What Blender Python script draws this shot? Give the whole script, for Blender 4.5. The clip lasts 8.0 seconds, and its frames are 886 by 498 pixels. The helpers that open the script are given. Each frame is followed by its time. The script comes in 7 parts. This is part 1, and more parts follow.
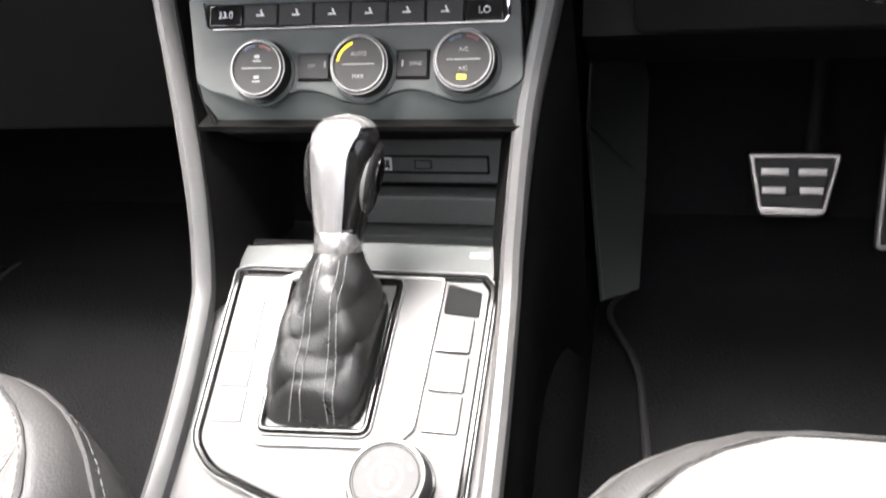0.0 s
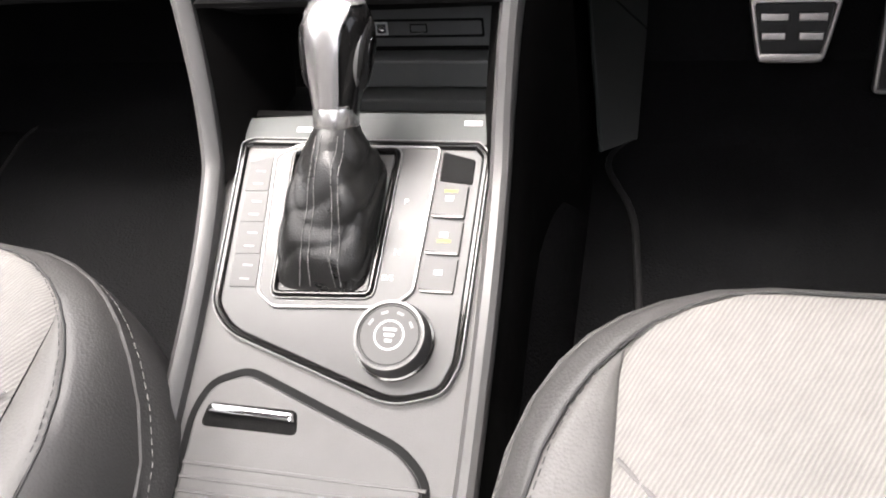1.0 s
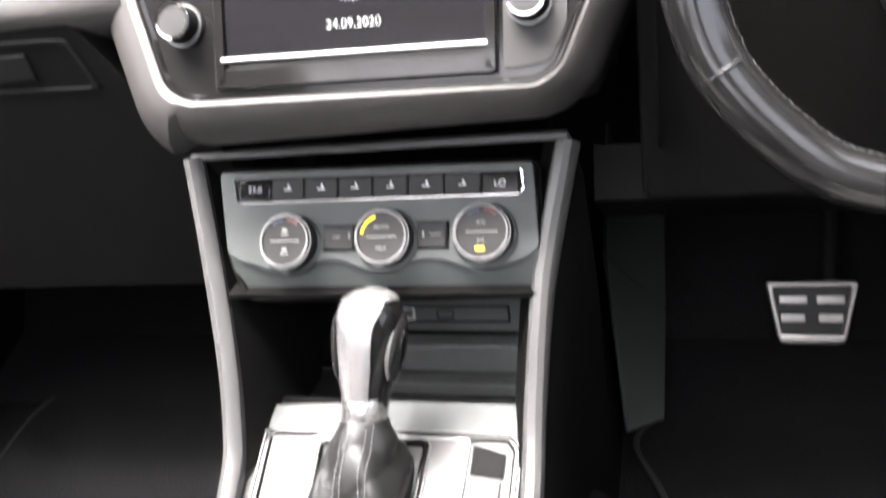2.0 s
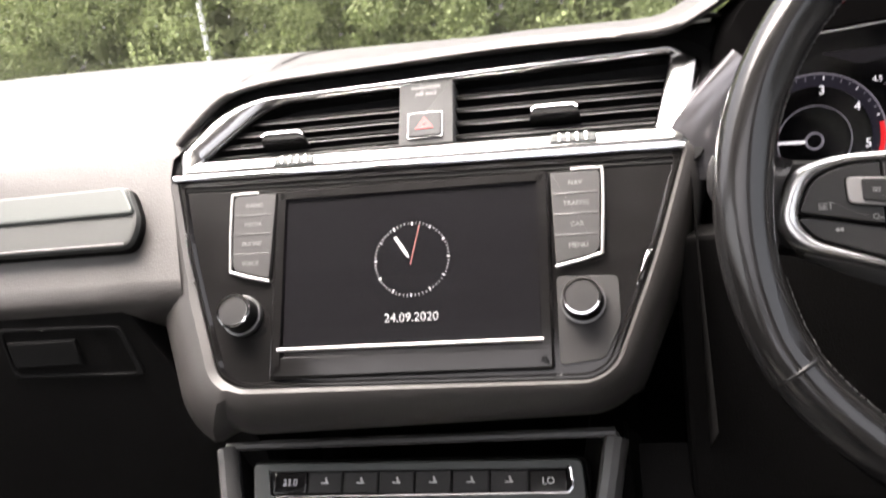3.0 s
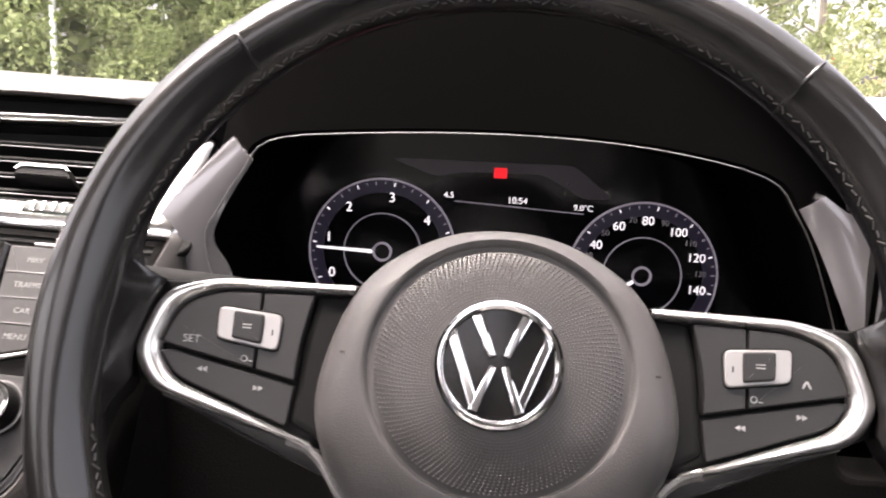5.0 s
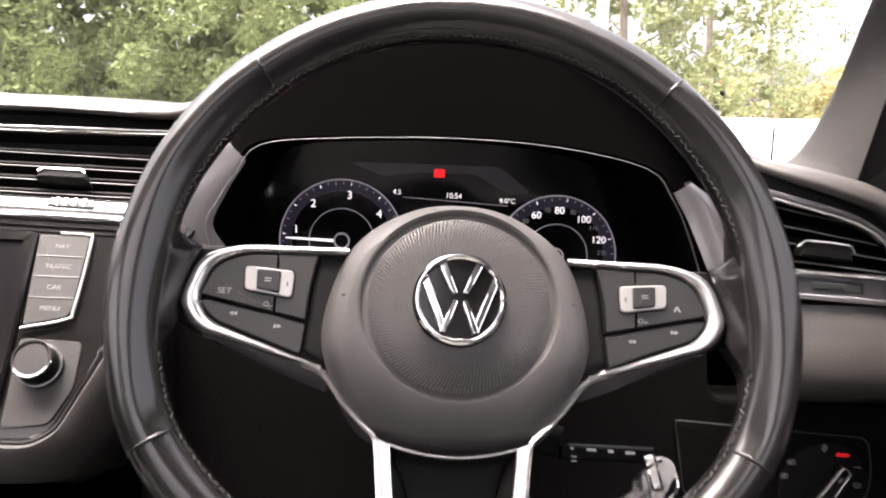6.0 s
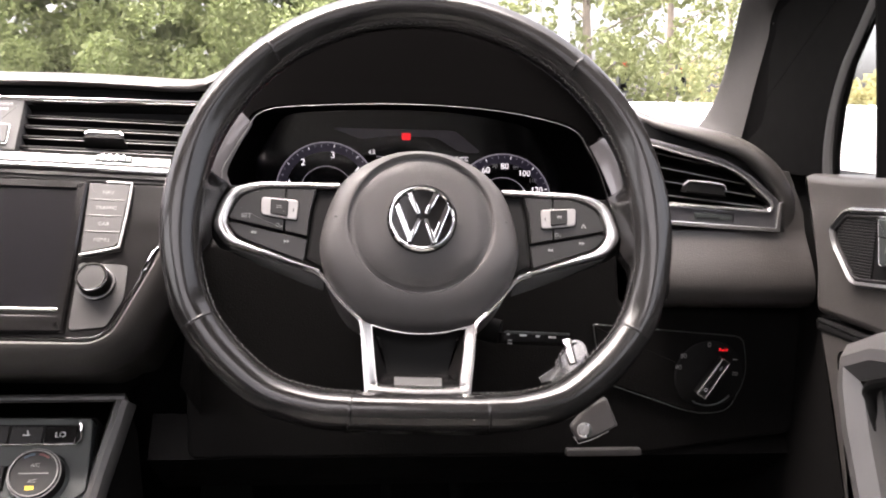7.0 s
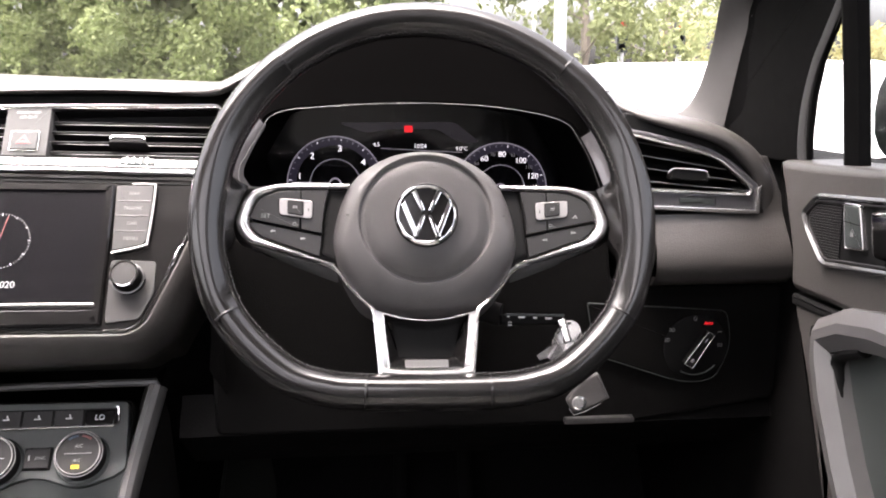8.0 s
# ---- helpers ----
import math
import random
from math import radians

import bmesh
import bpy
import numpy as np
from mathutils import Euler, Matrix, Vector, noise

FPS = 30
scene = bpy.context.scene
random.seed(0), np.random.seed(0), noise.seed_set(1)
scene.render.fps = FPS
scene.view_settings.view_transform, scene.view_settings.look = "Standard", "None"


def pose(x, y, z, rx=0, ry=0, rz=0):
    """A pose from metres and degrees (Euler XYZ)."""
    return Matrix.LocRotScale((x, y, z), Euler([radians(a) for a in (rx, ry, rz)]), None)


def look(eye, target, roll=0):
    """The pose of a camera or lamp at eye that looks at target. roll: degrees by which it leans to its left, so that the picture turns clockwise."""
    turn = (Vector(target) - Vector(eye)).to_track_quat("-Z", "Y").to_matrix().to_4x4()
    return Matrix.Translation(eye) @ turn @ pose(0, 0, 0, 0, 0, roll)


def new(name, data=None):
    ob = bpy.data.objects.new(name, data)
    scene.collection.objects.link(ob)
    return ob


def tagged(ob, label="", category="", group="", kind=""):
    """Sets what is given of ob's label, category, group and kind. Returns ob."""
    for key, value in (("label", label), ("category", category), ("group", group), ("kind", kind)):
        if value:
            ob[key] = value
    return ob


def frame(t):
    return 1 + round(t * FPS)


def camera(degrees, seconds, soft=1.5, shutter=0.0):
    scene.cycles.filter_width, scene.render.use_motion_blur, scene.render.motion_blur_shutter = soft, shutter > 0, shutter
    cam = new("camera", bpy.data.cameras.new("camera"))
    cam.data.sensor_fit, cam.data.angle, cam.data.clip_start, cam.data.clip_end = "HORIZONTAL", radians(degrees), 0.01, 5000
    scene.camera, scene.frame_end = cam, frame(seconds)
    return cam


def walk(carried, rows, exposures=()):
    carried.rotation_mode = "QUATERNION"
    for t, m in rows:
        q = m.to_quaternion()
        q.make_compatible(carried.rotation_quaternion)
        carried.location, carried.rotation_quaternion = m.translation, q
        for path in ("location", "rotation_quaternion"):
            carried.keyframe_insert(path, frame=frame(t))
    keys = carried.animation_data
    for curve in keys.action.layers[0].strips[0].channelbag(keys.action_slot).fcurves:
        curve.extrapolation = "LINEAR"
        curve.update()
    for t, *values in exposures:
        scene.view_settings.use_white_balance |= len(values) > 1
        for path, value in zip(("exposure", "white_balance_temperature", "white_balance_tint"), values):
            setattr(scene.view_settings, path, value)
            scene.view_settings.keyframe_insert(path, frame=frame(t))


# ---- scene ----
cam = camera(55.1, 8.0, soft=1.9, shutter=0.35)
PATH = [
    (0, (0.205, -0.432, 0.681), (-0.264, 1.058, -0.569), -9.2),
    (0.5, (0.216, -0.421, 0.708), (-0.272, 0.871, -0.739), -12.5),
    (1, (0.228, -0.435, 0.72), (-0.266, 0.769, -0.798), -14.3),
    (1.5, (0.224, -0.428, 0.728), (-0.285, 0.914, -0.664), -13.3),
    (2, (0.211, -0.413, 0.738), (-0.314, 1.185, -0.345), -11.2),
    (2.2, (0.205, -0.41, 0.736), (-0.329, 1.275, -0.201), -11.0),
    (3.3, (0.158, -0.431, 0.745), (-0.241, 1.492, 0.367), -6.4),
    (3.5, (0.168, -0.416, 0.744), (-0.202, 1.516, 0.383), -5.4),
    (4, (0.247, -0.381, 0.741), (-0.004, 1.573, 0.396), -2.3),
    (4.5, (0.334, -0.349, 0.742), (0.163, 1.614, 0.396), 0.9),
    (5, (0.377, -0.312, 0.741), (0.275, 1.655, 0.397), 2.4),
    (5.2, (0.379, -0.309, 0.742), (0.32, 1.662, 0.406), 2.5),
    (6.3, (0.343, -0.505, 0.729), (0.485, 1.471, 0.454), 1.6),
    (6.5, (0.344, -0.543, 0.732), (0.492, 1.432, 0.451), 1.3),
    (7, (0.343, -0.599, 0.714), (0.528, 1.369, 0.408), 1.5),
    (7.5, (0.335, -0.628, 0.729), (0.527, 1.333, 0.385), 0.7),
    (8, (0.337, -0.651, 0.745), (0.516, 1.302, 0.356), 0.0),
]
EXPOSURES = ((0.0, 4.4, 6500, 13), (0.5, 4.2, 6400, 13), (1.0, 3.7, 6600, 15), (1.5, 3.6, 6600, 15), (2.0, 4.65, 6500, 14), (2.2, 4.5, 6600, 14),
             (3.3, 3.28, 6800, 17), (4.5, 3.52, 6900, 19), (5.2, 3.76, 6900, 20), (6.5, 3.66, 6900, 20), (8.0, 3.84, 6700, 19))
walk(cam, [(t, look(eye, target, roll)) for t, eye, target, roll in PATH], EXPOSURES)

# ---- light: an overcast bright sky, a weak wide sun ----
world = bpy.data.worlds.new("sky")
scene.world = world
world.use_nodes = True
wn = world.node_tree.nodes
sky = wn.new("ShaderNodeTexSky")
sky.sky_type = "NISHITA"
sky.sun_disc = False
sky.sun_elevation = radians(74)
sky.sun_rotation = radians(244)
sky.air_density = 0.6
sky.dust_density = 9.0
sky.ozone_density = 0.2
wn["Background"].inputs["Strength"].default_value = 0.12
cloud = wn.new("ShaderNodeHueSaturation")
cloud.inputs["Saturation"].default_value = 0.4
world.node_tree.links.new(sky.outputs[0], cloud.inputs["Color"])
world.node_tree.links.new(cloud.outputs[0], wn["Background"].inputs["Color"])
sun_data = bpy.data.lights.new("sun", "SUN")
sun_data.energy = 1.2
sun_data.angle = radians(60)
sun_data.color = (1.0, 0.97, 0.92)
sun = new("sun", sun_data)
sun.matrix_basis = look((0, 0, 0), (0.24, 0.12, -0.963))


# ---- materials ----
def mat(name, colour, rough=0.5, metal=0.0, vary=0.12, scale=60.0, bump=0.0, bump_scale=600.0, emit=None, power=0.0, coat=0.0, spec=0.5, wear=0.0):
    m = bpy.data.materials.new(name)
    m.use_nodes = True
    n, l = m.node_tree.nodes, m.node_tree.links
    p = n["Principled BSDF"]
    p.inputs["Roughness"].default_value = rough
    p.inputs["Metallic"].default_value = metal
    p.inputs["Coat Weight"].default_value = coat
    p.inputs["Coat Roughness"].default_value = 0.06
    p.inputs["Specular IOR Level"].default_value = spec
    p.inputs["Base Color"].default_value = (*colour, 1)
    if emit:
        p.inputs["Emission Color"].default_value = (*emit, 1)
        p.inputs["Emission Strength"].default_value = power
    co = n.new("ShaderNodeTexCoord")
    if vary:
        a, b = n.new("ShaderNodeTexNoise"), n.new("ShaderNodeTexNoise")
        a.inputs["Scale"].default_value, b.inputs["Scale"].default_value = scale, scale * 0.13
        a.inputs["Detail"].default_value, b.inputs["Detail"].default_value = 6, 3
        add = n.new("ShaderNodeMath")
        add.operation = "ADD"
        ramp = n.new("ShaderNodeMapRange")
        ramp.inputs["From Min"].default_value, ramp.inputs["From Max"].default_value = 0.6, 1.4
        ramp.inputs["To Min"].default_value, ramp.inputs["To Max"].default_value = 1 - vary, 1 + vary
        mul = n.new("ShaderNodeMix")
        mul.data_type, mul.blend_type = "RGBA", "MULTIPLY"
        mul.inputs["Factor"].default_value = 1
        mul.inputs["A"].default_value = (*colour, 1)
        for t in (a, b):
            l.new(co.outputs["Object"], t.inputs["Vector"])
        l.new(a.outputs["Fac"], add.inputs[0])
        l.new(b.outputs["Fac"], add.inputs[1])
        l.new(add.outputs[0], ramp.inputs["Value"])
        l.new(ramp.outputs[0], mul.inputs["B"])
        l.new(mul.outputs["Result"], p.inputs["Base Color"])
        rr = n.new("ShaderNodeMapRange")
        rr.inputs["From Min"].default_value, rr.inputs["From Max"].default_value = 0.6, 1.4
        rr.inputs["To Min"].default_value = max(0.02, rough * (1 - vary - wear))
        rr.inputs["To Max"].default_value = min(1, rough * (1 + vary + wear))
        l.new(add.outputs[0], rr.inputs["Value"])
        l.new(rr.outputs[0], p.inputs["Roughness"])
    if bump:
        v, bn = n.new("ShaderNodeTexVoronoi"), n.new("ShaderNodeBump")
        v.inputs["Scale"].default_value = bump_scale
        bn.inputs["Strength"].default_value = bump
        bn.inputs["Distance"].default_value = 0.0006
        l.new(co.outputs["Object"], v.inputs["Vector"])
        l.new(v.outputs["Distance"], bn.inputs["Height"])
        l.new(bn.outputs["Normal"], p.inputs["Normal"])
    return m


def fabric(name, colour, angle, pitch):
    """Ribbed seat cloth: fine diagonal ribs with a second finer weave."""
    m = mat(name, colour, 0.9, vary=0.1, scale=90, spec=0.15)
    n, l = m.node_tree.nodes, m.node_tree.links
    co, mp, wv, bn = n.new("ShaderNodeTexCoord"), n.new("ShaderNodeMapping"), n.new("ShaderNodeTexWave"), n.new("ShaderNodeBump")
    mp.inputs["Rotation"].default_value = (0, 0, radians(angle))
    wv.inputs["Scale"].default_value = 0.314 / pitch
    wv.inputs["Distortion"].default_value = 1.2
    wv.inputs["Detail"].default_value = 3
    wv.inputs["Detail Scale"].default_value = 3
    bn.inputs["Strength"].default_value = 0.45
    bn.inputs["Distance"].default_value = 0.001
    l.new(co.outputs["Object"], mp.inputs["Vector"])
    l.new(mp.outputs[0], wv.inputs["Vector"])
    l.new(wv.outputs["Fac"], bn.inputs["Height"])
    p = n["Principled BSDF"]
    l.new(bn.outputs["Normal"], p.inputs["Normal"])
    src = p.inputs["Base Color"].links[0].from_socket
    mr, mx = n.new("ShaderNodeMapRange"), n.new("ShaderNodeMix")
    mr.inputs["To Min"].default_value, mr.inputs["To Max"].default_value = 0.82, 1.08
    mx.data_type, mx.blend_type = "RGBA", "MULTIPLY"
    mx.inputs["Factor"].default_value = 1
    l.new(wv.outputs["Fac"], mr.inputs["Value"])
    l.new(src, mx.inputs["A"])
    l.new(mr.outputs[0], mx.inputs["B"])
    l.new(mx.outputs["Result"], p.inputs["Base Color"])
    return m


def glass_mat(name, tint):
    m = bpy.data.materials.new(name)
    m.use_nodes = True
    n, l = m.node_tree.nodes, m.node_tree.links
    n.remove(n["Principled BSDF"])
    tr, gl, lw, mx = n.new("ShaderNodeBsdfTransparent"), n.new("ShaderNodeBsdfGlossy"), n.new("ShaderNodeLayerWeight"), n.new("ShaderNodeMixShader")
    pw, mu = n.new("ShaderNodeMath"), n.new("ShaderNodeMath")
    pw.operation, mu.operation = "POWER", "MULTIPLY_ADD"
    pw.inputs[1].default_value = 4.0
    mu.inputs[1].default_value, mu.inputs[2].default_value = 0.45, 0.03
    tr.inputs["Color"].default_value = (*tint, 1)
    gl.inputs["Roughness"].default_value = 0.01
    l.new(lw.outputs["Facing"], pw.inputs[0])
    l.new(pw.outputs[0], mu.inputs[0])
    l.new(mu.outputs[0], mx.inputs["Fac"])
    l.new(tr.outputs[0], mx.inputs[1])
    l.new(gl.outputs[0], mx.inputs[2])
    l.new(mx.outputs[0], n["Material Output"].inputs["Surface"])
    return m


def foliage(name, dark, light):
    m = mat(name, light, 0.55, vary=0.0, spec=0.3)
    n, l = m.node_tree.nodes, m.node_tree.links
    g, mx = n.new("ShaderNodeNewGeometry"), n.new("ShaderNodeMix")
    co, ns, ad = n.new("ShaderNodeTexCoord"), n.new("ShaderNodeTexNoise"), n.new("ShaderNodeMath")
    ns.inputs["Scale"].default_value = 1.1
    ns.inputs["Detail"].default_value = 3
    ad.operation = "MULTIPLY_ADD"
    ad.inputs[1].default_value = 0.18
    l.new(co.outputs["Object"], ns.inputs["Vector"])
    l.new(g.outputs["Random Per Island"], ad.inputs[0])
    l.new(ns.outputs["Fac"], ad.inputs[2])
    mx.data_type = "RGBA"
    mx.inputs["A"].default_value, mx.inputs["B"].default_value = (*dark, 1), (*light, 1)
    l.new(ad.outputs[0], mx.inputs["Factor"])
    p = n["Principled BSDF"]
    l.new(mx.outputs["Result"], p.inputs["Base Color"])
    ts, ms = n.new("ShaderNodeBsdfTranslucent"), n.new("ShaderNodeMixShader")
    l.new(mx.outputs["Result"], ts.inputs["Color"])
    ms.inputs["Fac"].default_value = 0.5
    l.new(p.outputs[0], ms.inputs[1])
    l.new(ts.outputs[0], ms.inputs[2])
    l.new(ms.outputs[0], n["Material Output"].inputs["Surface"])
    return m


DASH = mat("soft_dash_plastic", (0.04, 0.0372, 0.035), 0.43, bump=0.25, bump_scale=900, vary=0.1, spec=0.5)
# DASH darkened for the screen surround, where less light falls
DASH_DIM = mat("dimmed_dash_plastic", (0.031, 0.0288, 0.027), 0.45, bump=0.25, bump_scale=900, vary=0.1, spec=0.45)
# dark lower plastic, its colour blackened further for the shade below the dash
DASH_SHADE = mat("shaded_lower_plastic", (0.0036, 0.0034, 0.0033), 0.7, bump=0.3, bump_scale=800, spec=0.07)
BLACK = mat("matt_black_plastic", (0.004, 0.004, 0.004), 0.7, spec=0.14)
GLOSS = mat("piano_black_lacquer", (0.006, 0.0057, 0.0057), 0.14, coat=0.12, vary=0.1, wear=0.3, spec=0.28)
PANEL = mat("grey_panel_plastic", (0.034, 0.0395, 0.0375), 0.45, bump=0.1, bump_scale=1500, spec=0.4)
BUTTON = mat("button_plastic", (0.018, 0.0175, 0.0175), 0.5, bump=0.1, bump_scale=1800, spec=0.22)
KEYMAT = mat("wheel_key_plastic", (0.013, 0.0125, 0.0122), 0.42, vary=0.1, bump=0.05, bump_scale=1800, spec=0.35)
SILVER = mat("satin_silver_trim", (0.58, 0.57, 0.56), 0.27, 0.9, vary=0.01, scale=40, wear=0.0)
SLATEDGE = mat("slat_edge_grey", (0.05, 0.049, 0.048), 0.4, 0.2, vary=0.05, scale=40)
RAIL = mat("grey_rail_lacquer", (0.12, 0.119, 0.117), 0.36, 0.4, vary=0.03, scale=40, wear=0.06)
RAILSOFT = mat("satin_console_rail", (0.062, 0.061, 0.06), 0.36, vary=0.06, scale=40, wear=0.1, spec=0.45)
PULL = mat("satin_pull_lacquer", (0.26, 0.252, 0.247), 0.36, 0.5, vary=0.05, scale=40, wear=0.1)
CHEEK = mat("dark_satin_trim", (0.09, 0.09, 0.09), 0.22, 0.35, vary=0.05, scale=40, wear=0.1)
CHEEKGLOSS = mat("grey_gloss_trim", (0.1, 0.098, 0.104), 0.1, 0.4, vary=0.05, scale=30, wear=0.1)
CHEEKDARK = mat("dark_gloss_trim", (0.13, 0.127, 0.133), 0.14, 0.6, vary=0.04, scale=30, wear=0.05)
TRIMCHROME = mat("satin_chrome_trim", (0.4, 0.396, 0.392), 0.17, 1.0, vary=0.03, scale=30, wear=0.1)
STEEL = mat("worn_steel", (0.46, 0.44, 0.425), 0.36, 0.9, vary=0.12, scale=50, wear=0.15)
DOORPULL = mat("satin_door_pull", (0.12, 0.117, 0.116), 0.34, 0.4, vary=0.06, scale=40, wear=0.12)
CHROME = mat("chrome", (0.78, 0.78, 0.79), 0.08, 1.0, vary=0.02, wear=0.1)
LEATHER = mat("black_leather", (0.011, 0.0105, 0.0103), 0.19, bump=0.03, bump_scale=900, vary=0.15, wear=0.2, spec=0.5)
PADMAT = mat("wheel_pad_plastic", (0.052, 0.049, 0.048), 0.5, bump=0.16, bump_scale=1400)
WHEELTHREAD = mat("dark_grey_thread", (0.055, 0.054, 0.053), 0.8)
THREAD = mat("grey_thread", (0.16, 0.155, 0.15), 0.8)
GAITER = mat("gaiter_leather", (0.013, 0.0128, 0.0124), 0.33, bump=0.3, bump_scale=800, vary=0.2, wear=0.2, spec=0.4)
CONSOLE = mat("console_soft_plastic", (0.06, 0.0585, 0.057), 0.48, bump=0.15, bump_scale=1100, wear=0.1, spec=0.45)
KNOBSIDE = mat("dark_knob_plastic", (0.016, 0.0156, 0.0155), 0.26, vary=0.08, scale=30, wear=0.1)
DIALCAP = mat("dial_cap", (0.085, 0.084, 0.082), 0.6, vary=0.08, spec=0.25)
PLATE = mat("console_plate", (0.027, 0.0268, 0.0265), 0.4, vary=0.1, wear=0.1)
SWITCHSATIN = mat("satin_switch_plastic", (0.05, 0.049, 0.048), 0.46, vary=0.08, spec=0.38)
CLOTH = fabric("ribbed_seat_cloth", (0.19, 0.183, 0.172), 28, 0.0026)
SEATSKIN = mat("grey_leatherette", (0.056, 0.054, 0.052), 0.5, bump=0.3, bump_scale=500, wear=0.1)
SEATLIGHT = mat("pale_leatherette", (0.105, 0.101, 0.096), 0.5, bump=0.3, bump_scale=500)
CARPET = mat("black_carpet", (0.0065, 0.0065, 0.0069), 0.95, bump=1.0, bump_scale=350, vary=0.4, scale=200, spec=0.06)
TRAYGREY = mat("tray_grey_plastic", (0.075, 0.078, 0.077), 0.55, bump=0.1, bump_scale=1200, vary=0.08, spec=0.35)
RUBBER = mat("rubber", (0.02, 0.02, 0.02), 0.7)
LINING = mat("pillar_cloth", (0.044, 0.043, 0.042), 0.9, bump=0.4, bump_scale=900, spec=0.1)
SEAL = mat("door_seal_black", (0.0018, 0.0017, 0.0017), 0.8, spec=0.05)
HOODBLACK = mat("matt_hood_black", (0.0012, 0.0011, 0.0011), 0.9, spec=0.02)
DECOR = mat("satin_decor", (0.06, 0.0665, 0.063), 0.5, 0.1, vary=0.05, scale=20, spec=0.35)
DECORLOW = mat("dark_decor", (0.038, 0.04, 0.038), 0.55, vary=0.05, scale=20, spec=0.3)
SWITCHGREY = mat("switch_panel_grey", (0.06, 0.0605, 0.06), 0.75, vary=0.05, bump=0.1, bump_scale=1500, spec=0.15)
DISPLAY = mat("display_glass", (0.0055, 0.0053, 0.006), 0.1, emit=(0.36, 0.33, 0.42), power=0.0006, vary=0.05, spec=0.3)
CLUSTER = mat("cluster_glass", (0.004, 0.004, 0.005), 0.12, vary=0.05)
GAUGE = mat("gauge_backlight", (0.01, 0.01, 0.012), 0.3, emit=(0.12, 0.1, 0.2), power=0.007)
GLOWDIM = mat("display_glow", (0.01, 0.01, 0.011), 0.3, emit=(0.1, 0.09, 0.11), power=0.012)
LIT = mat("lit_white", (0.8, 0.8, 0.8), 0.5, emit=(0.95, 0.93, 1.0), power=0.1, vary=0)
LITDIM = mat("lit_grey", (0.3, 0.3, 0.3), 0.5, emit=(0.75, 0.68, 0.85), power=0.018, vary=0)
LITFAINT = mat("clock_grey", (0.2, 0.2, 0.2), 0.5, emit=(0.8, 0.75, 0.85), power=0.009, vary=0)
REDFAINT = mat("clock_red", (0.12, 0.02, 0.02), 0.5, emit=(1, 0.05, 0.08), power=0.004, vary=0)
LITRED = mat("lit_red", (0.4, 0.02, 0.02), 0.5, emit=(1.0, 0.02, 0.03), power=0.07, vary=0)
LITYELLOW = mat("lit_amber", (0.3, 0.2, 0.01), 0.5, emit=(1.0, 0.7, 0.02), power=0.11, vary=0)
INK = mat("grey_white_ink", (0.5, 0.5, 0.5), 0.6, vary=0)
INKFAINT = mat("faint_grey_ink", (0.09, 0.09, 0.09), 0.6, vary=0)
INKDIM = mat("dim_grey_ink", (0.2, 0.2, 0.2), 0.6, vary=0)
REDPAINT = mat("red_symbol", (0.3, 0.02, 0.02), 0.5, emit=(1, 0.03, 0.02), power=0.012, vary=0)
BLUEDIM = mat("faded_blue_mark", (0.03, 0.05, 0.08), 0.5, vary=0)
REDDIM = mat("faded_red_mark", (0.11, 0.03, 0.03), 0.5, vary=0)
GLASS = glass_mat("window_glass", (0.93, 0.95, 0.94))
ROOFCLOTH = mat("headliner_cloth", (0.3, 0.293, 0.28), 0.95, bump=0.3, spec=0.1)
ASPHALT = mat("asphalt", (0.06, 0.06, 0.06), 0.9, scale=8, vary=0.3, bump=0.5, bump_scale=60)
GRASS = mat("verge_grass", (0.06, 0.1, 0.03), 0.9, scale=5, vary=0.4, bump=1, bump_scale=80)
BARK = mat("bark", (0.2, 0.17, 0.145), 0.9, scale=12, vary=0.4, bump=1.0, bump_scale=40)
HEDGE = foliage("hedge_leaves", (0.08, 0.105, 0.045), (0.26, 0.305, 0.135))
TREELEAF = foliage("tree_leaves", (0.09, 0.11, 0.05), (0.26, 0.29, 0.14))
YELLOWLEAF = foliage("yellowing_leaves", (0.2, 0.19, 0.09), (0.4, 0.37, 0.19))
WHITECAR = mat("white_car_paint", (0.8, 0.8, 0.8), 0.25, coat=0.5, vary=0.05)
DARKGLASS = mat("dark_car_glass", (0.03, 0.035, 0.04), 0.08)
GREYPOLE = mat("galvanised_pole", (0.55, 0.56, 0.57), 0.5, 0.3)


# ---- shape helpers ----
def basis(o, u, v):
    u, v = Vector(u).normalized(), Vector(v).normalized()
    n = u.cross(v)
    m = Matrix((u, v, n)).transposed().to_4x4()
    m.translation = o
    return m


def part(name, bm, material, parent=None, label="", m=None, smooth=35):
    me = bpy.data.meshes.new(name)
    bmesh.ops.recalc_face_normals(bm, faces=bm.faces)
    for e in bm.edges:
        e.smooth = len(e.link_faces) != 2 or e.calc_face_angle(0) < radians(smooth)
    for f in bm.faces:
        f.smooth = True
    bm.to_mesh(me)
    bm.free()
    me.materials.append(material)
    ob = new(name, me)
    if parent:
        ob.parent = parent
    if m is not None:
        ob.matrix_basis = m
    return tagged(ob, label)


def thing(name, m, label, category, group="", kind=""):
    ob = new(name)
    ob.empty_display_size = 0.05
    ob.matrix_basis = m
    return tagged(ob, label, category, group, kind)


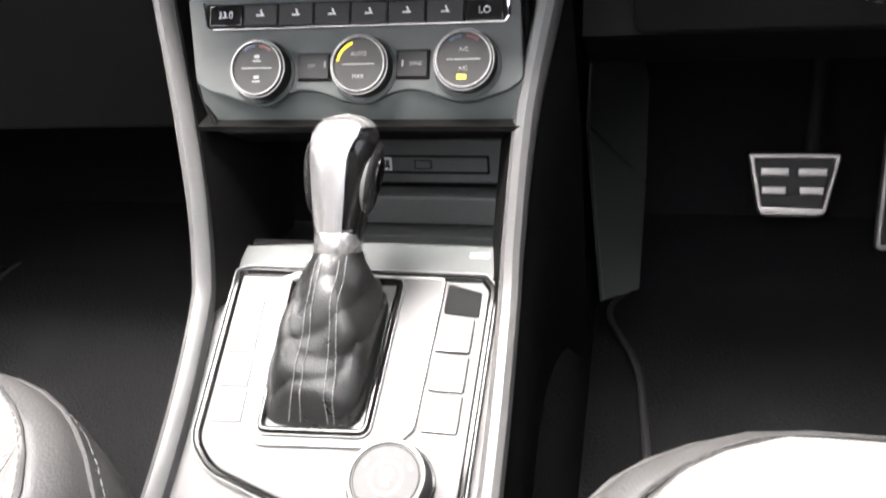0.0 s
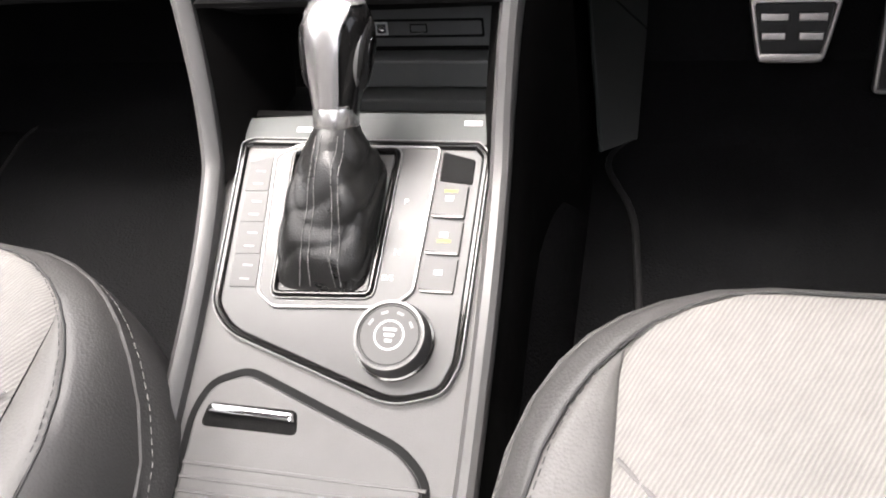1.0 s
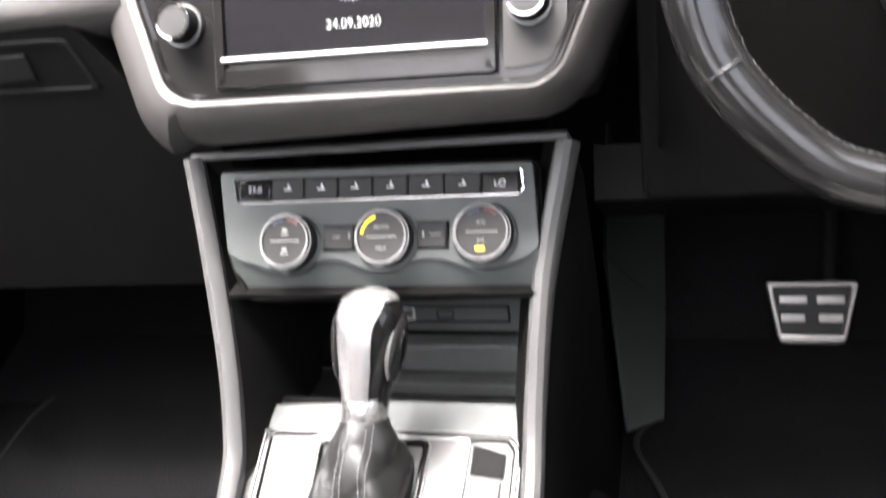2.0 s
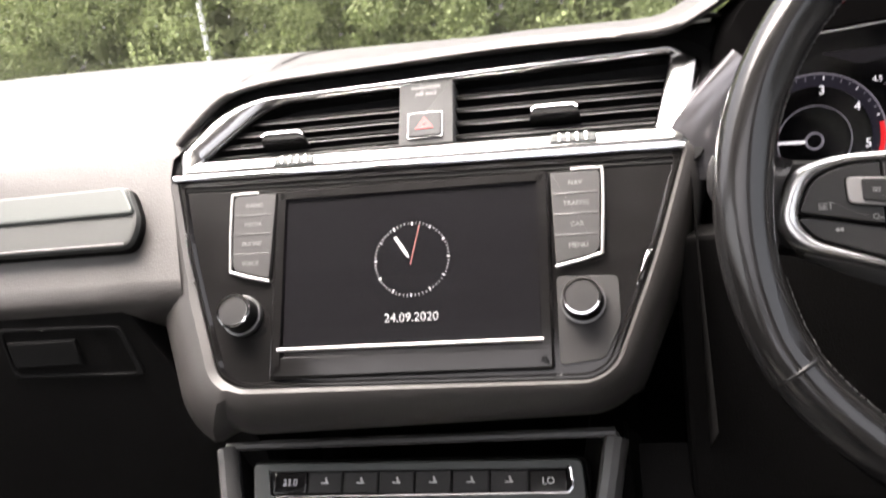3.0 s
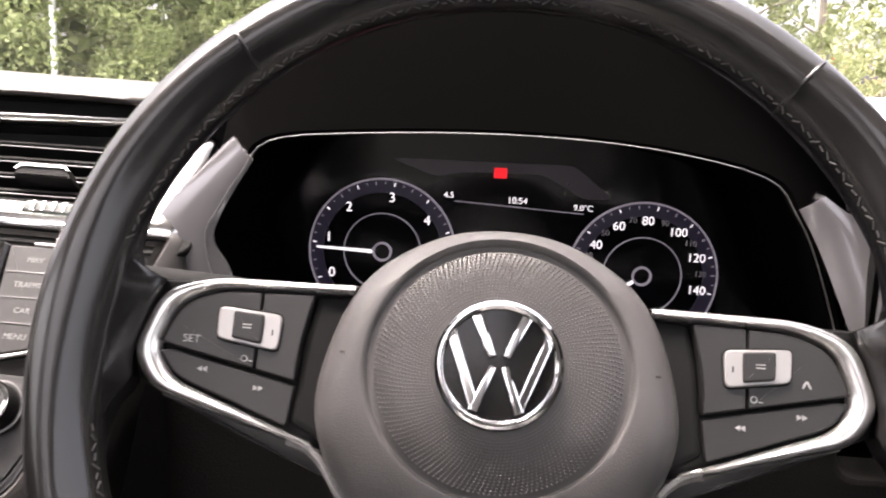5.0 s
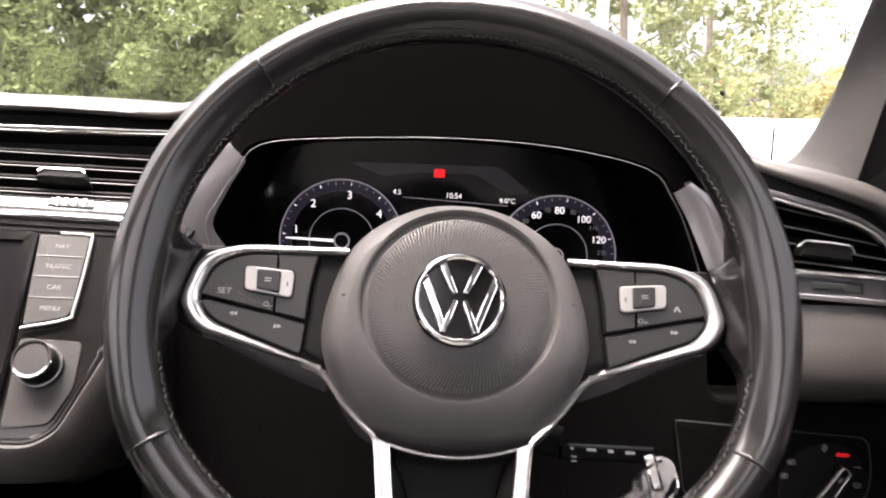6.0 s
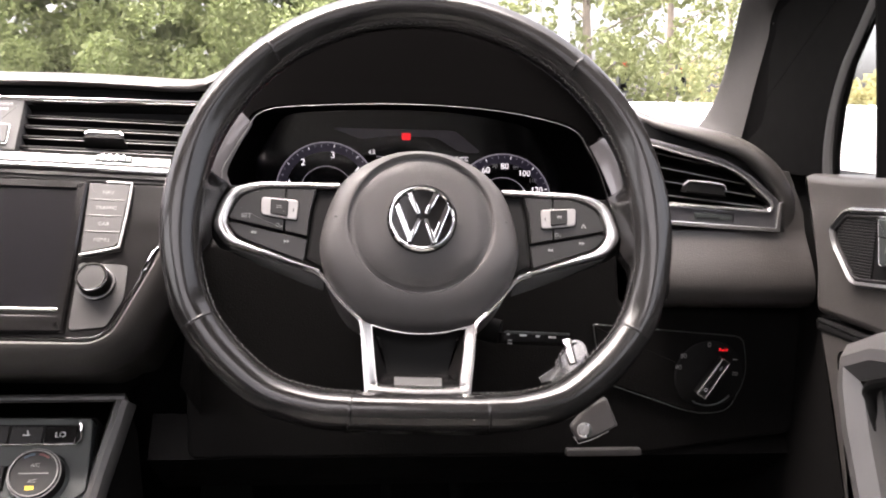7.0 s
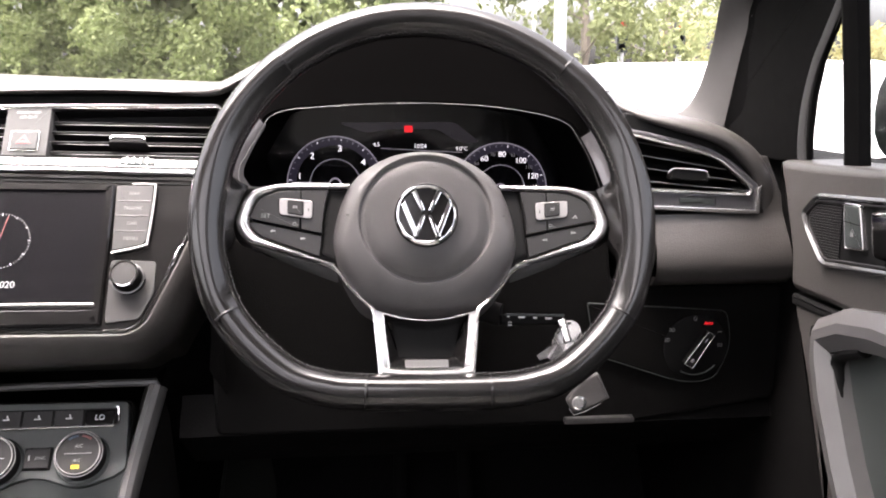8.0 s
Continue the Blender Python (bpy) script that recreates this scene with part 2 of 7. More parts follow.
def rpoly(pts, r=0.005, seg=4):
    """Outline with rounded corners; r may be a list, one radius a corner."""
    out, n = [], len(pts)
    for i in range(n):
        p, a, b = Vector(pts[i]), Vector(pts[i - 1]), Vector(pts[(i + 1) % n])
        ri = r[i] if isinstance(r, (list, tuple)) else r
        d0, d1 = a - p, b - p
        k = min(ri, d0.length * 0.45, d1.length * 0.45)
        if k < 1e-5:
            out.append(p)
            continue
        s, e = p + d0.normalized() * k, p + d1.normalized() * k
        for j in range(seg + 1):
            t = j / seg
            out.append(s * (1 - t) ** 2 + p * 2 * t * (1 - t) + e * t * t)
    return out


def inset(pts, d):
    """Outline moved inwards by d (outwards if negative)."""
    n = len(pts)
    area = sum(pts[i - 1].x * pts[i].y - pts[i].x * pts[i - 1].y for i in range(n))
    sgn = 1 if area > 0 else -1
    out = []
    for i in range(n):
        a, p, b = pts[i - 1], pts[i], pts[(i + 1) % n]
        e0, e1 = (p - a), (b - p)
        e0 = e0.normalized() if e0.length > 1e-9 else e1.normalized()
        e1 = e1.normalized() if e1.length > 1e-9 else e0
        n0, n1 = Vector((-e0.y, e0.x)) * sgn, Vector((-e1.y, e1.x)) * sgn
        h = n0 + n1
        h = h / max(0.35, h.length_squared) * 2
        out.append(p + h * d)
    return out


def loft(loops, closed=True, cap0=True, cap1=True):
    bm = bmesh.new()
    vs = [[bm.verts.new(p) for p in lp] for lp in loops]
    n = len(loops[0])
    for a, b in zip(vs, vs[1:]):
        for i in range(n if closed else n - 1):
            j = (i + 1) % n
            bm.faces.new((a[i], a[j], b[j], b[i]))
    if closed and cap0:
        bm.faces.new(vs[0])
    if closed and cap1:
        bm.faces.new(vs[-1])
    return bm


def at_z(pts, z):
    return [(p[0], p[1], z) for p in pts]


def prism(pts, z0, z1, bev=0.001, dome=0.0):
    """Slab over an outline, its front edge rounded."""
    pts = [Vector(p) for p in pts]
    loops = [at_z(pts, z0), at_z(pts, z1 - bev), at_z(inset(pts, bev * 0.3), z1 - bev * 0.3), at_z(inset(pts, bev), z1)]
    if dome:
        loops += [at_z(inset(pts, bev + dome), z1 + dome * 0.3)]
    else:
        loops += [at_z(inset(pts, bev + min(0.00012, bev * 0.1)), z1)]
    return loft(loops)


def ring(outer, inner, z0, z1, bev=0.001):
    """Frame between two outlines with as many points."""
    o, i = [Vector(p) for p in outer], [Vector(p) for p in inner]
    loops = [at_z(o, z0), at_z(o, z1 - bev), at_z(inset(o, bev), z1), at_z(inset(i, -bev), z1), at_z(i, z1 - bev), at_z(i, z0), at_z(o, z0)]
    return loft(loops, cap0=False, cap1=False)


def box(x0, x1, y0, y1, z0, z1, bev=0.0015):
    return prism([Vector(p) for p in ((x0, y0), (x1, y0), (x1, y1), (x0, y1))], z0, z1, bev)


def lathe(profile, seg=40):
    """Turned shape; a profile that does not end near the axis closes into a ring."""
    hollow = profile[-1][0] > 0.0021
    profile = list(profile) + ([profile[0]] if hollow else [])
    loops = [[(r * math.cos(2 * math.pi * i / seg), r * math.sin(2 * math.pi * i / seg), z) for i in range(seg)] for r, z in profile]
    return loft(loops, cap0=not hollow, cap1=not hollow)


def circle(cx, cy, r, n=40, ry=None):
    ry = ry or r
    return [Vector((cx + r * math.cos(2 * math.pi * i / n), cy + ry * math.sin(2 * math.pi * i / n))) for i in range(n)]


def sweep(path, prof, closed=False, up=(0, 0, 1), cap=True, size=None):
    """Carry a closed profile (side, up) along a path."""
    path, up = [Vector(p) for p in path], Vector(up)
    n, loops = len(path), []
    for i in range(n):
        a = path[i - 1] if (i or closed) else path[0]
        b = path[(i + 1) % n] if (i < n - 1 or closed) else path[-1]
        t = (b - a).normalized()
        s = t.cross(up).normalized()
        w = s.cross(t)
        k = size(i / max(1, n - 1)) if size else 1
        loops.append([path[i] + (s * q[0] + w * q[1]) * k for q in prof])
    if closed:
        loops.append(loops[0])
    return loft(loops, cap0=cap and not closed, cap1=cap and not closed)


def oval(a, b, n=12):
    return [(a * math.cos(2 * math.pi * i / n), b * math.sin(2 * math.pi * i / n)) for i in range(n)]


def spline(keys, per=8, closed=False):
    """Catmull-Rom through key points."""
    k = [Vector(p) for p in keys]
    n, out = len(k), []
    for i in range(n if closed else n - 1):
        p0 = k[i - 1] if (i or closed) else k[0] * 2 - k[1]
        p1, p2 = k[i], k[(i + 1) % n]
        p3 = k[(i + 2) % n] if (i + 2 < n or closed) else p2 * 2 - p1
        for j in range(per):
            t = j / per
            out.append(0.5 * ((2 * p1) + (p2 - p0) * t + (2 * p0 - 5 * p1 + 4 * p2 - p3) * t * t + (3 * p1 - p0 - 3 * p2 + p3) * t ** 3))
    if not closed:
        out.append(k[-1])
    return out


def grid(rows):
    """Open sheet through rows of points."""
    return loft(rows, closed=False)


def thick(bm, d):
    """Give a sheet thickness d."""
    bmesh.ops.recalc_face_normals(bm, faces=bm.faces)
    bmesh.ops.solidify(bm, geom=bm.faces[:], thickness=d)
    return bm


def joined(*bms):
    out = bmesh.new()
    for b in bms:
        me = bpy.data.meshes.new("tmp")
        b.to_mesh(me)
        b.free()
        out.from_mesh(me)
        bpy.data.meshes.remove(me)
    return out


def moved(bm, m):
    bm.transform(m)
    return bm


def letters(name, text, size, material, parent, m, label=""):
    cu = bpy.data.curves.new(name, "FONT")
    cu.body, cu.size, cu.align_x, cu.align_y, cu.extrude = text, size, "CENTER", "CENTER", 0.0001
    tmp = bpy.data.objects.new(name, cu)
    scene.collection.objects.link(tmp)
    me = bpy.data.meshes.new_from_object(tmp.evaluated_get(bpy.context.evaluated_depsgraph_get()))
    bpy.data.objects.remove(tmp)
    me.materials.clear()
    me.materials.append(material)
    ob = new(name, me)
    ob.parent = parent
    ob.matrix_basis = m
    return tagged(ob, label)


def stitches(path, length=0.004, gap=0.003, r=0.0005, up=(0, 0, 1)):
    """A row of short threads along a path."""
    path = [Vector(p) for p in path]
    run, keep, pieces = 0.0, None, []
    for a, b in zip(path, path[1:]):
        d = (b - a).length
        s = 0.0
        while s < d:
            pos = a + (b - a) * (s / d)
            phase = (run + s) % (length + gap)
            if phase < length and keep is None:
                keep = pos
            elif phase >= length and keep is not None:
                if (pos - keep).length > 1e-4:
                    pieces.append(sweep([keep, pos], oval(r, r, 5), up=up))
                keep = None
            s += 0.0009
        run += d
    return joined(*pieces)


def T(x, y, z=0.0, rz=0.0):
    return pose(x, y, z, 0, 0, rz)


S_FRAME = basis((0.013, 0.08, 0.555), (1, 0, 0), (0, 0.55, 0.835))
C_FRAME = basis((0.0035, 0.083, 0.419), (1, 0, 0), (0, 0.65, 0.76))
W_FRAME = basis((0.384, 0.0, 0.643), (1, 0, 0), (0, 0.383, 0.924))
P_FRAME = basis((0, 0, 0.276), (1, 0, 0), (0, 0.963, 0.27))


def on_s(u, v, n=0.0):
    return S_FRAME @ Vector((u, v, n))


def on_c(u, v, n=0.0):
    return C_FRAME @ Vector((u, v, n))


def cabin_floor():
    ob = part("floor", box(-0.8, 0.8, -1.75, 1.0, -0.04, 0.0, 0.004), CARPET)
    tagged(ob, "black carpeted cabin floor", "floor", kind="structure")
    # toe board, rising under the dash
    rows = [[(x, y, z) for x in (-0.8, -0.3, 0.3, 0.8)] for y, z in ((0.3, 0.002), (0.42, 0.03), (0.56, 0.2), (0.62, 0.45), (0.62, 0.6))]
    ob = part("toe_board", thick(grid(rows), 0.01), CARPET)
    tagged(ob, "black carpet rising under the dashboard", "floor", kind="structure")
    # transmission tunnel under the console
    prof = [(-0.14, 0.0), (-0.125, 0.1), (-0.1, 0.15), (0.11, 0.15), (0.135, 0.1), (0.15, 0.0)]
    ob = part("floor_tunnel", loft([[(x, y, z) for x, z in prof] for y in (-1.5, 0.6)]), CARPET)
    tagged(ob, "black carpeted tunnel between the footwells", "floor", kind="structure")


def side_wall(name, sx):
    """Cabin side under the windows, plus window frame bars and roof rail."""
    x0, x1 = (0.745, 0.83) if sx > 0 else (-0.83, -0.745)
    ob = part(name, box(x0, x1, -1.75, 1.0, -0.04, 0.672, 0.006), DASH_SHADE)
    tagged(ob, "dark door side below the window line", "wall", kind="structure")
    # roof rail above the side glass
    rail = [(sx * 0.7, 0.1, 0.875), (sx * 0.69, -0.1, 0.99), (sx * 0.66, -0.35, 1.12), (sx * 0.64, -0.7, 1.18), (sx * 0.63, -1.75, 1.17)]
    ob = part("trim_roof_rail", sweep(spline(rail, 5), oval(0.05, 0.04, 12)), LINING)
    tagged(ob, "grey cloth covered roof rail above the side glass", "trim", kind="structure")
    # pillar between front and rear doors
    ob = part("pillar_side", sweep([(sx * 0.74, -0.95, 0.66), (sx * 0.7, -0.98, 0.95), (sx * 0.64, -1.0, 1.18)], oval(0.03, 0.09, 12)), LINING)
    tagged(ob, "grey pillar between the side windows", "pillar", kind="structure")


def cabin_shell():
    side_wall("wall_east", 1)
    side_wall("wall_west", -1)
    # headliner with an opening for an unseen tinted glass roof, added to let light in
    frame_o = rpoly([(-0.66, -1.78), (0.66, -1.78), (0.66, -0.36), (-0.66, -0.36)], 0.01)
    frame_i = rpoly([(-0.42, -1.5), (0.42, -1.5), (0.42, -0.52), (-0.42, -0.52)], 0.01)
    tint = glass_mat("added_roof_glass", (0.88, 0.89, 0.89))
    pane_ob = part("window_roof_added", box(-0.43, 0.43, -1.51, -0.51, 1.19, 1.195, 0.001), tint)
    tagged(pane_ob, "unseen tinted glass panel over the seats, added to let in light", "window", kind="structure")
    ob = part("ceiling", ring(frame_o, frame_i, 1.17, 1.2, 0.004), ROOFCLOTH)
    tagged(ob, "pale cloth headliner over the seats", "ceiling", kind="structure")
    ob = part("trim_windscreen_header", sweep([(-0.66, -0.36, 1.15), (0, -0.4, 1.175), (0.66, -0.36, 1.15)], oval(0.05, 0.03)), ROOFCLOTH)
    tagged(ob, "pale cloth edge above the windscreen", "trim", kind="structure")
    ob = part("wall_rear", box(-0.83, 0.83, -1.8, -1.75, -0.04, 0.75, 0.004), DASH_SHADE)
    tagged(ob, "dark rear wall under the back window", "wall", kind="structure")
    # firewall that closes the front below the windscreen
    ob = part("wall_front", box(-0.83, 0.83, 0.86, 1.0, -0.04, 0.63, 0.004), BLACK)
    tagged(ob, "black bulkhead under the windscreen", "wall", kind="structure")
    # tinted rear glass: back window and rear side windows
    dark = glass_mat("privacy_glass", (0.9, 0.92, 0.92))
    back = part("window_rear", grid([[(-0.72, -1.76, 0.74), (0.72, -1.76, 0.74)], [(-0.62, -1.72, 1.19), (0.62, -1.72, 1.19)]]), dark)
    tagged(back, "lightly tinted back window", "window", kind="structure")
    for sx in (-1, 1):
        ob = part("window_rear_side", grid([[(sx * 0.74, -1.0, 0.66), (sx * 0.74, -1.78, 0.66)], [(sx * 0.65, -1.0, 1.19), (sx * 0.65, -1.78, 1.19)]]), dark)
        tagged(ob, "lightly tinted rear side window", "window", kind="structure")
    # windscreen
    pane = [(-0.72, 0.84, 0.72), (0.72, 0.84, 0.72), (0.66, -0.36, 1.17), (-0.66, -0.36, 1.17)]
    rows = []
    for j in range(9):
        f = j / 8
        row = []
        for i in range(13):
            g = i / 12
            p = (Vector(pane[0]) * (1 - g) + Vector(pane[1]) * g) * (1 - f) + (Vector(pane[3]) * (1 - g) + Vector(pane[2]) * g) * f
            p += Vector((0, 0.37, 0.93)) * 0.06 * (1 - (2 * g - 1) ** 2) * (0.4 + 0.6 * math.sin(math.pi * f))
            row.append(p)
        rows.append(row)
    # headliner under the front edge of the roof, above the glass
    # out of view, added to keep part of the sky off the fascia
    front = []
    for f in (0.76, 0.82, 0.88, 0.94, 1.0, 1.03):
        row = []
        for i in range(13):
            g = i / 12
            p = (Vector(pane[0]) * (1 - g) + Vector(pane[1]) * g) * (1 - f) + (Vector(pane[3]) * (1 - g) + Vector(pane[2]) * g) * f
            row.append(p + Vector((0, 0.37, 0.93)) * (0.06 * (1 - (2 * g - 1) ** 2) * (0.4 + 0.6 * math.sin(math.pi * min(1, f))) - 0.012))
        front.append(row)
    ob = part("ceiling_front", thick(grid(front), 0.006), ROOFCLOTH)
    tagged(ob, "unseen pale cloth headliner, added to cut the windscreen light", "ceiling", kind="structure")
    ob = part("window_windscreen", grid(rows), GLASS)
    ob.visible_shadow = False
    tagged(ob, "clear curved windscreen", "windscreen", kind="structure")


def a_pillar(sx):
    """Cloth-covered front pillar with its black door seals, from the dash corner up to the roof."""
    t = thing("windscreen_pillar", Matrix(), "grey cloth covered windscreen pillar with black seal", "pillar", kind="structure")
    inner = spline([(0.7, 0.46, 0.685), (0.736, 0.405, 0.707), (0.738, 0.362, 0.731), (0.727, 0.31, 0.76), (0.713, 0.26, 0.787), (0.687, 0.18, 0.831), (0.655, 0.06, 0.9), (0.63, -0.12, 1.0), (0.61, -0.36, 1.14)], 4)
    outer = spline([(0.726, 0.262, 0.672), (0.7235, 0.236, 0.695), (0.72, 0.216, 0.722), (0.716, 0.19, 0.765), (0.713, 0.168, 0.799), (0.7095, 0.15, 0.828), (0.695, 0.04, 0.905), (0.67, -0.13, 1.01), (0.64, -0.36, 1.15)], 4)
    rows = []
    for p, q in zip(inner, outer):
        row = [p + Vector((0.02, 0.03, -0.005))]
        for g in (0.0, 0.06, 0.2, 0.45, 0.7, 0.9, 0.97, 1.0):
            c = p.lerp(q, g)
            row.append(c + Vector((-0.3, -0.8, 0.2)).normalized() * 0.012 * math.sin(math.pi * g) ** 0.6)
        row.append(q + Vector((0.012, 0.004, 0)))
        rows.append([(sx * v.x, v.y, v.z) for v in row])
    part("cover", grid(rows), LINING, t, smooth=60)
    # black seal band between cover and door frame, with shallow steps
    rows = []
    for j, q in enumerate(outer):
        k = 1 - 0.35 * j / len(outer)
        rows.append([(sx * (q.x + dx), q.y - dy * k, q.z - 0.004) for dx, dy in ((-0.001, -0.006), (0.003, 0.002), (0.0035, 0.024), (0.006, 0.03), (0.013, 0.034), (0.0115, 0.058), (0.014, 0.066), (0.0205, 0.07), (0.019, 0.1), (0.022, 0.112))])
    part("seal", thick(grid(rows), 0.002), SEAL, t, "black rubber door seal", smooth=50)
    return t


def dashboard():
    d = thing("dashboard", Matrix(), "dark grey soft-touch dashboard under the windscreen", "dashboard")
    # top pad: it rises gently towards the passenger and falls away beside the driver
    profile = ((0.19, 0.7395), (0.2, 0.7415), (0.24, 0.7455), (0.3, 0.749), (0.4, 0.7505), (0.5, 0.749), (0.6, 0.745), (0.75, 0.733), (0.86, 0.716))

    def rise(x, y):
        w = min(1, max(0, (y - 0.19) / 0.11)) * min(1, max(0, (0.82 - y) / 0.32))
        return -0.043 * min(0.19, max(-0.42, x)) * w

    def drop(x):
        if x < 0.5:
            return 0.0
        return -0.036 * min(1, (x - 0.5) / 0.1) - 0.035 * max(0, (x - 0.66) / 0.085)
    xs = [-0.745, -0.6, -0.4, -0.2, -0.165, -0.125, -0.12, 0.0, 0.1, 0.17, 0.2, 0.24, 0.3, 0.384, 0.46, 0.5, 0.53, 0.56, 0.6, 0.64, 0.68, 0.71, 0.745]
    rows = []
    for x in xs:
        row = []
        for y, z in profile:
            yy = max(y, 0.26) if x < -0.121 or x > 0.5 else y
            sink = 0.004 if x < -0.121 and yy < 0.41 else 0.0015
            row.append((x, yy, z - sink + rise(x, yy) + drop(x) * (1 + 0.9 * max(0, yy - 0.25))))
        rows.append(row)
    part("top_pad", grid(rows), DASH, d, "soft grey top pad", smooth=60)
    # solid black block added behind the lip, so the shaded gap stays dark
    part("pad_filler", box(-0.13, 0.24, 0.2, 0.235, 0.69, 0.7335, 0.001), BLACK, d, "black block that keeps the gap under the pad lip dark")
    # one rolled edge: over the centre vents, up round the instruments, and down as the brow of the outer vent
    lip = spline([(-0.166, 0.163, 0.6955), (-0.153, 0.171, 0.7085), (-0.134, 0.181, 0.724), (-0.112, 0.1855, 0.7305), (-0.08, 0.1855, 0.733), (0.0, 0.185, 0.7338), (0.08, 0.1845, 0.7345), (0.14, 0.182, 0.733), (0.175, 0.175, 0.7315), (0.195, 0.167, 0.7322), (0.21, 0.163, 0.7365), (0.24, 0.16, 0.752), (0.27, 0.16, 0.7672), (0.3, 0.16, 0.781), (0.34, 0.16, 0.795), (0.384, 0.16, 0.802), (0.44, 0.158, 0.796), (0.5, 0.15, 0.772), (0.54, 0.138, 0.744), (0.565, 0.124, 0.7225), (0.585, 0.113, 0.7115), (0.61, 0.106, 0.704), (0.64, 0.103, 0.6955), (0.665, 0.1035, 0.6865), (0.684, 0.1045, 0.6725), (0.698, 0.106, 0.656), (0.704, 0.1075, 0.642), (0.707, 0.1095, 0.628), (0.7085, 0.113, 0.614)], 4)
    rows = []
    for j, p in enumerate(lip):
        g = lip[min(j + 1, len(lip) - 1)] - lip[max(j - 1, 0)]
        out = Vector((-g.z, 0, g.x)).normalized()
        near = min(1, max(0, (0.6 - p.x) / 0.1))
        row = [p + Vector((0, 0.014, 0)) - out * 0.0015, p + Vector((0, 0.001, 0))]
        broad = 1 + 0.75 * min(1, max(0, (p.x - 0.6) / 0.09))
        for k, dy in ((0.0022, -0.0012), (0.005, 0.0002), (0.0072, 0.004), (0.009, 0.012), (0.0112, 0.04)):
            row.append(p + out * k * broad + Vector((0, dy * (1.87 - 0.87 * broad) if dy > 0 else dy, 0)))
        row.append(p + out * 0.0125 * broad + Vector((0, 0.05 + 0.06 * near, 0)))
        row.append(p + out * (0.003 * near) + Vector((0, 0.06 + 0.2 * near, -0.012)))
        rows.append(row)
    part("pad_edge", grid(rows), DASH, d, "rolled soft edge that becomes the instrument hood", smooth=70)
    # passenger side: sloping face that ends at the slanted edge of the vents
    rows = []
    for v in (0.2145, 0.2, 0.185, 0.17, 0.155, 0.14, 0.12, 0.09, 0.06, 0.048):
        end = -0.121 - (0.212 - v) * 1.12 if v > 0.152 else -0.188 + (0.152 - v) * 0.21
        bulge = 0.012 * math.sin(math.pi * min(1, max(0, (0.213 - v) / 0.12)))
        row = []
        for i in range(9):
            x = -0.76 + (end + 0.76) * i / 8
            row.append(on_s(x, v, 0.004 + bulge * (1 - (i / 8) ** 3) - 0.016 * max(0.0, (v - 0.165) / 0.05) ** 2))
        rows.append(row)
    ends = [rows[0][-1].x, rows[-1][-1].x]
    crown = [[(x, y, z + rise(x, y)) for x in (-0.76 + (ends[0] + 0.76) * i / 8 for i in range(9))] for y, z in ((0.42, 0.7495), (0.36, 0.7495), (0.3, 0.7485), (0.25, 0.746), (0.222, 0.7425), (0.204, 0.7375))]
    under = [[on_s(-0.76 + (ends[1] + 0.76) * i / 8, v, n) for i in range(9)] for v, n in ((0.043, -0.002), (0.039, -0.009), (0.037, -0.022), (0.036, -0.05))]
    part("passenger_pad", grid(crown + rows[1:] + under), DASH, d, smooth=60)
    # silver-grey decor strip with its ledge
    o = rpoly([(-0.74, 0.135), (-0.213, 0.131), (-0.2, 0.103), (-0.206, 0.082), (-0.74, 0.088)], [0.004, 0.006, 0.012, 0.008, 0.004])
    part("decor_strip", prism(o, 0.0, 0.0165, 0.003), DECORLOW, d, "dark lower half of the decor strip", m=S_FRAME)
    part("decor_face", prism(rpoly([(-0.738, 0.1335), (-0.2145, 0.1295), (-0.203, 0.1075), (-0.738, 0.111)], [0.003, 0.005, 0.006, 0.003]), 0.015, 0.0195, 0.002), DECOR, d, "grey-green satin decor strip", m=S_FRAME)
    part("decor_line", sweep([on_s(-0.738, 0.091, 0.0165), on_s(-0.21, 0.085, 0.0165)], oval(0.0008, 0.0008, 6)), PULL, d, "thin bright line")
    part("decor_recess", ring(inset(o, -0.0006), o, 0.0, 0.011, 0.0003), DASH_SHADE, d, "dark joint round the decor strip", m=S_FRAME)
    # glovebox with its recessed catch
    gb = rpoly([(-0.74, 0.004), (-0.222, 0.0), (-0.185, -0.075), (-0.15, -0.105), (-0.135, -0.13), (-0.125, -0.27), (-0.74, -0.28)], 0.012)
    g_frame = basis((0.013, 0.112, 0.599), (1, 0, 0), (0, -0.12, 1))
    glove = part("glovebox_lid", prism(gb, -0.02, 0.006, 0.004), DASH_SHADE, d, "dark textured glovebox lid", m=g_frame)
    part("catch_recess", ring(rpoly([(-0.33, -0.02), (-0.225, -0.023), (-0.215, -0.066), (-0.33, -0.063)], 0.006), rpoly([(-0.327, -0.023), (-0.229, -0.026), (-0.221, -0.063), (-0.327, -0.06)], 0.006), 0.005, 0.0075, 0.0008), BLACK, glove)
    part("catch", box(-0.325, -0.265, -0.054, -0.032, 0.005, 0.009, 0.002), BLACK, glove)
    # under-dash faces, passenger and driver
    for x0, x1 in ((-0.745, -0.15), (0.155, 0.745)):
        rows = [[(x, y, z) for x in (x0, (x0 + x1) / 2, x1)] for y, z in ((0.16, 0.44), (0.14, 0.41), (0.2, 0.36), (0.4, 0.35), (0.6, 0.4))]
        part("under_panel", thick(grid(rows), 0.006), DASH_SHADE, d)
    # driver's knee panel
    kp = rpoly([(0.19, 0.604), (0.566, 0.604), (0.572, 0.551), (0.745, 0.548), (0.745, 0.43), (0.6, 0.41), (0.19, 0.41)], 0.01)
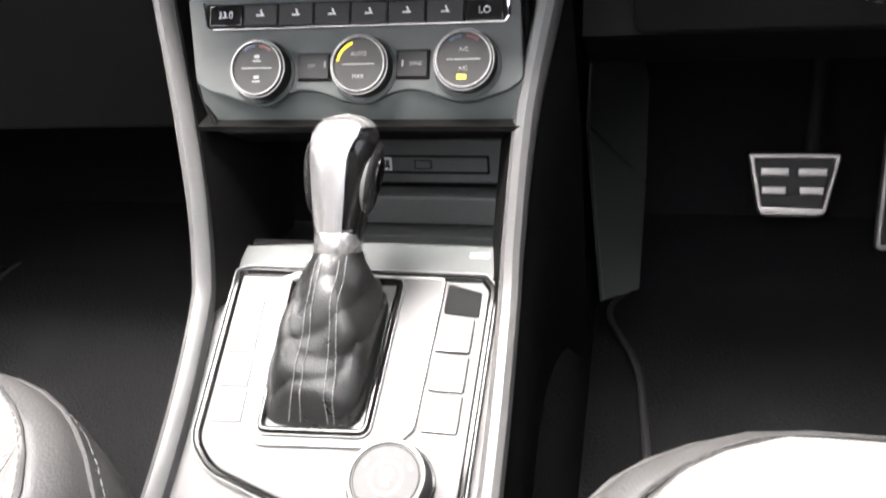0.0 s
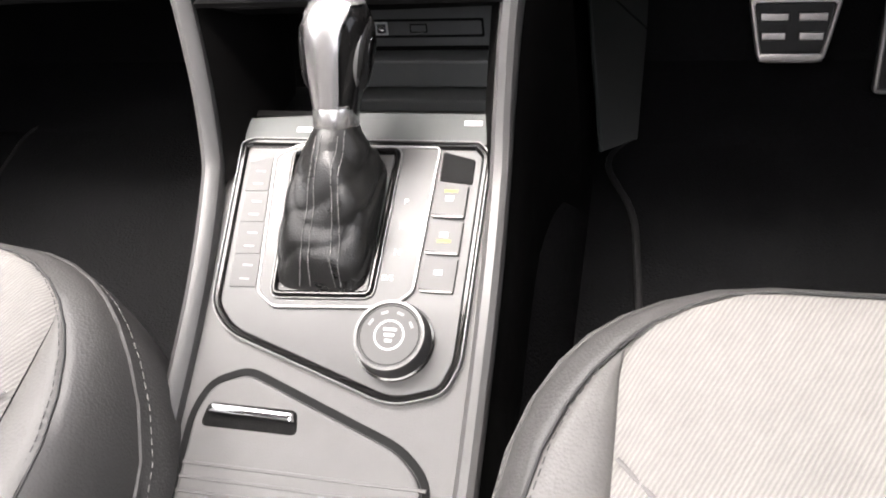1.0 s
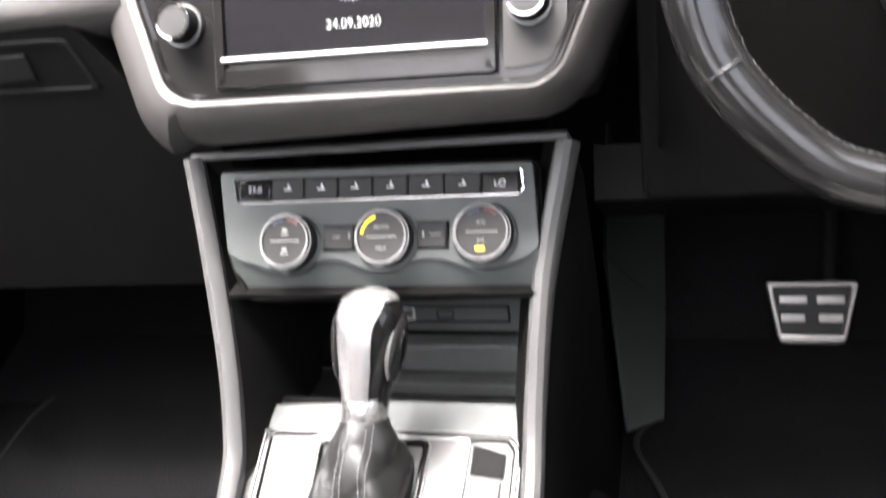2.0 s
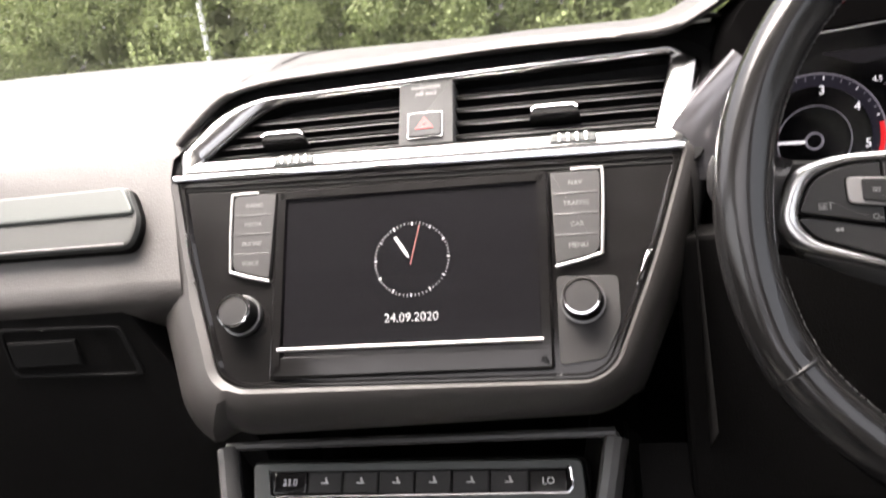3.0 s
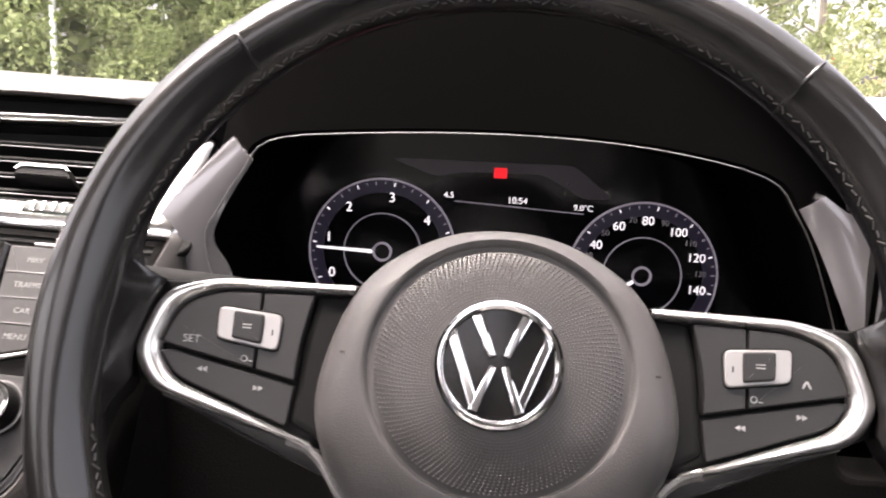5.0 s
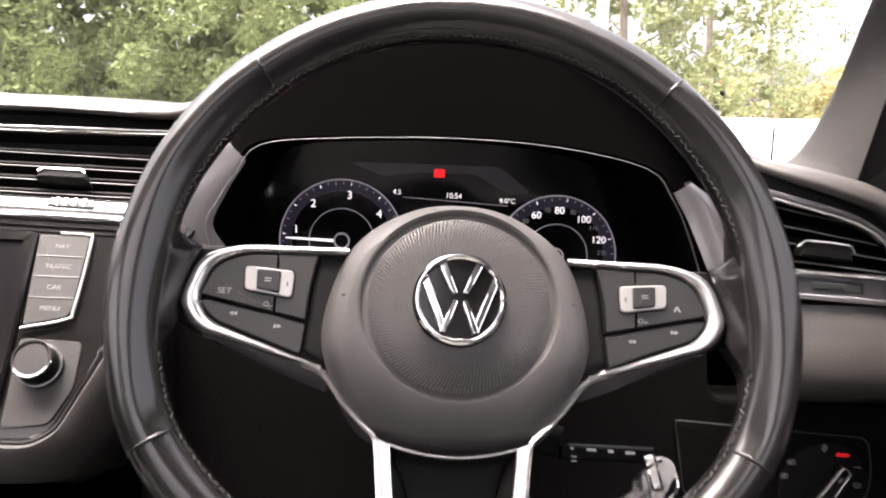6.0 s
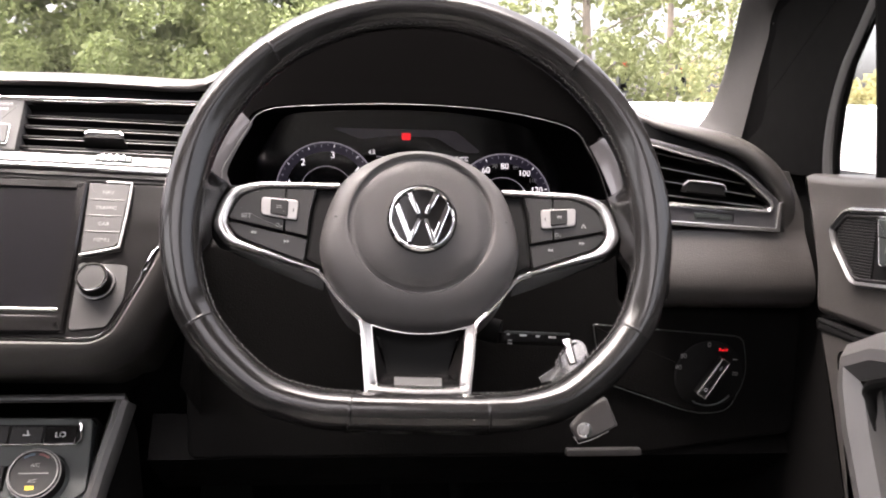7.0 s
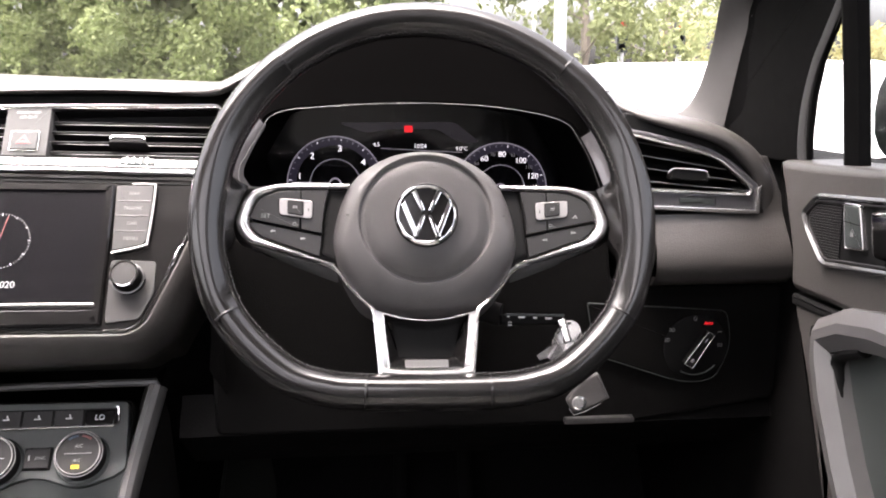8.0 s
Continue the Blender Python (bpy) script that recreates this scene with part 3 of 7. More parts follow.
    part("knee_panel", moved(prism(kp, -0.03, 0.0, 0.004), basis((0, 0.128, 0), (1, 0, 0), (0, 0, 1))), DASH_SHADE, d, "dark lower panel under the wheel")
    # face beside the wheel with its rolled lower edge
    prof = [(0.3, 0.7), (0.17, 0.7005), (0.14, 0.7), (0.13, 0.698), (0.122, 0.695), (0.115, 0.688), (0.1125, 0.675), (0.1115, 0.66), (0.11, 0.64), (0.109, 0.6265), (0.1085, 0.6225), (0.1035, 0.612), (0.0975, 0.6), (0.0932, 0.588), (0.0918, 0.579), (0.0925, 0.571), (0.0965, 0.563), (0.105, 0.5565), (0.12, 0.552), (0.16, 0.551)]
    rows = []
    for g in (0.0, 0.3, 0.6, 0.84, 0.865, 0.91, 0.96, 0.985, 1.0, 1.0):
        row = []
        for y, z in prof:
            end = 0.738 - max(0, z - 0.559) * 0.125 - max(0, z - 0.64) * 0.3
            top = 0.0 if g < 0.3 else -0.022 * ((g - 0.3) / 0.7) ** 1.8
            start = 0.578 if z > 0.615 else 0.603
            x = start + (end - start) * g
            deep = 0.06 if g < 0.85 and 0.625 < z < 0.69 else 0.0
            row.append((x, y + deep + (0.004 if g == 1.0 else 0), z + (top if z > 0.694 else (top * 0.6 if z > 0.68 else 0))))
        rows.append(row)
    rows[-1] = [(x + 0.001, y + 0.07, z) for x, y, z in rows[-1]]
    part("driver_face", grid(rows), DASH, d, "grey soft face round the outer vent", smooth=50)
    # steering side of the centre stack
    rows = [[on_s(0.19, v, n) for n in (0.0, -0.05, -0.12)] for v in (0.13, 0.08, 0.0, -0.06)]
    part("stack_flank", grid(rows), DASH_SHADE, d)
    part("knee_bar", box(0.528, 0.597, 0.118, 0.126, 0.414, 0.42, 0.002), BUTTON, d, "satin grey bar under the knee panel")
    return d


def instrument_hood():
    h = thing("instrument_hood", Matrix(), "black hood over the instrument display", "hood")
    outer = [(0.21, 0.6), (0.206, 0.655), (0.2225, 0.69), (0.2225, 0.714), (0.24, 0.7505), (0.3, 0.779), (0.384, 0.8), (0.46, 0.7865), (0.53, 0.75), (0.567, 0.718), (0.582, 0.66), (0.582, 0.6)]
    inner = [(0.237, 0.6), (0.2205, 0.656), (0.2285, 0.678), (0.2405, 0.697), (0.256, 0.7155), (0.3, 0.7215), (0.384, 0.7245), (0.46, 0.7205), (0.522, 0.708), (0.541, 0.688), (0.5555, 0.66), (0.577, 0.6)]
    o = spline([(x, 0, z) for x, z in outer], 4)
    i = spline([(x, 0, z) for x, z in inner], 4)
    def row(pts, y, k=1.0, lift=0.0):
        return [(0.384 + (p.x - 0.384) * k, y, 0.66 + (p.z - 0.66) * k + lift) for p in pts]
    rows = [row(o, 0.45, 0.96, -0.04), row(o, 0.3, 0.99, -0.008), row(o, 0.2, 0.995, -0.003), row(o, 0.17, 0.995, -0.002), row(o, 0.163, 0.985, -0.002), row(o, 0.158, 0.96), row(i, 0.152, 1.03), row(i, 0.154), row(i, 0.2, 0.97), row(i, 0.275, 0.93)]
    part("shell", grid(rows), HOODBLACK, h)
    part("bezel_line", sweep([(p.x, 0.1462, p.z) for p in i[1:-1]], oval(0.0004, 0.0005, 8), up=(0, 1, 0)), RAIL, h, "thin silver line round the display")
    for a, b in (([(0.236, 0.636), (0.2325, 0.6455), (0.2246, 0.661), (0.234, 0.683), (0.247, 0.7045)], [(0.186, 0.636), (0.1835, 0.6425), (0.1875, 0.661), (0.2005, 0.682), (0.2345, 0.717)]),
                 ([(0.577, 0.605), (0.566, 0.635), (0.5585, 0.655), (0.55, 0.675), (0.541, 0.692)], [(0.607, 0.605), (0.594, 0.636), (0.588, 0.66), (0.578, 0.681), (0.552, 0.7)])):
        turn, lean = (0.005, 0.0) if a[0][0] < 0.384 else (-0.004, 0.28)
        pa, pb = spline([(x, 0, z) for x, z in a], 5), spline([(x, 0, z) for x, z in b], 5)
        rows = []
        for p, q in zip(pa, pb):
            row = [(p.x + (q.x - p.x) * g, 0.1475 + turn * g - lean * max(0, 0.702 - p.z) - 0.002 * math.sin(math.pi * g) ** 0.8, p.z + (q.z - p.z) * g) for g in (0, 0.08, 0.2, 0.35, 0.5, 0.65, 0.8, 0.92, 1)]
            rows.append(row + [(q.x, 0.175, q.z), (q.x, 0.2, q.z)])
        part("cheek", thick(grid(rows), 0.003), CHEEKDARK, h, "glossy grey cheek beside the display", smooth=60)
    return h


def outer_vent():
    v = thing("air_vent", basis((0.0, 0.1105, 0.0), (1, 0, 0), (0, 0, 1)), "outer air vent with black slats and silver frame", "air vent", "dashboard vents")
    rad = [0.002, 0.03, 0.02, 0.012, 0.006, 0.004, 0.002]
    gap = rpoly([(0.574, 0.7165), (0.597, 0.711), (0.65, 0.6975), (0.676, 0.686), (0.7075, 0.65), (0.7075, 0.617), (0.574, 0.6245)], rad)
    o = rpoly([(0.574, 0.7028), (0.597, 0.6982), (0.65, 0.6855), (0.674, 0.673), (0.7045, 0.648), (0.7035, 0.6225), (0.574, 0.6303)], rad)
    mid = rpoly([(0.576, 0.6982), (0.597, 0.6938), (0.6465, 0.6818), (0.666, 0.6735), (0.696, 0.6482), (0.6945, 0.6395), (0.576, 0.6464)], rad)
    hole = rpoly([(0.578, 0.6957), (0.597, 0.6915), (0.6455, 0.6797), (0.6645, 0.6715), (0.6935, 0.6474), (0.692, 0.6418), (0.578, 0.6486)], rad)
    # shade between brow and vent frame, put in as a black ring
    part("shadow_gap", ring(gap, inset(o, 0.002), -0.02, -0.0035, 0.001), BLACK, v, "black ring painted as the shade under the brow")
    part("vent_frame", ring(o, mid, -0.012, 0.0035, 0.0015), CHEEKGLOSS, v, "satin grey frame")
    part("frame_line", ring(mid, hole, -0.012, 0.0062, 0.0008), SILVER, v, "silver edge round the slats")
    strip = rpoly([(0.574, 0.6336), (0.699, 0.6265), (0.7005, 0.6475), (0.7042, 0.65), (0.7035, 0.622), (0.574, 0.6296)], 0.0006)
    part("lower_strip", prism(strip, 0.002, 0.0068, 0.0008), SILVER, v, "silver strip under the slats")
    part("lower_panel", prism(rpoly([(0.576, 0.6455), (0.693, 0.6388), (0.6985, 0.6445), (0.6985, 0.6272), (0.576, 0.634)], 0.001), 0.0, 0.0042, 0.0006), CHEEKGLOSS, v, "satin grey panel under the slats")
    part("duct", prism(inset(hole, -0.001), -0.05, -0.035, 0.001), BLACK, v)
    part("duct_wall", ring(inset(hole, -0.0025), hole, -0.05, -0.004, 0.0004), BLACK, v)
    for zl, zr, xr in ((0.691, 0.678, 0.648), (0.6793, 0.6632, 0.6735), (0.6677, 0.6528, 0.6835), (0.655, 0.6432, 0.692)):
        a, e = Vector((0.579, zl, -0.006)), Vector((xr, zr, -0.006))
        # each slat leans back into the duct
        lean = Vector((0, 0.0035, -0.02))
        nose = [a, e, e + lean, a + lean]
        bm = bmesh.new()
        top = [bm.verts.new(p + Vector((0, 0.0008, 0))) for p in nose]
        low = [bm.verts.new(p - Vector((0, 0.0008, 0))) for p in nose]
        bm.faces.new(top)
        bm.faces.new(low[::-1])
        for q in range(4):
            bm.faces.new((top[q], low[q], low[(q + 1) % 4], top[(q + 1) % 4]))
        sl = part("slat", bm, BLACK, v)
        part("slat_edge", sweep([a, e], oval(0.0006, 0.0006, 8), up=(0, 0, 1)), RAIL, sl, "thin bright slat edge")
    tab = rpoly([(0.6155, 0.6555), (0.6195, 0.6655), (0.6495, 0.6628), (0.6535, 0.652)], 0.002)
    tb = part("tab", prism(tab, -0.006, 0.005, 0.0015), BLACK, v, "black slider tab with bright edge")
    part("tab_edge", sweep([(0.6145, 0.6618, 0.003), (0.619, 0.666, 0.0048), (0.635, 0.6652, 0.0052), (0.6495, 0.6633, 0.0048), (0.6535, 0.6585, 0.003)], oval(0.0009, 0.001, 8), up=(0, 0, 1)), SILVER, tb)
    part("thumbwheel", prism(rpoly([(0.6255, 0.6392), (0.66, 0.637), (0.66, 0.6318), (0.6265, 0.6335)], 0.0012), 0.002, 0.0052, 0.0008), PANEL, v, "grey thumbwheel")
    part("wheel_slot", box(0.628, 0.648, 0.6335, 0.6348, 0.0048, 0.0054, 0.0002), BLACK, v)
    part("wheel_line", sweep([(0.649, 0.6385, 0.0052), (0.6605, 0.6378, 0.0052), (0.6608, 0.631, 0.0052)], oval(0.0005, 0.0006, 6), up=(0, 0, 1)), BLACK, v)
    return v


def centre_console():
    c = thing("centre_console", Matrix(), "grey centre console with satin rails and switches", "console")
    # rails: along the sides of the lever plate, then up to the dash
    rail_r = [(0.119, -0.62, 0.115), (0.119, -0.35, 0.18), (0.12, -0.231, 0.214), (0.119, -0.11, 0.249), (0.1165, -0.02, 0.28), (0.117, 0.02, 0.314), (0.124, 0.065, 0.381), (0.1385, 0.108, 0.446), (0.1435, 0.121, 0.466)]
    rail_l = [(-0.104, -0.62, 0.115), (-0.104, -0.35, 0.18), (-0.107, -0.2, 0.222), (-0.111, -0.11, 0.249), (-0.119, -0.035, 0.275), (-0.124, -0.005, 0.293), (-0.13, 0.03, 0.338), (-0.143, 0.075, 0.4), (-0.155, 0.111, 0.451), (-0.1585, 0.121, 0.466)]
    prof = [(-0.01, -0.004), (-0.0085, 0.004), (-0.004, 0.008), (0.003, 0.009), (0.008, 0.006), (0.0105, 0.0), (0.009, -0.008), (-0.008, -0.01)]
    pr, plf = spline([(x - 0.003, y, z) for x, y, z in rail_r], 7), spline([(x + 0.006, y, z) for x, y, z in rail_l], 7)
    part("rail", sweep(pr, [(0.82 * a, 0.9 * b) for a, b in prof]), RAILSOFT, c, "satin grey side rail")
    part("rail", sweep(plf, [(-0.85 * a, 0.9 * b) for a, b in prof]), RAILSOFT, c, "satin grey side rail")
    part("rail_bridge", sweep(spline([(-0.1525, 0.1205, 0.462), (-0.1495, 0.1225, 0.4665), (-0.14, 0.1225, 0.4672), (0.0, 0.1225, 0.4685), (0.128, 0.1225, 0.4695), (0.1375, 0.1225, 0.4688), (0.1405, 0.1205, 0.464)], 5), oval(0.004, 0.0035, 10)), RAILSOFT, c, "satin grey bar over the climate panel")
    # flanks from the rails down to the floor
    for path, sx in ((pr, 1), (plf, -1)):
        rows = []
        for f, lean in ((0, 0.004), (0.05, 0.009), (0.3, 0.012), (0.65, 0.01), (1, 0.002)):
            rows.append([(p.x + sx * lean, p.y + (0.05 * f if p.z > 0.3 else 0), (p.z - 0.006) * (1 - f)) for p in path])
        part("flank", grid(rows), DASH_SHADE, c, "dark console side")
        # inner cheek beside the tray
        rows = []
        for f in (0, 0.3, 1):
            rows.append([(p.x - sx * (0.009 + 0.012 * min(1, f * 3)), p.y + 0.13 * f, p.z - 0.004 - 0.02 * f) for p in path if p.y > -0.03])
        part("inner_cheek", grid(rows), DASH_SHADE, c)
    # deck round the lever plate
    deck = rpoly([(-0.1, -0.62), (0.112, -0.62), (0.113, 0.0), (0.108, 0.0425), (-0.105, 0.036), (-0.113, 0.0), (-0.1, -0.14)], 0.004)
    part("deck", prism(deck, -0.03, -0.001, 0.002), CONSOLE, c, "soft grey deck", m=P_FRAME)
    # bright bezel and plate with the slanted rear edge
    bez = rpoly([(-0.1, 0.012), (-0.09, 0.016), (0.094, 0.016), (0.103, 0.006), (0.1025, -0.155), (0.094, -0.176), (0.06, -0.188), (-0.072, -0.146), (-0.0905, -0.126)], [0.003, 0.003, 0.003, 0.006, 0.008, 0.008, 0.02, 0.014, 0.01], 5)
    inner = inset(bez, 0.0058)
    part("plate_bezel", ring(bez, inner, -0.002, 0.0038, 0.0018), GLOSS, c, "dark glossy bezel", m=P_FRAME)
    part("bezel_line", ring(inset(bez, -0.0008), inset(bez, 0.0006), -0.002, 0.0042, 0.0004), RAIL, c, "thin bright rim", m=P_FRAME)
    part("lever_plate", prism(inset(bez, 0.0054), -0.002, 0.0015, 0.0008), PLATE, c, "grey lever plate", m=P_FRAME)
    part("plate_front", prism(rpoly([(-0.103, 0.036), (0.0, 0.043), (0.103, 0.043), (0.103, 0.015), (-0.1, 0.013)], 0.003), -0.004, 0.001, 0.001), PANEL, c, "dark strip ahead of the lever", m=P_FRAME)
    # raised surround of the gate
    gate = rpoly([(-0.068, 0.0), (-0.05, 0.0105), (0.064, 0.0105), (0.061, -0.105), (0.047, -0.118), (-0.042, -0.1235), (-0.056, -0.113)], 0.004)
    part("gate_plate", prism(gate, 0.0, 0.0035, 0.001), PLATE, c, "satin gate surround", m=P_FRAME)
    part("gate_edge", ring(inset(gate, -0.0012), inset(gate, 0.0008), 0.0, 0.0042, 0.0005), PULL, c, "bright thin edge of the gate", m=P_FRAME)
    # switches both sides
    for k in range(4):
        v0 = -0.005 - k * 0.0265
        a = rpoly([(-0.0905 + 0.0025 * k, v0 - 0.001), (-0.0705 + 0.003 * k, v0 + (0.005 if k == 0 else 0)), (-0.0685 + 0.003 * k, v0 - 0.025), (-0.0885 + 0.0025 * k, v0 - 0.026)], 0.0015)
        sw = part("console_switch", prism(a, 0.0, 0.0022, 0.0006), SWITCHSATIN, c, "flush grey switch with a pale mark", m=P_FRAME)
        for dv in (-0.008, -0.019):
            part("switch_mark", box(-0.004, 0.004, -0.0007, 0.0007, 0.002, 0.0024, 0.0001), INKDIM, sw, m=T(-0.0785 + 0.0028 * k, v0 + dv))
    part("recess_pocket", prism(rpoly([(0.067, 0.008), (0.0925, 0.0015), (0.0925, -0.019), (0.067, -0.0165)], 0.002), 0.0, 0.0025, 0.0005), BLACK, c, "black pocket", m=P_FRAME)
    for k in range(3):
        v0 = -0.019 - k * 0.029
        a = rpoly([(0.066, v0), (0.0905, v0 - 0.002), (0.0903, v0 - 0.028), (0.0645, v0 - 0.026)], 0.0015)
        sw = part("console_switch", prism(a, 0.0, 0.0045 - 0.0005 * k, 0.0008), SWITCHSATIN, c, "dark grey switch with a small symbol", m=P_FRAME)
        z = 0.0046 - 0.0005 * k
        if k < 2:
            part("pilot_lamp", box(-0.005, 0.005, -0.001, 0.001, z - 0.0002, z + 0.0002, 0.0001), LITYELLOW, sw, "amber pilot lamp", m=T(0.078, v0 - (0.007 if k == 0 else 0.018)))
        part("switch_mark", box(-0.003, 0.003, -0.002, 0.002, z - 0.0002, z + 0.0002, 0.0001), INK, sw, m=T(0.0775, v0 - 0.013))
        part("switch_edge", box(-0.0115, 0.0115, -0.0005, 0.0005, z - 0.002, z + 0.0003, 0.0002), PULL, sw, "bright joint line", m=T(0.0775, v0 - 0.0275))
    # letters of the gate
    for ch, v0 in (("P", -0.036), ("R", -0.056), ("N", -0.0765)):
        letters("gate_letter", ch, 0.007, INK, c, P_FRAME @ T(0.0465 - 0.0015, v0, 0.0038))
    letters("gate_letter", "D/S", 0.006, INK, c, P_FRAME @ T(0.041, -0.0965, 0.0038))
    part("gate_mark", box(-0.002, 0.002, -0.005, 0.005, 0.0036, 0.004, 0.0001), INKDIM, c, m=P_FRAME @ T(0.031, -0.097))
    for u, v0 in ((-0.05, 0.026), (0.086, 0.034)):
        part("console_mark", box(-0.007, 0.007, -0.0022, 0.0022, 0.0008, 0.0013, 0.0001), INK, c, m=P_FRAME @ T(u, v0))
    # lid of the cup holder with its groove and ribs
    lid = rpoly([(-0.084, -0.6), (-0.084, -0.205), (-0.075, -0.183), (-0.05, -0.173), (-0.035, -0.178), (0.07, -0.216), (0.09, -0.235), (0.094, -0.6)], [0.004, 0.014, 0.01, 0.012, 0.01, 0.014, 0.012, 0.004])
    part("lid_groove", ring(inset(lid, -0.0045), inset(lid, 0.001), -0.003, -0.0004, 0.0002), BLACK, c, "dark joint round the lid", m=P_FRAME)
    lid_ob = part("cup_lid", prism(inset(lid, 0.0015), -0.004, 0.0025, 0.0025), CONSOLE, c, "grey sliding cup holder lid", m=P_FRAME)
    part("latch_recess", prism(rpoly([(-0.073, -0.197), (-0.006, -0.197), (-0.003, -0.214), (-0.076, -0.214)], 0.005), 0.0, 0.0028, 0.0003), DASH_SHADE, lid_ob)
    part("latch", prism(rpoly([(-0.069, -0.198), (-0.008, -0.199), (-0.006, -0.206), (-0.071, -0.205)], 0.002), 0.002, 0.0085, 0.003), CHROME, lid_ob, "bright latch bar")
    for k in range(12):
        part("rib", box(-0.082, 0.092, -0.0012, 0.0012, 0.002, 0.0034, 0.0005), CONSOLE, lid_ob, m=T(0, -0.2395 - k * 0.0095))
    # dial of the driving modes
    dial = part("mode_dial", lathe([(0.027, 0.0), (0.0268, 0.004), (0.0255, 0.006), (0.0253, 0.014), (0.0243, 0.016), (0.0228, 0.0165), (0.0222, 0.0155), (0.001, 0.0152)]), PLATE, c, "round satin dial", m=P_FRAME @ T(0.054, -0.1425, 0.0012))
    part("dial_cap", lathe([(0.0222, 0.0148), (0.022, 0.0158), (0.0205, 0.016), (0.001, 0.016)]), DIALCAP, dial, "matt grey cap with pale marks")
    part("dial_ring", lathe([(0.0252, 0.0155), (0.0248, 0.017), (0.0228, 0.0172), (0.0222, 0.0158)]), RAIL, dial, "satin ring")
    part("dial_base", lathe([(0.0285, 0.0), (0.0283, 0.003), (0.0262, 0.0035), (0.026, 0.0)]), GLOSS, dial)
    part("dial_mark", ring(circle(0, 0, 0.0108, 32), circle(0, 0, 0.0096, 32), 0.0158, 0.0163, 0.0001), INK, dial)
    part("cap_groove", ring(circle(0, 0, 0.0212, 40), circle(0, 0, 0.0206, 40), 0.0158, 0.0162, 0.0001), BLACK, dial)
    for k in range(3):
        part("dial_symbol", box(-0.0045 + 0.001 * k, 0.0045 - 0.001 * k, -0.001, 0.001, 0.0158, 0.0163, 0.0001), INK, dial, m=T(0, 0.004 - 0.004 * k))
    for k in range(4):
        a = radians(30 + 40 * k)
        part("dial_symbol", box(-0.0025, 0.0025, -0.001, 0.001, 0.0158, 0.0163, 0.0001), INKDIM, dial, m=T(0.0165 * math.cos(a), 0.0165 * math.sin(a), 0, math.degrees(a) - 90))
    return c


def console_tray():
    t = thing("storage_tray", Matrix(), "dark open storage tray with sockets behind the lever", "tray")
    back = basis((0.0, 0.168, 0.262), (1, 0, 0), (0, 0.25, 0.968))
    part("back_panel", box(-0.14, 0.115, -0.06, 0.13, -0.02, 0.0, 0.002), DASH_SHADE, t, m=back)
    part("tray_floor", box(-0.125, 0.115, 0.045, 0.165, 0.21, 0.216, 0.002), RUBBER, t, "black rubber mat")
    part("tray_lip", box(-0.125, 0.115, 0.04, 0.048, 0.2, 0.284, 0.002), DASH_SHADE, t)
    o = rpoly([(-0.045, 0.036), (0.088, 0.036), (0.09, -0.004), (-0.045, -0.004)], 0.004)
    sp = part("socket_panel", prism(o, 0.0, 0.008, 0.002), TRAYGREY, t, "grey panel with sockets", m=back)
    part("socket_recess", ring(rpoly([(-0.035, 0.022), (0.071, 0.022), (0.071, 0.005), (-0.035, 0.005)], 0.002), rpoly([(-0.033, 0.02), (0.069, 0.02), (0.069, 0.007), (-0.033, 0.007)], 0.002), 0.008, 0.0095, 0.0005), BLACK, sp)
    part("audio_socket", lathe([(0.0042, 0.008), (0.004, 0.0098), (0.0022, 0.0098), (0.002, 0.0085)], 20), SILVER, sp, "round metal socket", m=T(-0.0225, 0.0135))
    part("socket_label", ring(rpoly([(-0.0285, 0.0195), (-0.0165, 0.0195), (-0.0165, 0.0075), (-0.0285, 0.0075)], 0.001), rpoly([(-0.0268, 0.0178), (-0.0182, 0.0178), (-0.0182, 0.0092), (-0.0268, 0.0092)], 0.001), 0.008, 0.0088, 0.0002), INK, sp, "pale square label round the socket")
    part("data_socket", ring(rpoly([(0.004, 0.0175), (0.02, 0.0175), (0.02, 0.0095), (0.004, 0.0095)], 0.001), rpoly([(0.0052, 0.0165), (0.0188, 0.0165), (0.0188, 0.0105), (0.0052, 0.0105)], 0.0005), 0.0075, 0.0098, 0.0004), SILVER, sp, "rectangular metal socket")
    for z0, h, n in ((-0.038, 0.027, 0.022), (-0.058, 0.014, 0.032)):
        part("step", prism(rpoly([(-0.06, z0 + h), (0.095, z0 + h), (0.095, z0), (-0.06, z0)], 0.004), 0.0, n, 0.003), TRAYGREY, t, "grey stepped ledge", m=back)
    # roof of the tray under the climate panel
    rows = [[on_c(u, -0.046, -0.004) + Vector((0, 0.028 * k, -0.001 * k)) for u in (-0.125, 0.0, 0.118)] for k in range(5)]
    part("tray_roof", thick(grid(rows), 0.004), DASH_SHADE, t)
    return t


cabin_floor()
cabin_shell()
a_pillar(1)
a_pillar(-1)
dashboard()
instrument_hood()
outer_vent()
centre_console()
console_tray()

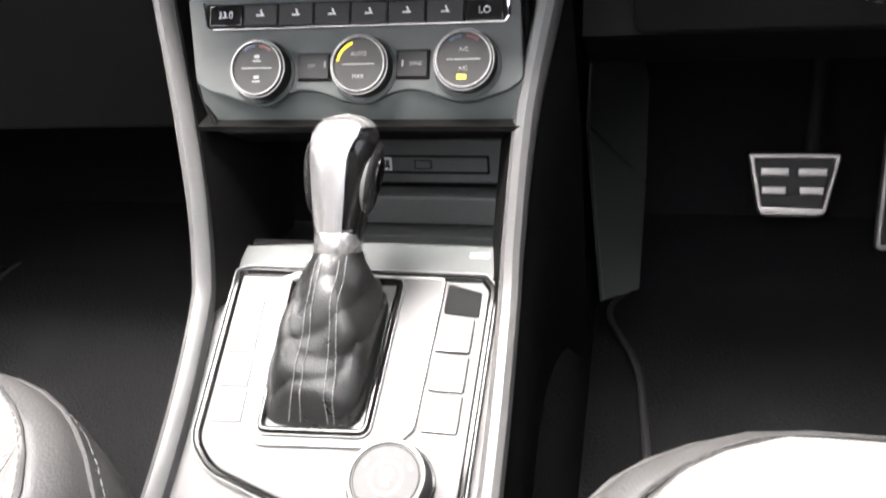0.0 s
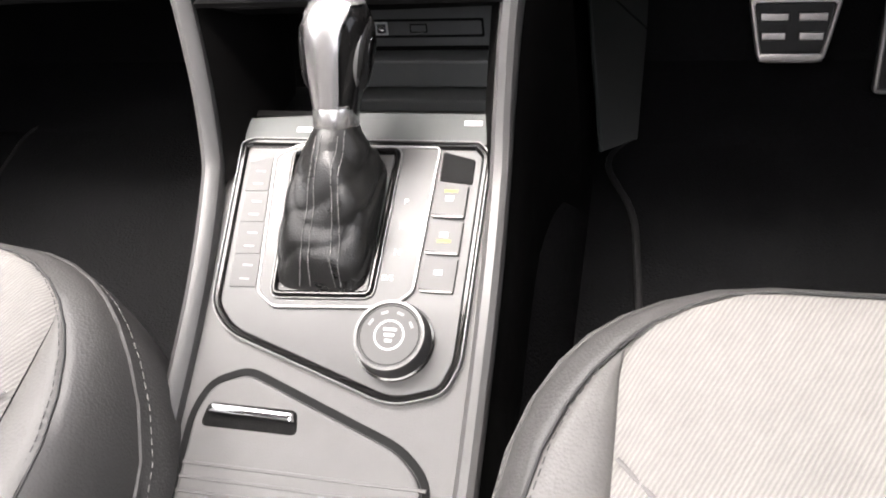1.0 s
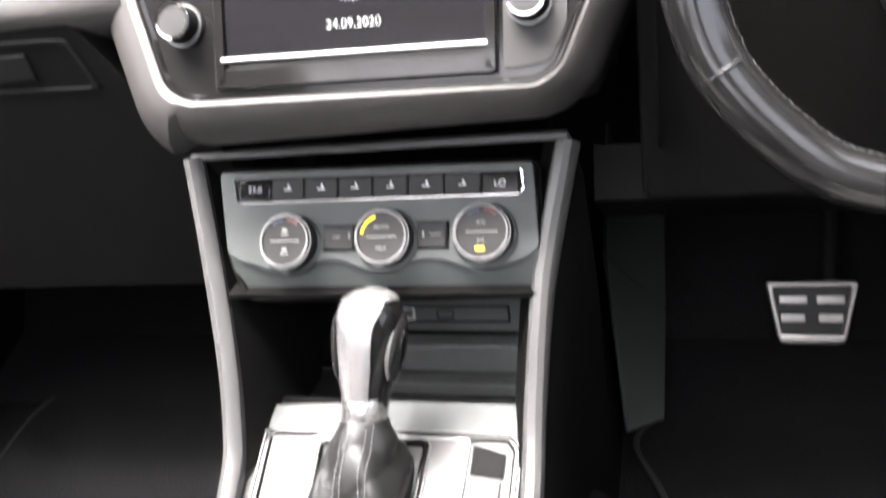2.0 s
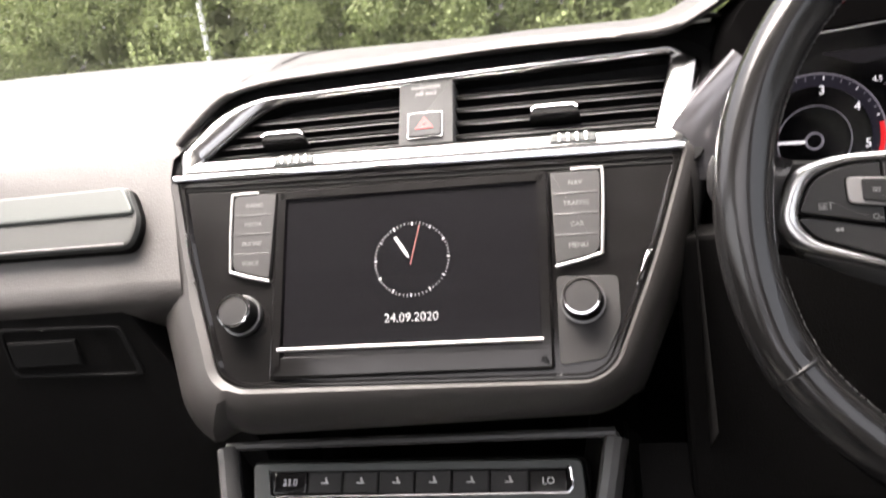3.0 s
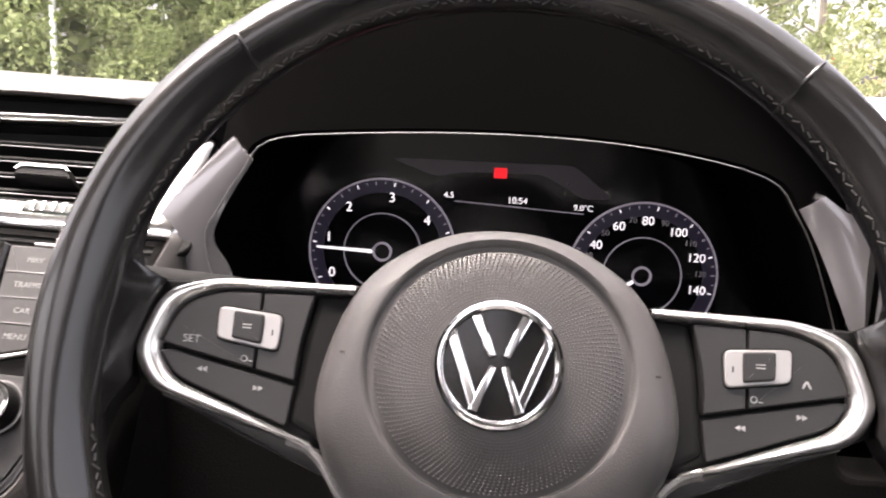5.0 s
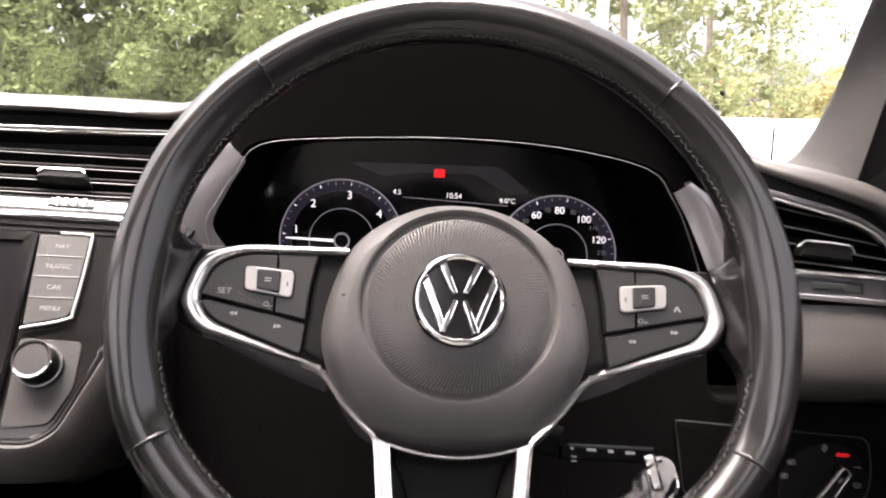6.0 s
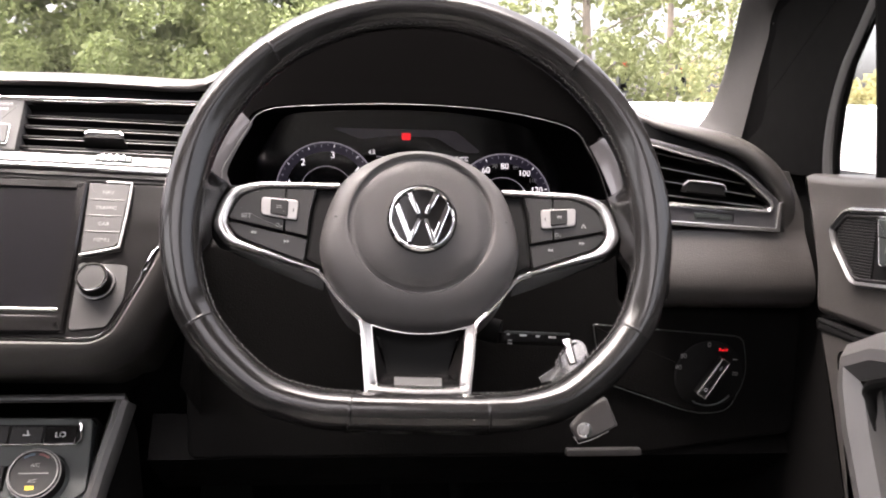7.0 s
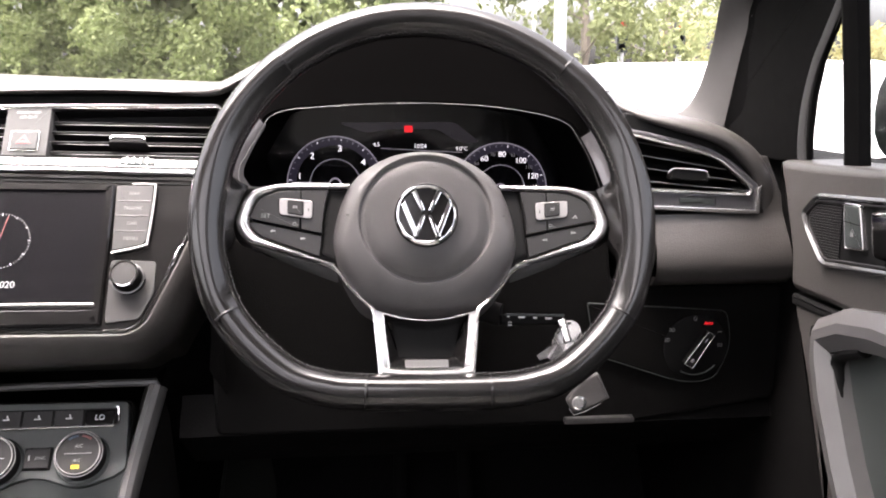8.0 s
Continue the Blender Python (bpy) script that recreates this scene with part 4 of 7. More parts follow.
# ---- things on the dash ----
def infotainment():
    t = thing("infotainment_unit", S_FRAME, "touchscreen unit in black lacquer with a clock on its dark screen", "infotainment unit")
    # soft surround that frames the whole stack
    glass = rpoly([(-0.181, 0.1365), (0.187, 0.1225), (0.163, 0.05), (0.134, -0.018), (0.12, -0.0265), (-0.118, -0.0225), (-0.134, -0.013), (-0.161, 0.064)], [0.003, 0.003, 0.03, 0.012, 0.02, 0.02, 0.012, 0.03], 5)
    # it rolls back sooner below and beside the driver than towards the passenger
    way = [(q - p) / 0.01 for p, q in zip(glass, inset(glass, -0.01))]
    wide = [0.03 if p.y > 0.058 and p.x < -0.1 else (0.046 if p.x < -0.125 else (0.03 if p.x < -0.1 else (0.021 if p.x < 0.1 and p.y < 0 else 0.019))) for p in glass]

    def rolled(f, z):
        out = []
        for p, g, d in zip(glass, way, wide):
            tuck = min(1, max(0, (-0.024 - z) / 0.05)) * min(1, max(0, -g.y - 0.3) * 2.5)
            q = p + g * d * f * (1 - 0.75 * tuck)
            out.append((min(max(q.x, -0.2 if q.y > 0.045 else -0.226), 0.205), min(q.y, 0.137 if q.x < 0 else 0.128), z))
        return out
    loops = [rolled(f, z) for f, z in ((0.9, -0.1), (1.0, -0.075), (1.03, -0.05), (0.99, -0.034), (0.9, -0.025), (0.74, -0.013), (0.54, -0.0048), (0.33, 0.002), (0.12, 0.0045), (0.0, 0.002), (0.0, -0.012))]
    part("surround", loft(loops, cap0=False, cap1=False), DASH_DIM, t, "soft grey surround")
    part("fascia", prism(inset(glass, -0.0005), -0.014, -0.001, 0.001), GLOSS, t, "glossy black fascia")
    part("fascia_edge", ring(inset(glass, -0.0005), inset(glass, 0.005), -0.012, 0.0015, 0.002), GLOSS, t)
    # glints on the fascia sides, modelled as chrome slivers
    for a in ([(-0.177, 0.1), (-0.171, 0.1), (-0.145, 0.012), (-0.15, 0.014)], [(0.157, 0.052), (0.1615, 0.056), (0.155, 0.036), (0.15, 0.032)]):
        part("fascia_glint", prism(rpoly(a, 0.001), 0.0, 0.0025, 0.001), CHROME, t, "chrome sliver drawn as a glint on the fascia")
    # screen
    bez = rpoly([(-0.0985, 0.121), (0.0975, 0.1165), (0.0965, -0.0185), (-0.0955, -0.0165)], 0.003)
    part("screen_bezel", ring(bez, inset(bez, 0.0075), -0.002, 0.0035, 0.0015), GLOSS, t, "glossy black screen frame")
    scr = part("screen", prism([Vector(p) for p in ((-0.0925, 0.116), (0.0905, 0.112), (0.0885, 0.003), (-0.0875, 0.006))], -0.002, 0.001, 0.0003), DISPLAY, t, "dark display with a round clock")
    part("screen_edge", sweep([(-0.0905, 0.003, 0.003), (0.0905, 0.0005, 0.003)], oval(0.0013, 0.0013, 8)), PULL, t, "silver lower edge")
    part("slot_strip", prism([Vector(p) for p in ((-0.089, -0.002), (0.089, -0.0045), (0.0905, -0.0135), (-0.0905, -0.0115))], 0.0, 0.0025, 0.0006), GLOSS, t)
    for k in range(60):
        big = k % 5 == 0
        part("clock_tick", box(-0.0003 if not big else -0.0005, 0.0003 if not big else 0.0005, 0.0252 if not big else 0.0244, 0.0266, 0.0009, 0.0013, 0.0001), LITFAINT if not big else LITDIM, scr, m=T(0.003, 0.0615, 0, -6 * k))
    part("hour_pointer", prism([Vector(p) for p in ((-0.0005, 0.0), (0.0005, 0.0), (0.0013, 0.004), (0.0012, 0.0185), (-0.0012, 0.0185), (-0.0013, 0.004))], 0.001, 0.0014, 0.0001), LITFAINT, scr, m=T(0.001, 0.0625, 0, 33))
    part("second_pointer", prism([Vector(p) for p in ((-0.0004, -0.004), (0.0004, -0.004), (0.0004, 0.0245), (-0.0004, 0.0245))], 0.001, 0.0015, 0.0001), REDFAINT, scr, m=T(0.003, 0.0615, 0, -12))
    letters("date_text", "24.09.2020", 0.0085, LITFAINT, scr, T(0.003, 0.0205, 0.0012, -0.8))
    # button banks
    for sx, words in ((-1, ("RADIO", "MEDIA", "PHONE", "VOICE")), (1, ("NAV", "TRAFFIC", "CAR", "MENU"))):
        top = 0.1195 if sx < 0 else 0.114
        slope = -0.024
        bank = rpoly([(0.099, top), (0.1325, top), (0.1295, top - 0.053), (0.1265, top - 0.058), (0.1005, top - 0.0645)], [0.001, 0.004, 0.004, 0.003, 0.002])
        bank = [Vector((sx * p.x + 0.0, p.y + (p.x * sx - sx * 0.11) * slope)) for p in bank]
        if sx < 0:
            bank = bank[::-1]
        b = part("button_bank", prism(bank, -0.002, 0.0025, 0.0008), BUTTON, t, "bank of grey labelled buttons")
        edge = [Vector((sx * p[0], p[1] + (p[0] * sx - sx * 0.11) * slope)) for p in spline([Vector((x, y, 0)) for x, y in ((0.113, top + 0.0012), (0.13, top + 0.0008), (0.1338, top - 0.004), (0.1308, top - 0.052), (0.127, top - 0.0595), (0.1, top - 0.0665))], 4)]
        part("bank_edge", sweep([(p.x, p.y, 0.0025) for p in edge], oval(0.0011, 0.0011, 8)), PULL, b, "satin chrome edge")
        for k, w in enumerate(words):
            y = top - 0.0085 - 0.0147 * k
            letters("button_word", w, 0.0046, INKFAINT, b, T(sx * 0.1155, y, 0.0026, -1.4))
            if k < 3:
                part("button_joint", box(-0.0155, 0.014, -0.0004, 0.0004, 0.002, 0.003, 0.0002), CHEEK, b, m=T(sx * 0.1155, y - 0.0073, 0, -1.4))
    for u, v in ((-0.119, 0.029), (0.1165, 0.0235)):
        k = part("turn_knob", lathe([(0.0145, -0.001), (0.0142, 0.003), (0.0125, 0.004), (0.0122, 0.014), (0.0118, 0.0155), (0.0108, 0.016), (0.0104, 0.0155), (0.001, 0.0155)], 32), BLACK, t, "black ribbed knob with chrome ring", m=T(u, v))
        part("knob_ring", lathe([(0.0146, 0.002), (0.0144, 0.0036), (0.0132, 0.0038), (0.013, 0.002)], 32), CHEEK, k)
        part("knob_face", lathe([(0.0122, 0.0148), (0.0118, 0.0165), (0.0106, 0.0166), (0.0102, 0.0148)], 32), CHROME, k)
        part("knob_cap", lathe([(0.0104, 0.0148), (0.0102, 0.0158), (0.001, 0.016)], 32), BUTTON, k)
    # paler slab drawn for the gloss reflection round the right knob
    part("knob_sheen", prism(rpoly([(0.1, 0.042), (0.139, 0.04), (0.139, 0.01), (0.128, -0.013), (0.1, -0.016)], 0.004), -0.002, 0.0004, 0.0003), BUTTON, t)
    return t


def centre_vents():
    f = thing("vent_trim", S_FRAME, "satin silver trim round the centre vents with hazard switch", "trim")
    outer = rpoly([(-0.1785, 0.1375), (-0.182, 0.162), (-0.1615, 0.1865), (-0.128, 0.2005), (0.186, 0.2005), (0.2055, 0.187), (0.1905, 0.1225)], [0.002, 0.005, 0.014, 0.016, 0.006, 0.006, 0.003], 5)
    hole = rpoly([(-0.162, 0.153), (-0.1595, 0.156), (-0.127, 0.183), (-0.104, 0.1945), (0.1825, 0.1955), (0.1845, 0.193), (0.17, 0.1425)], [0.001, 0.002, 0.014, 0.012, 0.002, 0.002, 0.003], 5)
    o, i = [Vector(p) for p in outer], [Vector(p) for p in hole]
    loops = [at_z(o, -0.003), at_z(o, 0.0005), at_z(inset(o, 0.0008), 0.0022)]
    for g, z in ((0.25, 0.0038), (0.5, 0.0036), (0.75, 0.0022), (0.93, 0.0004), (1.0, -0.0012)):
        loops.append(at_z([p.lerp(q, g) for p, q in zip(inset(o, 0.0008), i)], z))
    part("trim_frame", loft(loops + [at_z(i, -0.004)], cap0=False, cap1=False), TRIMCHROME, f, "satin chrome frame", smooth=60)
    part("frame_liner", ring(inset(hole, -0.002), inset(hole, -0.0004), -0.03, -0.0025, 0.0004), BLACK, f, "black liner of the opening")
    # matt black ring stands in for the shadow gap above the trim
    part("upper_band", ring(inset(outer, -0.0095), inset(outer, 0.0012), -0.02, 0.0, 0.001), BLACK, f, "black band painted for the shadow under the pad lip")
    part("lower_line", sweep([(-0.183, 0.1385, 0.003), (0.188, 0.1245, 0.003)], oval(0.0022, 0.0022, 8)), CHROME, f, "bright chrome line")
    hz = part("hazard_panel", prism(rpoly([(-0.0075, 0.1465), (-0.0075, 0.1975), (0.0325, 0.1965), (0.0325, 0.1455)], 0.001), -0.02, 0.0015, 0.001), SWITCHGREY, f, "grey switch panel")
    hb = part("hazard_switch", prism(rpoly([(0.0, 0.1515), (0.0, 0.1705), (0.0245, 0.17), (0.0245, 0.151)], 0.0015), 0.0, 0.0045, 0.0012), SWITCHGREY, hz, "switch with red triangle")
    tri = [Vector(p) for p in ((0.0055, 0.157), (0.019, 0.157), (0.01225, 0.1662))]
    part("triangle", ring(tri, inset(tri, 0.0022), 0.0042, 0.005, 0.0001), REDPAINT, hb)
    part("switch_rim", ring(rpoly([(-0.0008, 0.1507), (-0.0008, 0.1713), (0.0253, 0.1708), (0.0253, 0.1502)], 0.002), rpoly([(0.0, 0.1515), (0.0, 0.1705), (0.0245, 0.17), (0.0245, 0.151)], 0.0015), 0.0, 0.003, 0.0003), SILVER, hz)
    letters("airbag_text", "PASSENGER", 0.0042, INKDIM, hz, T(0.0125, 0.1915, 0.0016))
    letters("airbag_text", "AIR BAG", 0.0042, INKDIM, hz, T(0.0125, 0.1865, 0.0016))
    for name, x0, x1, tab in (("w", -0.163, -0.0075, -0.098), ("e", 0.0325, 0.184, 0.104)):
        v = thing("air_vent", S_FRAME, "centre air vent with black slats and a bright slider", "air vent", "dashboard vents")
        part("duct", box(x0 - 0.003, x1 + 0.003, 0.135, 0.205, -0.06, -0.045, 0.001), BLACK, v)
        for k in range(4):
            y = (0.1535 + 0.0092 * k) if name == "w" else (0.1545 + 0.0105 * k)
            a, b = x0, x1
            if name == "w":
                a = -0.161 + max(0, y - 0.157) * 0.9 + (0.002 if y < 0.157 else 0)
                tilt = -1.2
            else:
                b = 0.172 + (y - 0.1455) * 0.26
                tilt = -1.8
            mid = (a + b) / 2
            w = (b - a) / 2
            yy = y + (0.0015 if name == "w" else -0.003)
            part("slat", box(-w, w, -0.0065, 0.0065, -0.0008, 0.0008, 0.0006), BLACK, v, m=pose(mid, yy, -0.014, 75, 0, 0) @ pose(0, 0, 0, 0, 0, tilt))
            part("slat_edge", box(-w, w, -0.0004, 0.0004, 0.0, 0.0005, 0.0002), SLATEDGE, v, "thin bright slat edge", m=pose(mid, yy - 0.0014, -0.0075, 0, 0, tilt))
        s = part("tab", prism(rpoly([(-0.018, -0.004), (-0.015, 0.0028), (0.015, 0.0028), (0.018, -0.004)], 0.0015), -0.012, 0.0015, 0.0015), BLACK, v, "black slider with a bright edge", m=T(tab, 0.1655 if name == "w" else 0.162, 0, -1.5))
        part("tab_edge", sweep([(-0.016, 0.0005, 0.002), (-0.013, 0.003, 0.002), (0.013, 0.003, 0.002), (0.016, 0.0005, 0.002)], oval(0.001, 0.001, 6)), CHROME, s)
        w = part("thumbwheel", prism(rpoly([(-0.017, -0.004), (0.017, -0.0045), (0.015, 0.0035), (-0.015, 0.004)], 0.002), 0.0, 0.005, 0.002), PANEL, v, "ribbed thumbwheel", m=T(tab + 0.012, 0.1435 if name == "w" else 0.1375, 0.0, -2))
        for k in range(4):
            part("wheel_rib", box(-0.0012, 0.0012, -0.003, 0.003, 0.004, 0.0062, 0.0006), SILVER, w, m=T(-0.009 + 0.006 * k, 0))


def climate_panel():
    t = thing("climate_panel", C_FRAME, "grey climate control panel with three round dials", "control panel")
    o = rpoly([(-0.134, 0.049), (0.113, 0.047), (0.118, -0.02), (0.115, -0.043), (-0.107, -0.047), (-0.124, -0.02)], [0.005, 0.005, 0.02, 0.006, 0.006, 0.02])
    # upper face ends in a wavy edge under the dials, the lower face leans back from it
    wave = [(0.117 - 0.24 * k / 24, -0.0255 - 0.0045 * math.cos(2 * math.pi * (0.117 - 0.24 * k / 24) / 0.0775)) for k in range(25)]
    up = rpoly([(-0.134, 0.049), (0.113, 0.047), (0.1175, -0.015)] + wave[1:-1] + [(-0.1245, -0.015)], [0.005, 0.005, 0.004] + [0.0005] * 23 + [0.004], 3)
    part("face", prism(up, -0.02, 0.0, 0.0012), PANEL, t, "grey plastic face")
    low = [[(x * (1 - 0.05 * f), -0.012 - 0.034 * f, -0.002 - 0.013 * f ** 1.4) for x in (0.118, 0.06, 0.0, -0.06, -0.124)] for f in (0, 0.25, 0.5, 0.75, 1)]
    part("lower_face", thick(grid(low), 0.004), PANEL, t, "darker lower face leaning back")
    part("frame", ring(inset(o, -0.004), inset(o, -0.0005), -0.05, -0.006, 0.002), DASH_SHADE, t)
    row = rpoly([(-0.118, 0.0425), (0.1035, 0.0405), (0.1055, 0.028), (0.103, 0.0245), (-0.112, 0.0245), (-0.1145, 0.028)], 0.002)
    part("key_panel", prism(row, -0.004, 0.0015, 0.0005), BLACK, t)
    for a, sx in (([(-0.117, 0.029), (-0.1195, 0.0425), (-0.1155, 0.0255), (-0.112, 0.0235)], -1), ([(0.1035, 0.0415), (0.1055, 0.04), (0.1065, 0.028), (0.103, 0.0235)], 1)):
        part("row_bracket", sweep([(x, y, 0.002) for x, y in a], oval(0.0012, 0.0012, 8)), CHROME, t, "chrome bracket")
    part("row_line", sweep([(-0.112, 0.0235, 0.0018), (0.103, 0.0235, 0.0018)], oval(0.0007, 0.0007, 6)), SILVER, t)
    for k in range(8):
        x = -0.1015 + k * 0.0273
        wide = 0.0128
        b = part("climate_button", box(-wide, wide, -0.0075, 0.0075, 0.0, 0.0028, 0.0008), BUTTON if 0 < k < 7 else GLOSS, t, m=T(x, 0.0335 - 0.0003 * k))
        if k in (0, 7):
            letters("temperature_text", "23.0" if k == 0 else "LO", 0.0068, LITDIM if k == 0 else INK, b, T(0, 0, 0.0029))
        else:
            part("symbol", joined(box(-0.003, 0.003, -0.0008, 0.0002, 0.0027, 0.003, 0.0001), moved(box(-0.0006, 0.0006, -0.0015, 0.003, 0.0027, 0.003, 0.0001), pose(0.0012, 0.0008, 0, 0, 0, 20))), INK, b)
    for k, (u, v) in enumerate(((-0.0705, -0.0075), (0.005, -0.006), (0.0785, -0.004))):
        part("dial_collar", lathe([(0.024, -0.003), (0.0238, 0.001), (0.0222, 0.002), (0.0218, 0.0)], 40), PANEL, t, m=T(u, v - 0.001))
        d = part("climate_dial", lathe([(0.0207, 0.0), (0.0203, 0.012), (0.0194, 0.0145), (0.0185, 0.0145), (0.018, 0.0132), (0.001, 0.0132)], 40), BUTTON, t, "round black dial with chrome ring", m=T(u, v))
        for r, z in ((0.0203, 0.0122), (0.0186, 0.0145)):
            part("dial_ring", lathe([(r + 0.0005, z - 0.0008), (r + 0.0004, z + 0.0003), (r - 0.0004, z + 0.0004), (r - 0.0005, z - 0.0008)], 40), PULL, d, "thin silver ring")
        part("dial_line", box(-0.0115, 0.0115, -0.0004, 0.0004, 0.013, 0.0137, 0.0002), INKDIM, d)
        for sx, m in ((-1, BLUEDIM), (1, REDDIM)):
            if k != 1:
                seg = [(0.0158 * math.cos(radians(90 - sx * a)), 0.0158 * math.sin(radians(90 - sx * a)), 0.0135) for a in (6, 14, 22, 30, 38)]
                part("heat_mark", sweep(seg, oval(0.001, 0.0003, 6)), m, d)
        if k == 1:
            arc = [(0.0152 * math.cos(radians(108 + 8 * j)), 0.0152 * math.sin(radians(108 + 8 * j)), 0.0134) for j in range(9)]
            part("fan_lamp", sweep(arc, oval(0.0009, 0.0003, 6)), LITYELLOW, d, "lit amber arc")
            letters("dial_word", "AUTO", 0.0042, INKDIM, d, T(0, 0.007, 0.0134))
            letters("dial_word", "MAX", 0.0038, INKDIM, d, T(0, -0.0085, 0.0134))
        elif k == 2:
            letters("dial_word", "A/C", 0.0042, INKDIM, d, T(0, 0.0065, 0.0134))
            letters("dial_word", "A/C", 0.0038, INKDIM, d, T(0, -0.0062, 0.0134))
            part("pilot_lamp", box(-0.0033, 0.0033, -0.0016, 0.0016, 0.0131, 0.0137, 0.0001), LITYELLOW, d, "lit amber lamp", m=T(-0.001, -0.0118))
        else:
            for y in (0.007, -0.0075):
                part("symbol", joined(box(-0.003, 0.003, -0.0025, -0.0015, 0.0131, 0.0136, 0.0001), box(-0.002, 0.002, 0.0, 0.0022, 0.0131, 0.0136, 0.0001)), INKDIM, d, m=T(0, y))
    for a in ((-0.0435, -0.0205, 0.004, -0.0135), (0.0295, 0.051, 0.005, -0.013)):
        part("key_gap", box(a[0] - 0.0012, a[1] + 0.0012, a[3] - 0.0012, a[2] + 0.0012, -0.001, 0.0008, 0.0003), BLACK, t)
        b = part("climate_key", box(a[0], a[1], a[3], a[2], 0.0, 0.003, 0.001), BUTTON, t)
        if a[0] > 0:
            letters("key_word", "SYNC", 0.0036, INKDIM, b, T(0.043, -0.004, 0.0031))
        else:
            letters("key_word", "OFF", 0.0036, INKDIM, b, T(-0.0335, -0.0045, 0.0031))
        part("key_mark", box(-0.0007, 0.0007, -0.0022, 0.0022, 0.0028, 0.0032, 0.0001), INKDIM, b, m=T(a[0] + 0.004 if a[0] > 0 else a[1] - 0.003, -0.0035))
    return t


def gear_selector():
    t = thing("gear_selector", Matrix(), "gear lever with silver knob over a stitched black leather gaiter", "gear lever")
    base = P_FRAME @ Vector((-0.009, -0.055, 0.004))
    top = Vector((0.008, 0.028, 0.402))
    collar = Vector((-0.001, -0.012, 0.328))
    u, w = Vector((1, 0, 0)), Vector((0, 0.963, 0.27))
    axis = (top - collar).normalized()
    fwd = axis.cross(u).normalized()
    # gaiter, gathered in soft folds
    nf = 80
    def fold_loop(f, shape_only=False):
        hw, hl = 0.0365 - 0.0215 * f ** 1.35, 0.055 - 0.0395 * f ** 1.1
        c = base.lerp(collar, f) + Vector((0, -0.004 * math.sin(math.pi * f), 0))
        ax_u, ax_w = u, w.lerp(fwd, f)
        pw = 0.36 + 0.55 * f
        amp = min(1, f * 5) * min(1, (1 - f) * 3.5)
        out = []
        for i in range(nf):
            a = 2 * math.pi * i / nf
            ca, sa = math.cos(a), math.sin(a)
            x = math.copysign(abs(ca) ** pw, ca)
            y = math.copysign(abs(sa) ** pw, sa)
            # slanting folds: sharp valleys between soft rolls
            q1 = abs(math.sin(7.2 * f + 1.5 * ca + 0.5 * math.sin(3 * a + 1))) ** 0.4
            q2 = abs(math.sin(11.5 * f - 2.1 * ca + 0.8 * sa + 0.9)) ** 0.4
            r = 1 + amp * (0.125 * (q1 - 0.8) + 0.095 * (q2 - 0.8) + 0.02 * math.sin(5 * a + 9 * f)) + 0.05 * math.sin(math.pi * f)
            p = c + ax_u * (x * hw * r) + ax_w * (y * hl * r)
            p += Vector((0, 0, 1)) * (0.0035 * amp * math.sin(4 * a + 10 * f))
            out.append(p)
        return out
    part("gaiter", loft([fold_loop(k / 44) for k in range(45)], cap0=False), GAITER, t, "creased black leather gaiter", smooth=60)
    for off in (-0.0095, -0.0045, 0.0095, 0.0145):
        path = []
        for k in range(31):
            lp = fold_loop(0.03 + 0.94 * k / 30)
            c = sum(lp, Vector()) / nf
            back = lp[nf // 2:] + lp[:1]
            want = c.x + off * (1.25 - 0.45 * k / 30)
            j = min(range(len(back) - 1), key=lambda q: abs((back[q].x + back[q + 1].x) / 2 - want))
            p, q = back[j], back[j + 1]
            g = min(1, max(0, (want - p.x) / (q.x - p.x))) if abs(q.x - p.x) > 1e-6 else 0
            path.append(p.lerp(q, g) + Vector((0, -0.0008, 0.0006)))
        part("seam_thread", stitches(path, 0.0042, 0.0009, 0.00032, up=(1, 0, 0)), THREAD, t, "grey stitched seam")
    fr = rpoly([(-0.054, 0.006), (0.035, 0.009), (0.033, -0.113), (-0.045, -0.117)], 0.008)
    part("gaiter_frame", ring(fr, inset(fr, 0.005), 0.002, 0.0075, 0.002), GLOSS, t, "black gloss frame", m=P_FRAME)
    part("frame_line", ring(inset(fr, -0.001), inset(fr, 0.0006), 0.002, 0.0052, 0.0004), RAIL, t, m=P_FRAME)
    # collar and knob
    def section(h, hw, hb, hf, n=40):
        c = collar + axis * h
        out = []
        for i in range(n):
            a = 2 * math.pi * i / n
            y = math.sin(a)
            out.append(c + u * (hw * math.copysign(abs(math.cos(a)) ** 0.85, math.cos(a))) + fwd * (y * (hf if y > 0 else hb)))
        return out
    shape = ((0.0, 0.0162, 0.0145, 0.014), (0.012, 0.0176, 0.0155, 0.015), (0.022, 0.0196, 0.0165, 0.018), (0.036, 0.0222, 0.018, 0.022), (0.05, 0.0243, 0.0195, 0.025), (0.062, 0.0252, 0.0205, 0.026), (0.07, 0.0246, 0.02, 0.0245), (0.077, 0.022, 0.0183, 0.0215), (0.0825, 0.0178, 0.015, 0.017), (0.086, 0.012, 0.0105, 0.0115), (0.0878, 0.006, 0.0055, 0.006), (0.0882, 0.001, 0.001, 0.001))
    part("knob_body", loft([section(*q) for q in shape]), GLOSS, t, "smooth dark knob", smooth=60)
    # silver spine: a narrow band up the back that widens over the crown
    rows = []
